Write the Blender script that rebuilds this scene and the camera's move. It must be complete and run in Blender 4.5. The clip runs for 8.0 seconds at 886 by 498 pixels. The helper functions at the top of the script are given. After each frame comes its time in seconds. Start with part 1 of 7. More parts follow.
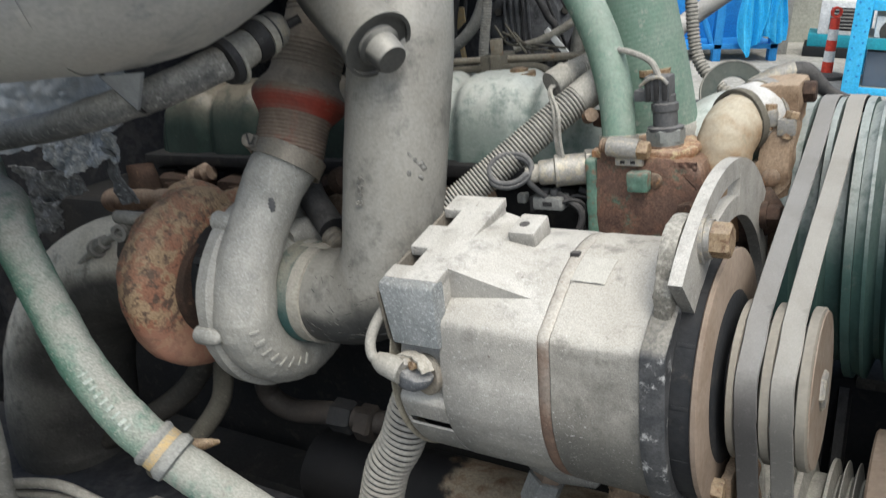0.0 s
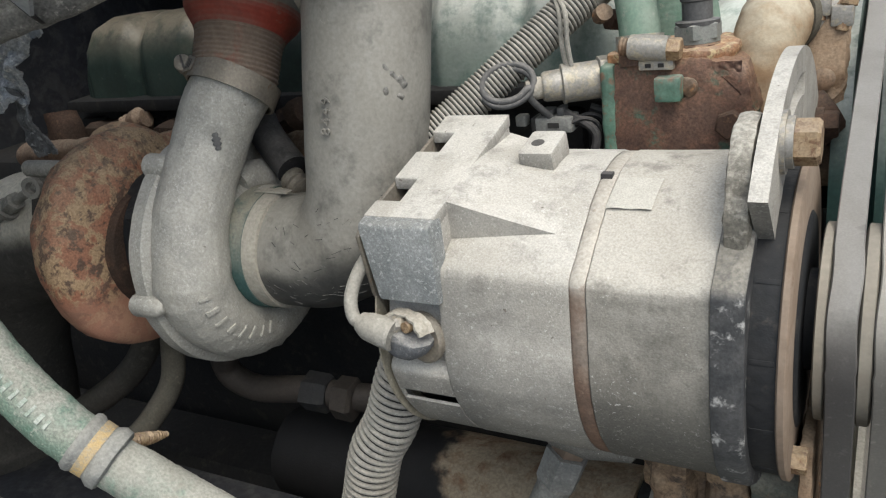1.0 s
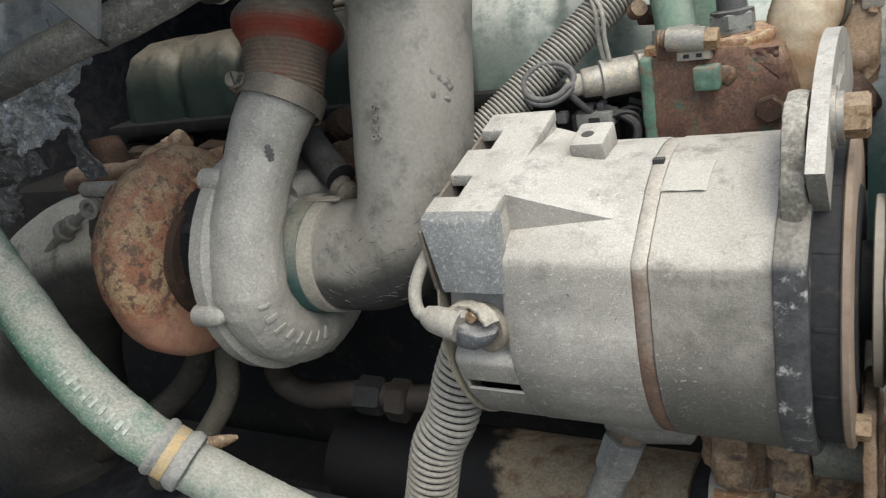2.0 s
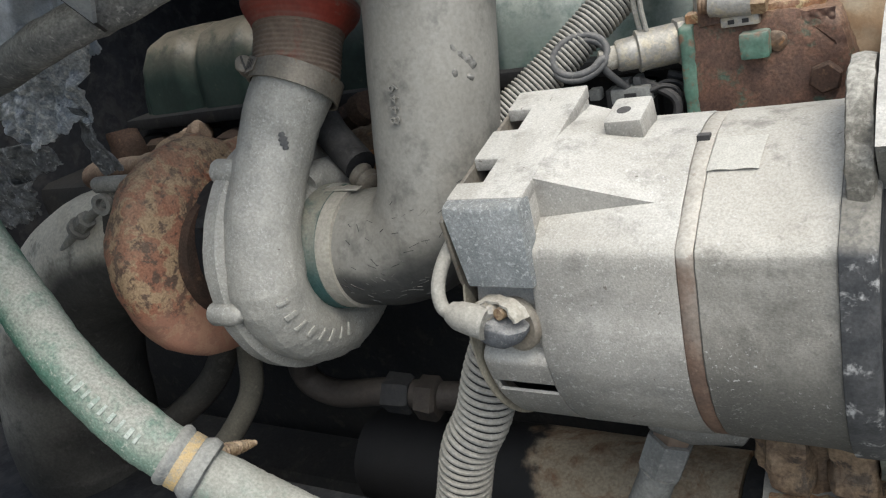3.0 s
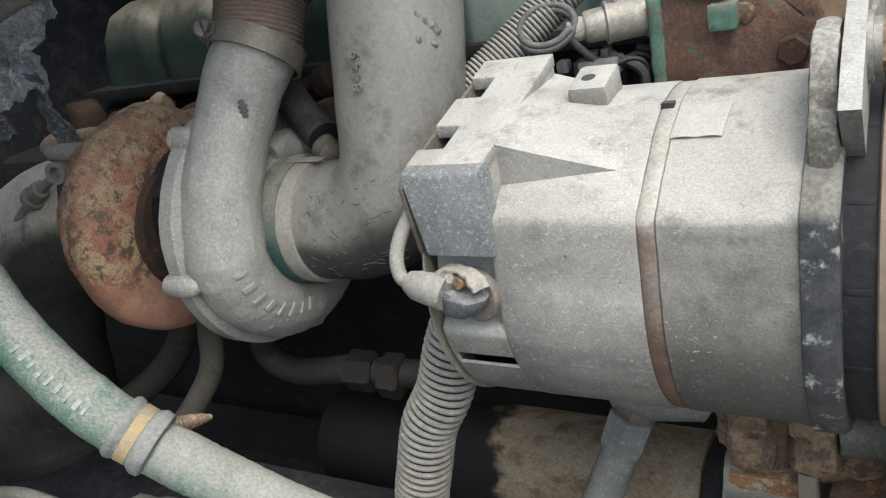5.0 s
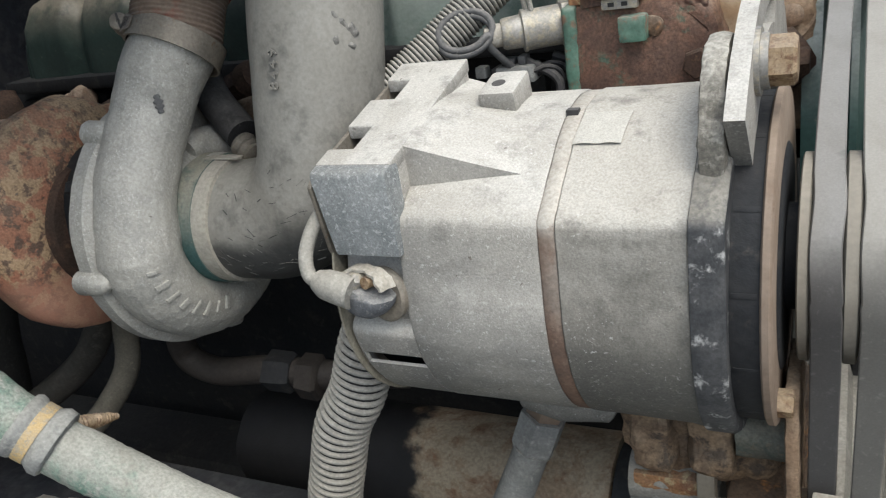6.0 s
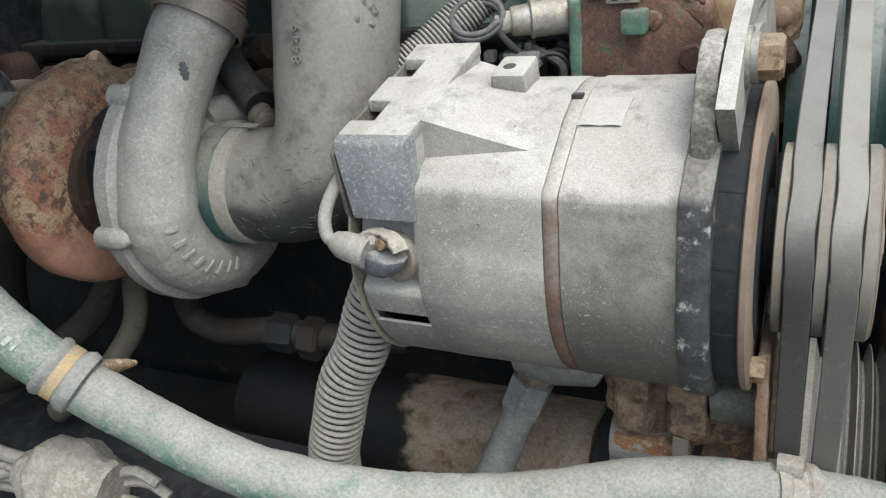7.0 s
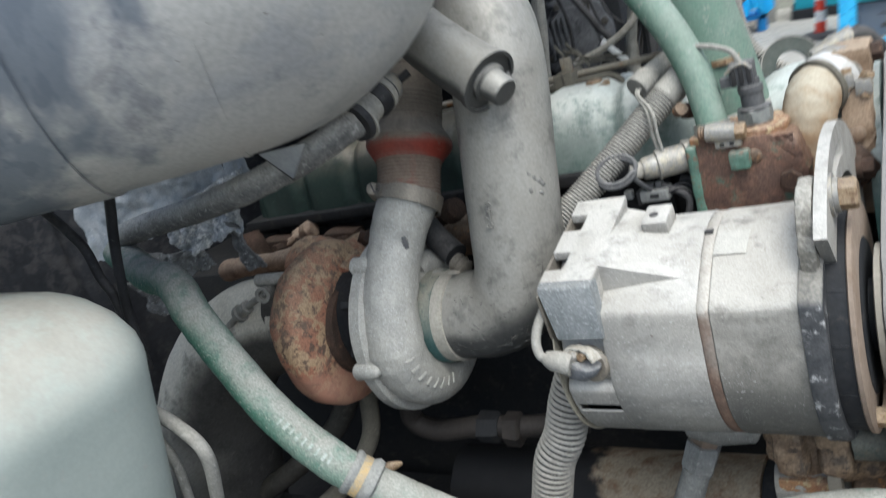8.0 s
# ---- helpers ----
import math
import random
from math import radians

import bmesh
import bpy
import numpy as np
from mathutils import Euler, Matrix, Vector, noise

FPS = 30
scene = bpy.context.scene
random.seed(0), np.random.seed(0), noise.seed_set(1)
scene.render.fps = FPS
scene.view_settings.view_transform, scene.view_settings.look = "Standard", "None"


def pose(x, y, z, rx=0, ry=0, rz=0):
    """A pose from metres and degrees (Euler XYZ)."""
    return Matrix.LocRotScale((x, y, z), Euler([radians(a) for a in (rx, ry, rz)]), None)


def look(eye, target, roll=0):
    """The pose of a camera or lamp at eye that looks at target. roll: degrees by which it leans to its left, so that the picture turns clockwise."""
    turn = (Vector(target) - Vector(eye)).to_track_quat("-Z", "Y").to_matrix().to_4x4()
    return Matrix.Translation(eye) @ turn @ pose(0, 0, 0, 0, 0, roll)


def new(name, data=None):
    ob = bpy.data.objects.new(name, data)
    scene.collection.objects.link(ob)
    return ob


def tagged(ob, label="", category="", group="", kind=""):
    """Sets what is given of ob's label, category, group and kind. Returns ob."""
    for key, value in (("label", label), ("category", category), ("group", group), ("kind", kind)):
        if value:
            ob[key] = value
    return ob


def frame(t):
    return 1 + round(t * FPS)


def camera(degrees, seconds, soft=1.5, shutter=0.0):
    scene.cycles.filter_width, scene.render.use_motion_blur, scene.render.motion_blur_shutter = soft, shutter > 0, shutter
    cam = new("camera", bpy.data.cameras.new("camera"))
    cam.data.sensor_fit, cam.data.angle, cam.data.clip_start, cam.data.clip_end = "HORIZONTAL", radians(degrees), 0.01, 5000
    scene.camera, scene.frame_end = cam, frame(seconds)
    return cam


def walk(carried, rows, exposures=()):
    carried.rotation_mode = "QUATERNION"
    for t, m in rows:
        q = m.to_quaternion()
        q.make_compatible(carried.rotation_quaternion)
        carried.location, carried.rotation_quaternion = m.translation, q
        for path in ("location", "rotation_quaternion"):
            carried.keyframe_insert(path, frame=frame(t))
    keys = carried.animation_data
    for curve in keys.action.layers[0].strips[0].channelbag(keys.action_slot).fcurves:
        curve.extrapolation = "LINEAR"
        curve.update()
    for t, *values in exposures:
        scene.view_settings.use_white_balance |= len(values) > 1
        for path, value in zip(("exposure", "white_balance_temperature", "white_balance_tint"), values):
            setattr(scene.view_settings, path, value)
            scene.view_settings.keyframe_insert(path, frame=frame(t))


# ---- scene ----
cam = camera(57.3, 8.0, 1.2, 0.25)
PATH = [
    (0, (0.003, 0.009, 1.512), (-0.001, 1.847, 0.722), -0.7),
    (0.5, (0.004, 0.093, 1.459), (0.052, 1.874, 0.553), 0.5),
    (1, (-0.02, 0.122, 1.441), (0.072, 1.92, 0.569), -2.2),
    (1.5, (-0.034, 0.113, 1.448), (0.097, 1.918, 0.596), -3.4),
    (2, (-0.05, 0.102, 1.437), (0.01, 1.919, 0.605), -5.5),
    (2.2, (-0.049, 0.11, 1.431), (-0.028, 1.931, 0.605), -6.5),
    (3.5, (-0.04, 0.15, 1.419), (-0.078, 1.952, 0.552), -8.0),
    (4, (-0.047, 0.157, 1.413), (-0.071, 1.959, 0.546), -7.0),
    (4.5, (-0.047, 0.15, 1.408), (-0.037, 1.943, 0.523), -6.6),
    (5.8, (-0.008, 0.139, 1.403), (0.072, 1.935, 0.527), -5.2),
    (6, (-0.015, 0.137, 1.403), (0.149, 1.924, 0.521), -3.5),
    (6.5, (-0.022, 0.123, 1.404), (0.188, 1.91, 0.531), -1.8),
    (7, (-0.036, 0.099, 1.411), (0.172, 1.865, 0.496), -0.3),
    (7.1, (-0.037, 0.087, 1.42), (0.152, 1.855, 0.523), -0.6),
    (7.2, (-0.041, 0.05, 1.448), (0.146, 1.822, 0.546), -1.1),
    (7.3, (-0.042, 0.012, 1.479), (0.124, 1.784, 0.567), -1.8),
    (7.4, (-0.024, -0.014, 1.493), (0.055, 1.773, 0.599), -3.5),
    (7.5, (-0.018, -0.022, 1.493), (-0.011, 1.792, 0.651), -5.9),
    (7.6, (0.004, -0.026, 1.484), (-0.14, 1.81, 0.704), -9.6),
    (7.7, (0.008, -0.023, 1.492), (-0.192, 1.799, 0.692), -12.1),
    (7.8, (-0.010, -0.029, 1.5), (-0.194, 1.799, 0.708), -12.7),
    (7.9, (-0.04, -0.044, 1.52), (-0.21, 1.797, 0.76), -13.6),
    (8, (-0.102, -0.059, 1.539), (-0.15, 1.807, 0.819), -11.6),
]
walk(cam, [(t, look(eye, target, roll)) for t, eye, target, roll in PATH], [(0.0, 0.57, 6150, 4), (1.5, 0.50, 6350, 4), (3.5, 0.55, 6100, 4), (6.5, 0.54, 6100, 4), (8.0, 0.72, 5800, 3)])
# ---- world, sun ----
world = bpy.data.worlds.new("sky")
scene.world = world
world.use_nodes = True
wn = world.node_tree
sky = wn.nodes.new("ShaderNodeTexSky")
sky.sky_type = "NISHITA"
sky.sun_disc = False
sky.sun_elevation, sky.sun_rotation = radians(65), radians(163)
sky.dust_density, sky.air_density = 6.0, 1.0
wn.links.new(sky.outputs[0], wn.nodes["Background"].inputs[0])
wn.nodes["Background"].inputs[1].default_value = 0.15
sun = new("sun", bpy.data.lights.new("sun", "SUN"))
sun.data.energy, sun.data.angle, sun.data.color = 1.6, radians(68), (1.0, 0.97, 0.93)
sun.matrix_world = look((0.46, -0.70, 3.90), (0.1, 0.5, 1.2))

# ---- the engine's own frame: X along the crankshaft to the front, Y across, Z up ----
ENG = Matrix(((0.8478, 0.5204, -0.1018, 0.10), (-0.5167, 0.8539, 0.0620, 0.55), (0.1192, 0.0, 0.9929, 1.17), (0, 0, 0, 1)))
ORG = {}


def thing(name, origin, label, category, group="", kind="", place=ENG):
    """An empty at origin that its parts hang from."""
    ob = new(name)
    ob.empty_display_size = 0.02
    ob.matrix_world = place @ Matrix.Translation(origin)
    ORG[ob.name] = Vector(origin)
    return tagged(ob, label, category, group, kind)


def meshed(name, bm, mat, smooth=40):
    me = bpy.data.meshes.new(name)
    bm.normal_update()
    bm.to_mesh(me)
    bm.free()
    if smooth:
        me.polygons.foreach_set("use_smooth", [True] * len(me.polygons))
        me.set_sharp_from_angle(angle=radians(smooth))
    me.materials.append(mat)
    return me


def part(name, bm, mat, parent, label="", smooth=40):
    """Links bm, in the engine's frame, as one mesh under a thing or a part."""
    org = ORG[parent.name]
    bmesh.ops.transform(bm, matrix=Matrix.Translation(-org), verts=bm.verts)
    ob = new(name, meshed(name, bm, mat, smooth))
    ob.parent = parent
    ORG[ob.name] = org
    return tagged(ob, label)


def solo(name, bm, mat, origin, label, category, group="", kind="", smooth=40, place=ENG):
    """A thing of one mesh."""
    bmesh.ops.transform(bm, matrix=Matrix.Translation(-Vector(origin)), verts=bm.verts)
    ob = new(name, meshed(name, bm, mat, smooth))
    ob.matrix_world = place @ Matrix.Translation(origin)
    ORG[ob.name] = Vector(origin)
    return tagged(ob, label, category, group, kind)


# ---- mesh makers ----
def frame_of(axis):
    a = Vector(axis).normalized()
    u = a.cross(Vector((0, 0, 1)) if abs(a.z) < 0.9 else Vector((1, 0, 0))).normalized()
    return a, u, a.cross(u)


def rings(bm, loops, caps=True, close=False):
    vs = [[bm.verts.new(p) for p in lo] for lo in loops]
    pairs = list(zip(vs, vs[1:])) + ([(vs[-1], vs[0])] if close else [])
    for a, b in pairs:
        n = len(a)
        for i in range(n):
            bm.faces.new((a[i], a[(i + 1) % n], b[(i + 1) % n], b[i]))
    if caps and not close:
        bm.faces.new(list(reversed(vs[0])))
        bm.faces.new(vs[-1])
    return bm


def finish(bm):
    bmesh.ops.recalc_face_normals(bm, faces=bm.faces)
    return bm


def lathe(profile, base, axis, seg=48, bm=None, close=False):
    """Turns (along, radius) pairs about an axis."""
    bm = bm or bmesh.new()
    a, u, w = frame_of(axis)
    base = Vector(base)
    loops = []
    for s, r in profile:
        r = max(r, 0.0004)
        loops.append([base + a * s + (u * math.cos(k) + w * math.sin(k)) * r for k in (2 * math.pi * i / seg for i in range(seg))])
    rings(bm, loops, caps=not close, close=close)
    return finish(bm)


def spline(pts, n=10):
    p = [Vector(q) for q in pts]
    p = [2 * p[0] - p[1]] + p + [2 * p[-1] - p[-2]]
    out = []
    for i in range(1, len(p) - 2):
        a, b, c, d = p[i - 1:i + 3]
        for k in range(n):
            t = k / n
            out.append(0.5 * (2 * b + (c - a) * t + (2 * a - 5 * b + 4 * c - d) * t * t + (3 * b - a - 3 * c + d) * t ** 3))
    return out + [p[-2]]


def tube(pts, rad, seg=16, n=8, bm=None, caps=True, bore=0.0):
    """A round tube along points; rad is one radius, a list for the points, or a function of the way along (0 to 1, metres)."""
    bm = bm or bmesh.new()
    path = spline(pts, n) if n > 1 else [Vector(q) for q in pts]
    way = [0.0]
    for a, b in zip(path, path[1:]):
        way.append(way[-1] + (b - a).length)
    loops, u = [], None
    for i, q in enumerate(path):
        d = (path[min(i + 1, len(path) - 1)] - path[max(i - 1, 0)]).normalized()
        u = frame_of(d)[1] if u is None else (u - d * u.dot(d)).normalized()
        w = d.cross(u)
        f = i / (len(path) - 1)
        if callable(rad):
            r = rad(f, way[i])
        elif isinstance(rad, (list, tuple)):
            g = f * (len(rad) - 1)
            j = min(int(g), len(rad) - 2)
            r = rad[j] + (rad[j + 1] - rad[j]) * (g - j)
        else:
            r = rad
        loops.append([q + (u * math.cos(k) + w * math.sin(k)) * r for k in (2 * math.pi * m / seg for m in range(seg))])
    if bore:
        loops.append([q + (loops[-1][m] - q) * bore for m in range(seg) for q in [path[-1]]])
        loops.append([v - d * 0.03 for v in loops[-1]])
    rings(bm, loops, caps)
    return finish(bm)


def ribbed(pts, rad, pitch, depth, seg=20, bm=None, bore=0.0):
    """Corrugated conduit."""
    path = spline(pts, 40)
    total = sum((b - a).length for a, b in zip(path, path[1:]))
    n = max(2, int(total / pitch * 10 / (len(pts) - 1)))
    return tube(pts, lambda f, s: rad - depth * (0.5 + 0.5 * math.cos(2 * math.pi * s / pitch)) ** 2.3, seg, n, bm, bore=bore)


def block(lo, hi, bev=0.003, bm=None, segs=2, turn=None):
    """A bevelled box from corner to corner, turned about its middle."""
    b2 = bmesh.new()
    lo, hi = Vector(lo), Vector(hi)
    m = Matrix.Translation((lo + hi) / 2) @ (turn or Matrix()) @ Matrix.Diagonal((*(hi - lo), 1))
    bmesh.ops.create_cube(b2, size=1, matrix=m)
    if bev:
        bmesh.ops.bevel(b2, geom=b2.edges[:], offset=bev, segments=segs, affect="EDGES", profile=0.6)
    return merged(bm, b2)


def merged(bm, b2):
    if bm is None:
        return b2
    me = bpy.data.meshes.new("tmp")
    b2.to_mesh(me)
    b2.free()
    bm.from_mesh(me)
    bpy.data.meshes.remove(me)
    return bm


def slab(poly, axis, a, b, bev=0.002, bm=None, holes=()):
    """A plate: a polygon in the plane across an axis (0, 1, 2), from a to b along it."""
    b2 = bmesh.new()

    def at(p, s):
        q = list(p)
        q.insert(axis, s)
        return Vector(q)
    rings(b2, [[at(p, a) for p in poly], [at(p, b) for p in poly]])
    finish(b2)
    if bev:
        rim = [e for e in b2.edges if len(e.link_faces) == 2 and e.calc_face_angle(0) > 0.6]
        bmesh.ops.bevel(b2, geom=rim, offset=bev, segments=2, affect="EDGES", profile=0.6)
    return merged(bm, b2)


def hexnut(base, axis, r, h, bm=None, spin=0.0):
    b2 = bmesh.new()
    a, u, w = frame_of(axis)
    base = Vector(base)
    loops = []
    for s, k in ((0, 1), (h * 0.86, 1), (h, 0.86)):
        loops.append([base + a * s + (u * math.cos(spin + i * math.pi / 3) + w * math.sin(spin + i * math.pi / 3)) * r * k for i in range(6)])
    rings(b2, loops)
    return merged(bm, finish(b2))


def ring(base, axis, r, width, thick, seg=48, bm=None):
    """A strap ring: a band of a radius about an axis."""
    h = width / 2
    return lathe([(-h, r), (-h, r + thick), (h, r + thick), (h, r), (-h, r)][:-1], base, axis, seg, bm, close=True)


def rough(bm, amp, size, seed=0.0):
    """Casts a lumpy surface."""
    bm.normal_update()
    off = Vector((seed, seed * 0.7, -seed))
    for v in bm.verts:
        v.co += v.normal * amp * noise.noise(v.co / size + off)
    return bm


def cast(bm, amp, size, seed=0.0, step=0.006):
    """A sand-cast look for a simple solid: its faces are cut fine, then made lumpy at two scales."""
    bmesh.ops.triangulate(bm, faces=[f for f in bm.faces if len(f.verts) > 4])
    for _ in range(5):
        long_ = [e for e in bm.edges if e.calc_length() > step]
        if not long_:
            break
        bmesh.ops.subdivide_edges(bm, edges=long_, cuts=1, use_grid_fill=True)
        bmesh.ops.triangulate(bm, faces=[f for f in bm.faces if len(f.verts) > 4])
    return rough(rough(bm, amp, size, seed), amp * 0.35, size * 0.3, seed + 3)


def sheet(f, nu, nv, thick=0.0, bm=None):
    """A grid surface f(u, v), with a thickness."""
    b2 = bmesh.new()
    g = [[b2.verts.new(f(i / nu, j / nv)) for j in range(nv + 1)] for i in range(nu + 1)]
    for i in range(nu):
        for j in range(nv):
            b2.faces.new((g[i][j], g[i + 1][j], g[i + 1][j + 1], g[i][j + 1]))
    if thick:
        b2.normal_update()
        bmesh.ops.solidify(b2, geom=b2.faces[:], thickness=thick)
    return merged(bm, b2)


# ---- materials ----
def surf(name, a, b, c=None, rough_=0.75, metal=0.0, size=0.05, fine=0.004, grit=0.25, dust=0.0, dust_lit_col=(0.36, 0.34, 0.30), spots=0.45, edge=0.12, mid=0.5, span=0.25, sharp=0.06, speck=0.3, lie=(-0.35, 0.9), chips=0.0, chip_col=(0.62, 0.61, 0.585), pits=0.0):
    """A worn surface: a and b in patches of a size, c in finer spots, a paler coat on upper faces for dust and, on some
    materials, painted top light, fine relief.
    """
    m = bpy.data.materials.new(name)
    m.use_nodes = True
    nt = m.node_tree
    p = nt.nodes["Principled BSDF"]
    p.inputs["Metallic"].default_value = metal
    tc = nt.nodes.new("ShaderNodeTexCoord")

    def noisy(scale, detail=5.0, rough_n=0.6, dist=0.0):
        n = nt.nodes.new("ShaderNodeTexNoise")
        n.inputs["Scale"].default_value = scale
        n.inputs["Detail"].default_value = detail
        n.inputs["Roughness"].default_value = rough_n
        n.inputs["Distortion"].default_value = dist
        nt.links.new(tc.outputs["Object"], n.inputs["Vector"])
        return n.outputs["Fac"]

    def ramp(fac, lo, hi):
        r = nt.nodes.new("ShaderNodeMapRange")
        r.interpolation_type = "SMOOTHSTEP"
        r.inputs["From Min"].default_value, r.inputs["From Max"].default_value = lo, hi
        nt.links.new(fac, r.inputs["Value"])
        return r.outputs[0]

    def mix(fac, x, y):
        n = nt.nodes.new("ShaderNodeMix")
        n.data_type = "RGBA"
        nt.links.new(fac, n.inputs[0])
        for v, k in ((x, 6), (y, 7)):
            if isinstance(v, tuple):
                n.inputs[k].default_value = (*v, 1)
            else:
                nt.links.new(v, n.inputs[k])
        return n.outputs[2]

    def calc(op, x, y):
        n = nt.nodes.new("ShaderNodeMath")
        n.operation = op
        n.use_clamp = True
        for v, k in ((x, 0), (y, 1)):
            if isinstance(v, (int, float)):
                n.inputs[k].default_value = v
            else:
                nt.links.new(v, n.inputs[k])
        return n.outputs[0]

    big = noisy(1 / size, 6, 0.65, 0.4)
    col = mix(ramp(big, mid - span / 2, mid + span / 2), a, b)
    small = noisy(1 / fine, 3, 0.6)
    if c:
        sp = noisy(speck / fine, 5, 0.7, 0.3)
        col = mix(ramp(sp, 1 - spots - 0.08, 1 - spots + sharp), col, c)
    if dust:
        # paler upward faces: dust, and on some materials light painted in
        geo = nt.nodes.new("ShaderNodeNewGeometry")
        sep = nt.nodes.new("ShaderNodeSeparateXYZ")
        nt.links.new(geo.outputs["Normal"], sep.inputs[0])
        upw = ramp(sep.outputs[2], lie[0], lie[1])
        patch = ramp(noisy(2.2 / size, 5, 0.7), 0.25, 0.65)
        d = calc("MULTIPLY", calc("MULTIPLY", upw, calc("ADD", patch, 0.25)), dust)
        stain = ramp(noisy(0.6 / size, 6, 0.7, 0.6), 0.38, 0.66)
        col = mix(d, col, mix(stain, dust_lit_col, tuple(0.8 * x * k for x, k in zip(dust_lit_col, (1.0, 0.985, 0.96)))))
    relief = None
    if chips:
        cl_ = noisy(1 / 0.0021, 3, 0.6, 0.4)
        where = calc("MULTIPLY", ramp(noisy(1 / 0.03, 5, 0.7), 0.40, 0.66), 0.62)
        flake = calc("MULTIPLY", ramp(cl_, 0.68 - 0.10 * chips, 0.74 - 0.10 * chips), where)
        col = mix(flake, col, chip_col)
        relief = flake
    if pits:
        pt_ = ramp(noisy(1 / 0.0055, 2, 0.5, 0.5), 0.76 - 0.06 * pits, 0.80 - 0.06 * pits)
        col = mix(calc("MULTIPLY", pt_, 0.8), col, (0.12, 0.10, 0.085))
    shade = ramp(small, 0.2, 0.8)
    hs = nt.nodes.new("ShaderNodeHueSaturation")
    v = nt.nodes.new("ShaderNodeMapRange")
    v.inputs["To Min"].default_value, v.inputs["To Max"].default_value = 1 - edge * 1.6, 1 + edge * 1.6
    nt.links.new(shade, v.inputs["Value"])
    nt.links.new(v.outputs[0], hs.inputs["Value"])
    nt.links.new(col, hs.inputs["Color"])
    col = hs.outputs[0]
    nt.links.new(col, p.inputs["Base Color"])
    rr = nt.nodes.new("ShaderNodeMapRange")
    rr.inputs["To Min"].default_value, rr.inputs["To Max"].default_value = max(0.05, rough_ - 0.15), min(1, rough_ + 0.12)
    nt.links.new(big, rr.inputs["Value"])
    nt.links.new(rr.outputs[0], p.inputs["Roughness"])
    p.inputs["Specular IOR Level"].default_value = 0.3
    bump = nt.nodes.new("ShaderNodeBump")
    bump.inputs["Strength"].default_value = grit
    bump.inputs["Distance"].default_value = fine * 0.5
    high = calc("ADD", calc("MULTIPLY", small, 0.5), calc("MULTIPLY", big, 0.35))
    if relief is not None:
        high = calc("ADD", high, calc("MULTIPLY", relief, 0.25))
    nt.links.new(high, bump.inputs["Height"])
    nt.links.new(bump.outputs[0], p.inputs["Normal"])
    return m


# dust, plus light from above painted into the paler upper faces
M_ALU = surf("dusty_top_lit_aluminium", (0.245, 0.234, 0.21), (0.185, 0.178, 0.163), (0.36, 0.347, 0.32), 0.7, 0.05, 0.05, 0.0012, 0.8, 1.2, (0.465, 0.45, 0.415), 0.37, 0.12, speck=0.3, chips=0.75, pits=0.4, lie=(-0.55, 0.8))
M_ALUB = surf("bare_rough_casting", (0.23, 0.245, 0.25), (0.17, 0.185, 0.19), (0.38, 0.39, 0.395), 0.7, 0.2, 0.02, 0.0012, 0.7, 0.3, spots=0.40, edge=0.15, speck=0.4, chips=0.8, chip_col=(0.50, 0.51, 0.51))
M_VOL = surf("compressor_casting", (0.365, 0.355, 0.322), (0.30, 0.295, 0.27), (0.47, 0.46, 0.43), 0.5, 0.06, 0.025, 0.002, 0.9, 0.5, (0.43, 0.418, 0.38), 0.345, 0.11, speck=0.4, sharp=0.02, chips=1.0, pits=0.2)
M_RIM = surf("tan_plate_edge", (0.30, 0.275, 0.215), (0.24, 0.215, 0.165), (0.36, 0.33, 0.265), 0.8, 0, 0.02, 0.002, 0.3, 0.4, (0.40, 0.375, 0.32), 0.36)
M_BOOT = surf("dusty_cracked_rubber", (0.12, 0.125, 0.135), (0.085, 0.09, 0.10), (0.26, 0.26, 0.255), 0.7, 0, 0.012, 0.0014, 0.5, 0.4, (0.30, 0.29, 0.265), 0.37, 0.15)
M_EAR = surf("rough_sandy_casting", (0.17, 0.158, 0.132), (0.125, 0.117, 0.10), (0.27, 0.255, 0.22), 0.85, 0.0, 0.03, 0.0022, 1.0, 1.0, (0.36, 0.345, 0.305), 0.42, 0.22, lie=(0.2, 0.9))
M_FLANGE = surf("dark_worn_flange", (0.045, 0.047, 0.05), (0.075, 0.076, 0.078), (0.42, 0.42, 0.41), 0.6, 0.2, 0.02, 0.002, 0.4, 1.0, (0.21, 0.20, 0.176), 0.375, 0.15, speck=0.12, lie=(0.25, 0.95))
# dust on top; the dark underside is shade put into the colour
M_PIPE = surf("dusty_shaded_intake_pipe", (0.085, 0.085, 0.080), (0.065, 0.066, 0.064), (0.105, 0.103, 0.097), 0.5, 0.2, 0.10, 0.003, 0.15, 1.25, (0.295, 0.286, 0.26), 0.33, 0.08, lie=(-0.26, 0.16))
M_SCAR = surf("rubbed_bare_scar", (0.20, 0.195, 0.18), (0.10, 0.098, 0.092), (0.26, 0.255, 0.24), 0.6, 0.2, 0.004, 0.001, 0.5, 0.3, (0.25, 0.24, 0.22), 0.4)
M_PIPED = surf("pale_pipe_bead", (0.36, 0.34, 0.29), (0.28, 0.265, 0.23), None, 0.75, 0, 0.05, 0.003, 0.15, 0.3)
M_RUST = surf("turbine_rust", (0.29, 0.125, 0.075), (0.37, 0.255, 0.15), (0.085, 0.052, 0.04), 0.85, 0, 0.020, 0.0018, 0.9, 0.5, (0.33, 0.26, 0.185), 0.43, 0.2, speck=0.15, sharp=0.03, span=0.07, pits=1.2)
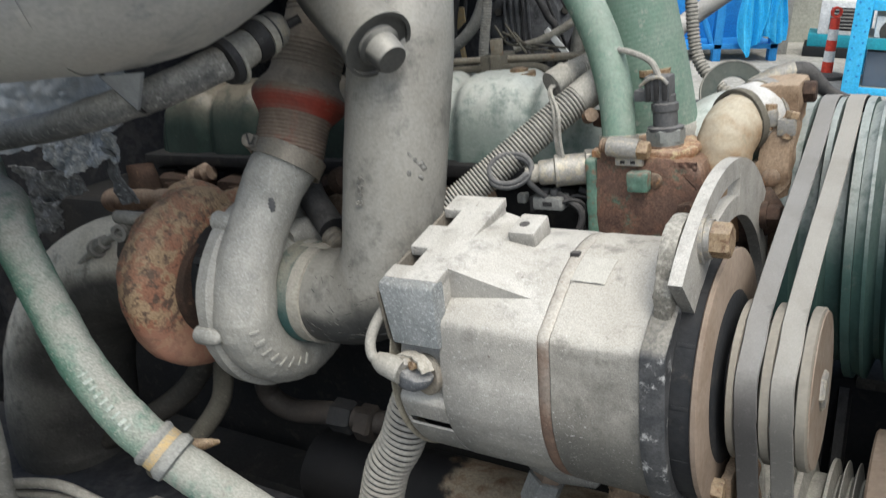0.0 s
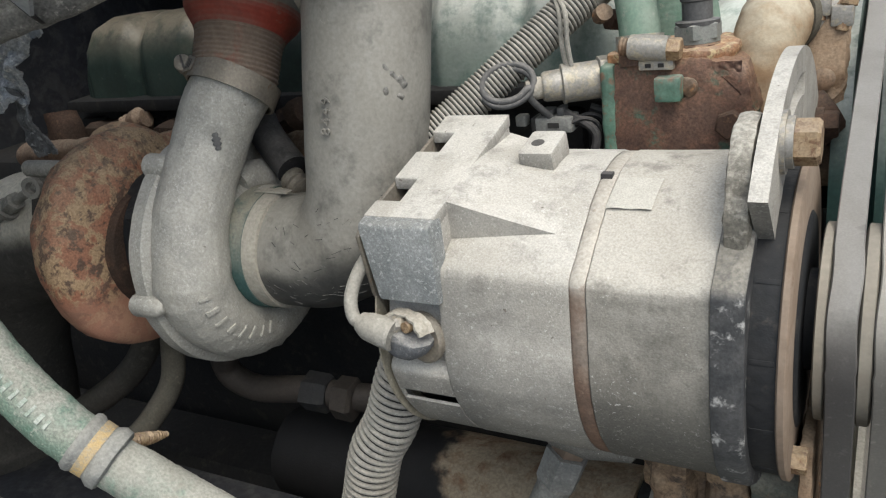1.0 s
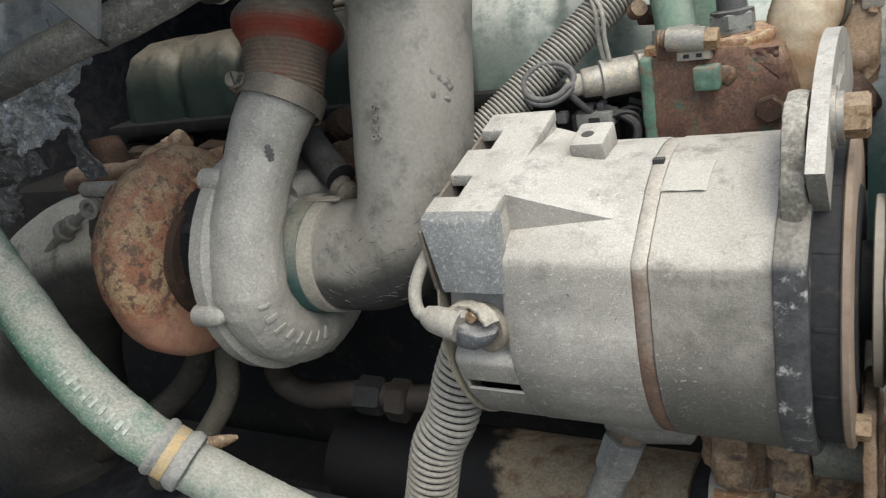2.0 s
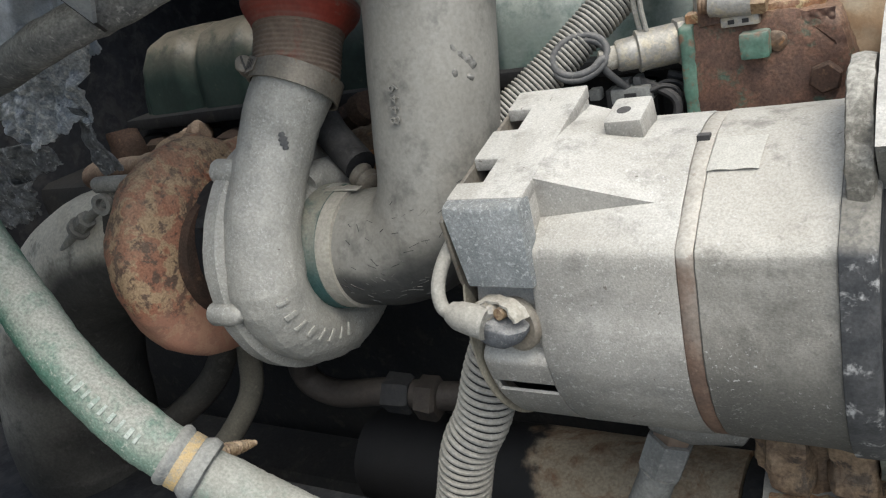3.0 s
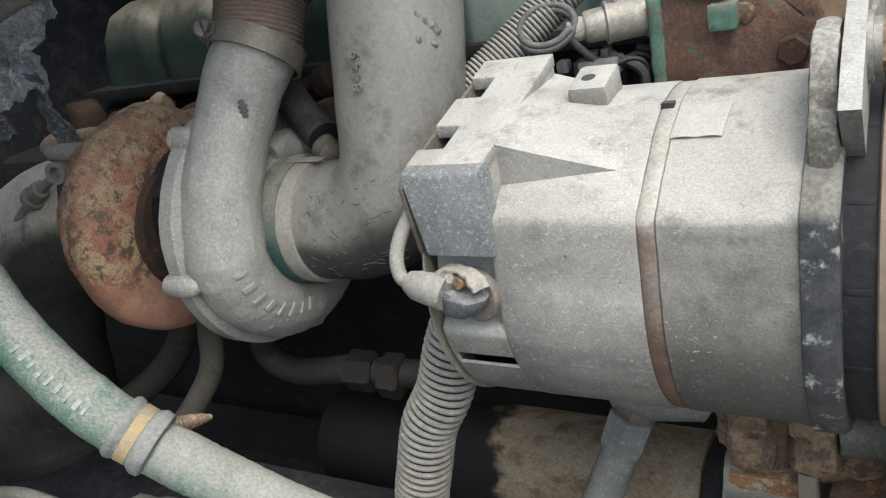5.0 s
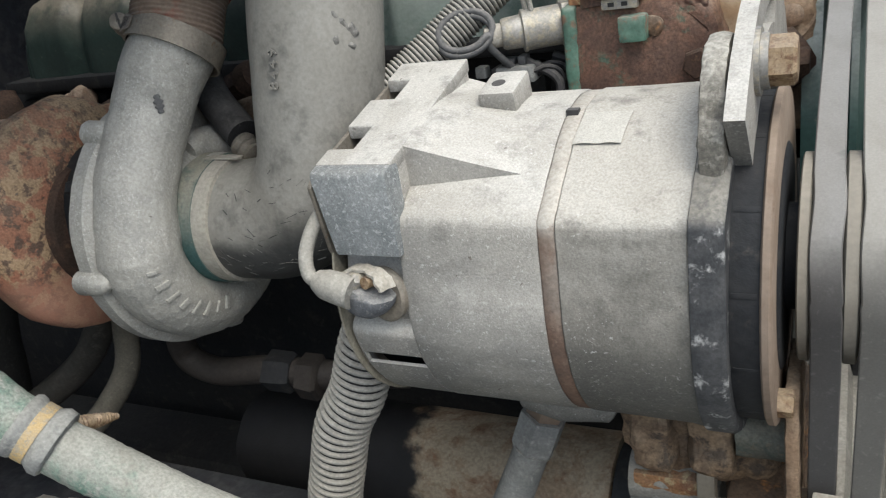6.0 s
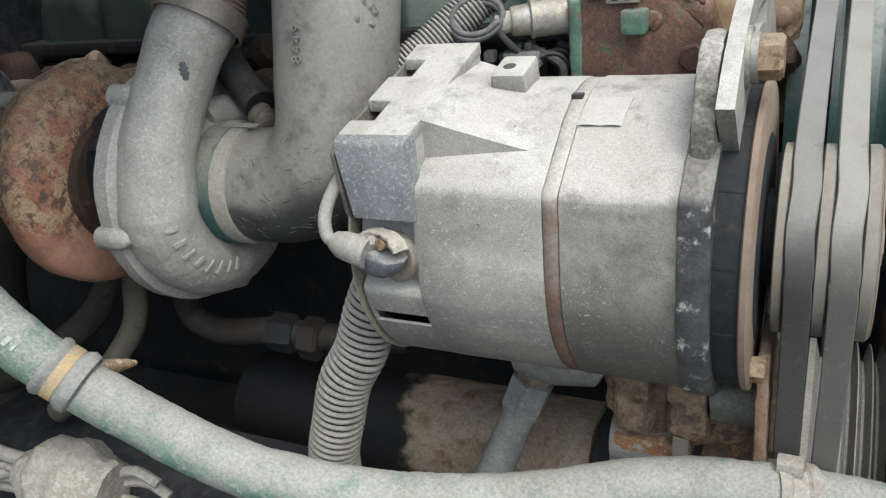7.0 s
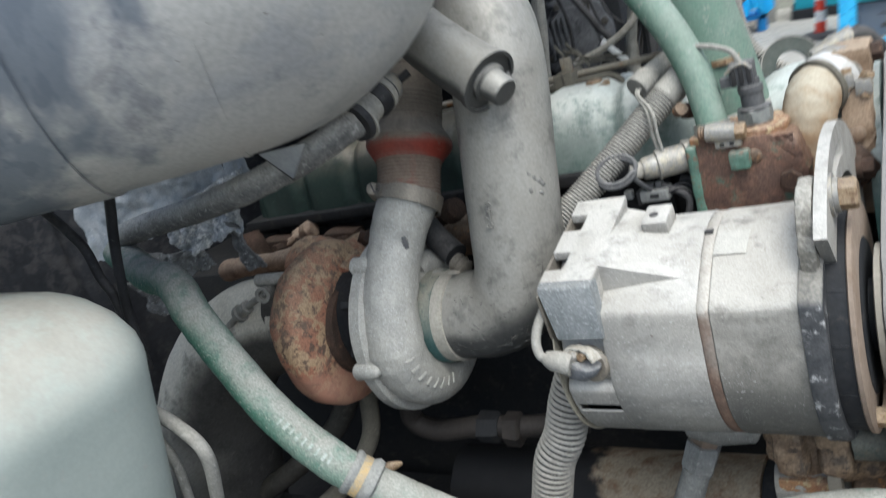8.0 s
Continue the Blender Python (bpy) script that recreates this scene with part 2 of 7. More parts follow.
M_RUSTD = surf("dark_rust", (0.062, 0.036, 0.026), (0.038, 0.026, 0.02), (0.12, 0.07, 0.045), 0.9, 0, 0.03, 0.002, 0.6, 0.25, (0.11, 0.085, 0.065), 0.36, 0.2)
M_RUSTS = surf("dusty_brown_rust", (0.215, 0.138, 0.095), (0.16, 0.10, 0.07), (0.075, 0.05, 0.04), 0.9, 0, 0.02, 0.002, 0.7, 1.1, (0.31, 0.24, 0.185), 0.38, 0.18, speck=0.2)
M_RUSTT = surf("dusty_tan_rust", (0.25, 0.175, 0.115), (0.20, 0.13, 0.08), (0.15, 0.09, 0.055), 0.9, 0, 0.03, 0.002, 0.6, 0.8, (0.36, 0.29, 0.215), 0.38, 0.16)
M_RUSTO = surf("orange_rust", (0.30, 0.155, 0.07), (0.20, 0.10, 0.06), (0.40, 0.32, 0.18), 0.9, 0, 0.03, 0.002, 0.6, 0.4, (0.42, 0.36, 0.27), 0.42, 0.2)
M_RUSTM = surf("oily_rust_casting", (0.15, 0.095, 0.06), (0.085, 0.06, 0.045), (0.42, 0.19, 0.06), 0.85, 0, 0.02, 0.0025, 0.6, 0.5, (0.27, 0.23, 0.18), 0.38, 0.2, speck=0.14)
M_RUSTG = surf("rust_with_green_paint", (0.075, 0.045, 0.038), (0.145, 0.078, 0.055), (0.055, 0.105, 0.078), 0.55, 0, 0.016, 0.002, 0.7, 0.6, (0.25, 0.165, 0.105), 0.385, 0.22, speck=0.12)
M_ELBOW = surf("rusty_cream_elbow", (0.33, 0.275, 0.195), (0.27, 0.185, 0.11), (0.19, 0.20, 0.15), 0.85, 0, 0.03, 0.0025, 0.5, 0.9, (0.41, 0.37, 0.29), 0.33, 0.07, speck=0.12, lie=(0.0, 0.8))
M_GREEN = surf("engine_green_paint", (0.085, 0.15, 0.13), (0.07, 0.12, 0.11), (0.15, 0.19, 0.17), 0.55, 0, 0.05, 0.003, 0.15, 1.3, (0.52, 0.55, 0.52), 0.33, 0.06)
M_GREENP = surf("bright_green_paint", (0.085, 0.175, 0.13), (0.075, 0.135, 0.105), (0.17, 0.10, 0.065), 0.6, 0, 0.02, 0.003, 0.3, 0.4, spots=0.40)
M_PIVOT = surf("oily_green_casting", (0.10, 0.115, 0.095), (0.15, 0.145, 0.115), (0.22, 0.17, 0.11), 0.7, 0, 0.016, 0.002, 0.6, 0.7, (0.30, 0.28, 0.225), 0.38, 0.15)
M_BRKT = surf("rust_streaked_bracket", (0.155, 0.105, 0.068), (0.25, 0.175, 0.11), (0.075, 0.058, 0.046), 0.85, 0, 0.022, 0.0025, 0.6, 0.5, (0.30, 0.25, 0.185), 0.42, 0.2, speck=0.14, span=0.14)
M_GHOSE = surf("green_rubber_hose", (0.095, 0.175, 0.13), (0.12, 0.185, 0.145), (0.22, 0.25, 0.215), 0.75, 0, 0.05, 0.003, 0.25, 0.5, (0.33, 0.35, 0.31), 0.36, 0.08)
M_FLEX = surf("dusty_green_flexible_hose", (0.058, 0.150, 0.108), (0.13, 0.19, 0.152), (0.27, 0.285, 0.25), 0.85, 0, 0.05, 0.0018, 0.9, 1.0, (0.33, 0.328, 0.295), 0.37, 0.2, mid=0.53, span=0.2, speck=0.5, lie=(0.0, 0.9))
M_FLEXD = surf("hose_caked_in_dust", (0.10, 0.185, 0.145), (0.225, 0.24, 0.21), (0.29, 0.295, 0.265), 0.9, 0, 0.05, 0.002, 0.9, 1.1, (0.31, 0.31, 0.277), 0.40, 0.15, mid=0.50, span=0.14)
M_RED = surf("red_silicone", (0.23, 0.04, 0.026), (0.16, 0.034, 0.024), (0.20, 0.12, 0.09), 0.6, 0, 0.05, 0.003, 0.15, 1.5, (0.20, 0.165, 0.13), 0.33, 0.08)
M_REDU = surf("brown_dusted_silicone", (0.165, 0.142, 0.118), (0.205, 0.175, 0.145), (0.15, 0.105, 0.085), 0.85, 0, 0.03, 0.003, 0.2, 0.8, (0.28, 0.25, 0.21), 0.36, 0.08)
M_REDD = surf("dust_coated_silicone", (0.15, 0.112, 0.087), (0.185, 0.143, 0.112), (0.22, 0.065, 0.045), 0.8, 0, 0.03, 0.003, 0.2, 0.45, (0.25, 0.205, 0.16), spots=0.42, speck=0.08, sharp=0.12)
M_CLAMP = surf("dirty_clamp_steel", (0.155, 0.14, 0.116), (0.215, 0.19, 0.155), (0.16, 0.10, 0.06), 0.55, 0.35, 0.02, 0.002, 0.3, 0.3, spots=0.33)
M_SLEEVE = surf("pale_dusted_sleeve", (0.44, 0.435, 0.42), (0.38, 0.375, 0.355), (0.34, 0.28, 0.20), 0.8, 0, 0.02, 0.002, 0.3, 0.6, (0.56, 0.555, 0.54), 0.34, 0.08)
M_STEEL = surf("dusty_steel", (0.32, 0.31, 0.29), (0.24, 0.235, 0.22), (0.40, 0.36, 0.28), 0.55, 0.4, 0.02, 0.002, 0.3, 0.4)
M_BRASS = surf("rusty_tan_bolt", (0.34, 0.25, 0.155), (0.26, 0.18, 0.10), (0.16, 0.09, 0.05), 0.65, 0.3, 0.008, 0.0015, 0.4, 0.3)
M_TAN = surf("tan_rusty_pulley", (0.235, 0.182, 0.14), (0.19, 0.14, 0.102), (0.15, 0.095, 0.064), 0.8, 0.1, 0.05, 0.004, 0.15, 0.15, spots=0.33, edge=0.06)
M_CREAM = surf("cream_pulley_rim", (0.25, 0.23, 0.19), (0.205, 0.185, 0.152), None, 0.7, 0.1, 0.04, 0.004, 0.1, 0.2, edge=0.05)
# pale upward faces paint the sky light on the belt, besides dust
M_BELT = surf("dusty_belt_lit_above", (0.075, 0.072, 0.069), (0.062, 0.060, 0.058), (0.092, 0.089, 0.085), 0.85, 0, 0.12, 0.0012, 0.3, 2.6, (0.235, 0.230, 0.220), 0.36, 0.05, lie=(0.12, 1.1))
M_BLACK = surf("black_rubber", (0.018, 0.018, 0.019), (0.03, 0.03, 0.032), (0.08, 0.078, 0.074), 0.7, 0, 0.03, 0.002, 0.3, 0.35, (0.2, 0.19, 0.18), 0.33)
# black iron; the same black also stands in for shade in grooves and gaps
M_DARK = surf("oily_iron_and_shade_black", (0.014, 0.0155, 0.018), (0.022, 0.0225, 0.024), (0.036, 0.034, 0.032), 0.75, 0.1, 0.08, 0.005, 0.4, 0.12, (0.07, 0.068, 0.064), 0.38)
M_GREYRUB = surf("dusty_grey_rubber", (0.20, 0.205, 0.20), (0.15, 0.155, 0.152), (0.27, 0.27, 0.255), 0.8, 0, 0.02, 0.002, 0.5, 0.6, (0.33, 0.325, 0.295), 0.38, 0.12)
M_SENSOR = surf("dusty_zinc_sensor", (0.16, 0.175, 0.17), (0.21, 0.22, 0.21), (0.11, 0.15, 0.13), 0.6, 0.2, 0.01, 0.0015, 0.3, 0.5, (0.34, 0.335, 0.305), 0.36, 0.1)
M_PLATE = surf("pale_dusty_plate", (0.36, 0.375, 0.39), (0.30, 0.315, 0.33), (0.42, 0.425, 0.425), 0.6, 0.3, 0.03, 0.002, 0.2, 0.5, (0.32, 0.32, 0.31), 0.36, 0.08)
M_GREYBLK = surf("grey_black_plastic", (0.055, 0.057, 0.06), (0.08, 0.082, 0.085), (0.16, 0.155, 0.15), 0.65, 0, 0.02, 0.002, 0.3, 0.5, (0.22, 0.21, 0.2), 0.33)
M_COND = surf("grey_corrugated_conduit", (0.255, 0.247, 0.222), (0.20, 0.195, 0.178), (0.33, 0.32, 0.29), 0.8, 0, 0.03, 0.002, 0.3, 0.6, (0.37, 0.352, 0.31), 0.4)
M_DTUBE = surf("dusty_dark_tube", (0.045, 0.042, 0.036), (0.064, 0.058, 0.050), (0.083, 0.075, 0.064), 0.8, 0, 0.04, 0.003, 0.3, 0.5, (0.112, 0.104, 0.088), 0.38)
M_FUEL = surf("rust_spotted_fuel_pipe", (0.19, 0.165, 0.125), (0.24, 0.215, 0.17), (0.24, 0.11, 0.035), 0.7, 0.1, 0.05, 0.003, 0.3, 0.9, (0.34, 0.315, 0.26), 0.40, 0.12, speck=0.12)
# dusty; the pale top and dark sides also paint the light and shade
M_EXH = surf("dusty_shaded_exhaust_pipe", (0.072, 0.069, 0.063), (0.052, 0.050, 0.047), (0.10, 0.095, 0.085), 0.8, 0.1, 0.06, 0.003, 0.25, 1.6, (0.60, 0.57, 0.49), 0.36, lie=(0.0, 0.6))
M_TANH = surf("dusty_tan_hose", (0.085, 0.078, 0.062), (0.11, 0.10, 0.08), (0.15, 0.135, 0.105), 0.85, 0, 0.03, 0.002, 0.3, 0.4, (0.20, 0.185, 0.15), 0.36)
M_DRUM = surf("streaked_aluminised_drum", (0.47, 0.465, 0.445), (0.40, 0.405, 0.41), (0.27, 0.275, 0.285), 0.5, 0.3, 0.12, 0.004, 0.25, 0.25, (0.47, 0.46, 0.43), 0.41, 0.08, 0.55, 0.16, speck=0.06, sharp=0.1, pits=0.3)
M_FOIL = surf("torn_grey_heat_blanket", (0.36, 0.39, 0.43), (0.56, 0.58, 0.60), (0.80, 0.80, 0.79), 0.55, 0.2, 0.022, 0.0025, 1.0, 0.25, (0.575, 0.558, 0.524), spots=0.42, edge=0.24, sharp=0.04, span=0.18)
M_FOILP = surf("blue_grey_blanket_cloth", (0.34, 0.38, 0.43), (0.46, 0.49, 0.52), (0.60, 0.61, 0.62), 0.65, 0.1, 0.03, 0.002, 0.6, 0.35, (0.34, 0.34, 0.33), 0.34, 0.1)
M_FOILD = surf("sooty_torn_lagging", (0.11, 0.112, 0.115), (0.22, 0.225, 0.23), (0.52, 0.525, 0.52), 0.75, 0.1, 0.018, 0.0022, 1.0, 0.3, (0.25, 0.24, 0.22), spots=0.37, edge=0.18, sharp=0.05, span=0.2)
M_TANK = surf("pale_green_plastic_tank", (0.376, 0.416, 0.380), (0.336, 0.380, 0.348), (0.400, 0.400, 0.360), 0.7, 0, 0.12, 0.004, 0.06, 0.9, (0.376, 0.360, 0.316), 0.33, 0.03)
M_TAPE = surf("dusty_wrapping_tape", (0.317, 0.295, 0.251), (0.238, 0.220, 0.185), (0.370, 0.352, 0.308), 0.85, 0, 0.02, 0.002, 0.4, 0.3)
M_PAPER = surf("faded_sticker_paper", (0.47, 0.455, 0.41), (0.42, 0.405, 0.365), None, 0.8, 0, 0.01, 0.001, 0.1, 0.2)
M_BAND = surf("brown_rusty_band", (0.17, 0.11, 0.08), (0.13, 0.09, 0.07), (0.22, 0.16, 0.12), 0.75, 0.2, 0.02, 0.002, 0.3, 2.6, (0.42, 0.395, 0.35), 0.36, lie=(-0.1, 0.8))
M_STARTER = surf("starter_barrel_paint", (0.285, 0.24, 0.175), (0.22, 0.16, 0.105), (0.14, 0.068, 0.034), 0.75, 0.1, 0.022, 0.003, 0.4, 0.4, (0.31, 0.265, 0.20), 0.43, 0.15, span=0.15, speck=0.13)


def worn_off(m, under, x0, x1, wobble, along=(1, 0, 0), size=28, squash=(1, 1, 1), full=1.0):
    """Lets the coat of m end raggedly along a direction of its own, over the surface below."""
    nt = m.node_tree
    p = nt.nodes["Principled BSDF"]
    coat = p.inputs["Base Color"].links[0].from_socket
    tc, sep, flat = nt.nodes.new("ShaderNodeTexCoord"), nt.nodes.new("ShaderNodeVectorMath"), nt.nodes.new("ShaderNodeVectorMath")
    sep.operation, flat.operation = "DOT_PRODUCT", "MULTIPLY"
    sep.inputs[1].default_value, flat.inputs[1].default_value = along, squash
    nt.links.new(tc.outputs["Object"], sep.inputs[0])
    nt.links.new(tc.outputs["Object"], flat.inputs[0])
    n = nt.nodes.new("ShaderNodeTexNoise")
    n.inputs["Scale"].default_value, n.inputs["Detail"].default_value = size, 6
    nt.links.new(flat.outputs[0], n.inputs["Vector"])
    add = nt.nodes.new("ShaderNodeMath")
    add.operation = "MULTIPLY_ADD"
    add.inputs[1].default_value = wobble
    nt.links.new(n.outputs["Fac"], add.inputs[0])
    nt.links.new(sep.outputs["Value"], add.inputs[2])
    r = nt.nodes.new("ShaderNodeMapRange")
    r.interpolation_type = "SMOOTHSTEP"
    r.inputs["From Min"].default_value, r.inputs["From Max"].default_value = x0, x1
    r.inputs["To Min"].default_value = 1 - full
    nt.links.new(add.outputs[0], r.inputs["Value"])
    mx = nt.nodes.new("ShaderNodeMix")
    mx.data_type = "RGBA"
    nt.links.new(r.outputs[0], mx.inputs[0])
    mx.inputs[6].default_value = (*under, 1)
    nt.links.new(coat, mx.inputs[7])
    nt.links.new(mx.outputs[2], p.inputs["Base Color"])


worn_off(M_STARTER, (0.016, 0.016, 0.017), -0.080, -0.068, 0.07)
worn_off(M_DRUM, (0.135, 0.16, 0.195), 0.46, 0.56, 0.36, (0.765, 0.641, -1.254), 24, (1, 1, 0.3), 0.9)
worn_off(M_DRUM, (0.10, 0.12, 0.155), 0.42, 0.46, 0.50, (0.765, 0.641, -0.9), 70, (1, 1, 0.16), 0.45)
worn_off(M_ELBOW, (0.23, 0.125, 0.065), 0.075, 0.125, 0.07, (0, 0, 1), 60, (1, 1, 1), 0.7)
worn_off(M_RUST, (0.40, 0.215, 0.15), 0.070, 0.110, 0.07, (0.30, 0, 1), 45, (1, 1, 1), 0.75)
M_TEALR = surf("dark_teal_rubber", (0.035, 0.085, 0.085), (0.05, 0.11, 0.105), (0.16, 0.18, 0.16), 0.7, 0, 0.03, 0.002, 0.3, 1.0, (0.25, 0.245, 0.205), 0.33)
M_WHITE = surf("worn_white_print", (0.40, 0.42, 0.39), (0.24, 0.29, 0.25), None, 0.8, 0, 0.006, 0.001, 0.2)
M_YELLOW = surf("faded_yellow_band", (0.44, 0.31, 0.13), (0.38, 0.29, 0.16), (0.30, 0.26, 0.19), 0.7, 0, 0.01, 0.001, 0.2, 0.2)
M_CONC = surf("dusty_concrete_ground", (0.31, 0.298, 0.265), (0.25, 0.242, 0.217), (0.35, 0.335, 0.30), 0.9, 0, 0.8, 0.03, 0.3)
M_BLUE = surf("blue_painted_steel", (0.03, 0.20, 0.50), (0.035, 0.24, 0.56), (0.02, 0.12, 0.3), 0.5, 0, 0.2, 0.02, 0.1, spots=0.30)
M_TARP = surf("blue_tarpaulin", (0.05, 0.40, 0.72), (0.08, 0.48, 0.80), None, 0.4, 0, 0.2, 0.02, 0.2)
M_WALL = surf("grey_yard_wall", (0.31, 0.31, 0.265), (0.25, 0.25, 0.215), None, 0.9, 0, 0.6, 0.03, 0.2)
M_PWHITE = surf("white_post_band", (0.7, 0.7, 0.68), (0.62, 0.62, 0.6), None, 0.6, 0, 0.1, 0.02, 0.1)
M_PRED = surf("red_post_band", (0.60, 0.06, 0.035), (0.52, 0.055, 0.035), None, 0.6, 0, 0.1, 0.02, 0.1)
M_TEAL = surf("teal_cabinet", (0.03, 0.30, 0.38), (0.03, 0.25, 0.32), None, 0.5, 0, 0.2, 0.02, 0.1)
M_GREENW = surf("dark_green_wheel_paint", (0.045, 0.088, 0.078), (0.035, 0.07, 0.063), (0.10, 0.12, 0.105), 0.6, 0, 0.05, 0.003, 0.2, 1.4, (0.31, 0.34, 0.325), 0.33, 0.08, lie=(0.05, 0.8))
M_ARM = surf("dust_mottled_steel_tube", (0.12, 0.12, 0.117), (0.20, 0.196, 0.186), (0.40, 0.39, 0.365), 0.75, 0.1, 0.02, 0.002, 0.7, 1.2, (0.52, 0.505, 0.465), 0.38, 0.2)
M_CASE = surf("sooty_grey_casing", (0.075, 0.077, 0.082), (0.13, 0.132, 0.136), (0.035, 0.036, 0.04), 0.7, 0.15, 0.03, 0.003, 0.5, 0.5, (0.19, 0.187, 0.18), 0.40, 0.15, speck=0.12)
M_TANP = surf("tan_pulley_face", (0.246, 0.200, 0.157), (0.212, 0.157, 0.115), (0.281, 0.246, 0.204), 0.75, 0.1, 0.03, 0.004, 0.1, 0.2, spots=0.36, edge=0.06)
# same painted sky light on upward faces, over a paler belt
M_BELT2 = surf("pale_top_lit_dusty_belt", (0.145, 0.139, 0.126), (0.122, 0.117, 0.106), (0.17, 0.163, 0.148), 0.85, 0, 0.12, 0.0012, 0.3, 2.6, (0.31, 0.299, 0.272), 0.36, 0.05, lie=(0.10, 1.1))
# blue-black steel; its bluish lift paints lens haze over dark parts
M_HAZE = surf("grimy_blue_hazed_steel", (0.028, 0.031, 0.038), (0.018, 0.02, 0.025), (0.05, 0.05, 0.054), 0.8, 0.1, 0.1, 0.01, 0.4, 0.2, (0.07, 0.07, 0.07))
M_DRAIN = surf("oily_brown_pipe", (0.030, 0.026, 0.024), (0.040, 0.034, 0.030), (0.05, 0.040, 0.033), 0.7, 0.1, 0.04, 0.003, 0.3, 0.3, (0.075, 0.066, 0.056), 0.34)
# dark green: paints shade on the cover's rear, plain colour on the disc
M_GREENDK = surf("dark_green_paint", (0.028, 0.046, 0.040), (0.018, 0.030, 0.027), (0.06, 0.075, 0.06), 0.42, 0, 0.05, 0.004, 0.15, 1.1, (0.19, 0.172, 0.138), 0.33, 0.08, lie=(0.15, 0.8))
# brown dust, and the front end's shade put into a darker base
M_ALUF = surf("brown_dusted_shaded_casting", (0.128, 0.122, 0.107), (0.096, 0.092, 0.082), (0.19, 0.182, 0.163), 0.75, 0.05, 0.06, 0.0013, 0.9, 1.35, (0.43, 0.41, 0.367), 0.36, 0.12, speck=0.3, lie=(-0.42, 0.8), chips=0.5, pits=0.4)

X, Y, Z = Vector((1, 0, 0)), Vector((0, 1, 0)), Vector((0, 0, 1))

# ---- engine block, head and valve cover ----
def engine_block():
    t = thing("engine_block", (-0.3, 0.45, -0.6), "oil-blackened cast iron diesel engine block and cylinder head", "engine")
    part("block", rough(block((-1.3, 0.24, -0.62), (0.10, 0.75, 0.02), 0.02), 0.006, 0.06), M_DARK, t)
    bm = block((-0.74, 0.225, 0.02), (-0.02, 0.62, 0.095), 0.008)
    for i in range(7):
        block((-0.72 + i * 0.1, 0.215, 0.03), (-0.68 + i * 0.1, 0.235, 0.085), 0.006, bm)
    part("cylinder_head", bm, M_DARK, t)
    bm = block((-1.2, 0.16, -0.62), (0.0, 0.3, -0.36), 0.04)
    part("oil_pan", bm, M_DARK, t)
    return t


def valve_cover():
    t = thing("valve_cover", (-0.4, 0.31, 0.1), "green painted ribbed valve cover under pale dust", "valve cover")
    prof = [(0.418, 0.108), (0.418, 0.145), (0.405, 0.168), (0.38, 0.180), (0.30, 0.193), (0.262, 0.194), (0.238, 0.187), (0.224, 0.168), (0.218, 0.14), (0.216, 0.108)]
    bm = bmesh.new()
    loops, x, edges = [], -0.70, []
    pitch, gap = 0.094, 0.020
    while x < -0.045:
        ph = ((x + 0.70) % pitch) / pitch
        g = gap / pitch
        s = min(1, max(0, min(ph, 1 - ph) / g))
        s = s * s * (3 - 2 * s)
        loops.append([Vector((x, y + (0.008 * (1 - s) if y < 0.3 else -0.006 * (1 - s)), z - (0.010 * (1 - s) if z > 0.12 else 0))) for y, z in prof])
        x += pitch / 24
    rings(bm, loops)
    finish(bm)
    for v in bm.verts:
        if v.co.x < -0.66:
            k = (-0.66 - v.co.x) / 0.04
            v.co.z -= 0.03 * k * k * (v.co.z - 0.108) / 0.1
    # rear half gets its own darker green: the shade there is painted on
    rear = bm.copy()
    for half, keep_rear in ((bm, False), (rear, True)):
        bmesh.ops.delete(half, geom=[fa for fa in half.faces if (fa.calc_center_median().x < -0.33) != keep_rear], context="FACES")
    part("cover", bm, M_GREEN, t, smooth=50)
    part("rear_section", rear, M_GREENDK, t, "rear section of the cover in darker green, its shade painted on", smooth=50)
    part("gasket_rail", block((-0.72, 0.203, 0.094), (-0.03, 0.43, 0.108), 0.003), M_DARK, t)
    for i in range(5):
        x = -0.60 + i * 0.1455
        if i > 1:
            part("bolt", rough(hexnut((x, 0.275, 0.1915), Z, 0.010, 0.006, lathe([(-0.004, 0.018), (0.002, 0.018), (0.002, 0.01)], (x, 0.275, 0.191), Z, 20)), 0.001, 0.008), M_BRASS if i > 2 else M_STEEL, t)
    return t


engine_block()
valve_cover()


# ---- alternator ----
AY, AZ, AR = 0.033, 0.005, 0.098
CORNER, TIP = math.atan2(0.058, -0.093), 0.1096


def shell_r(th, r, corner=True):
    if not corner:
        return r
    lean = math.acos(0.098 / TIP)
    d = (th - CORNER + math.pi) % (2 * math.pi) - math.pi
    return r / math.cos(lean - min(lean, math.hypot(d, 0.012)))


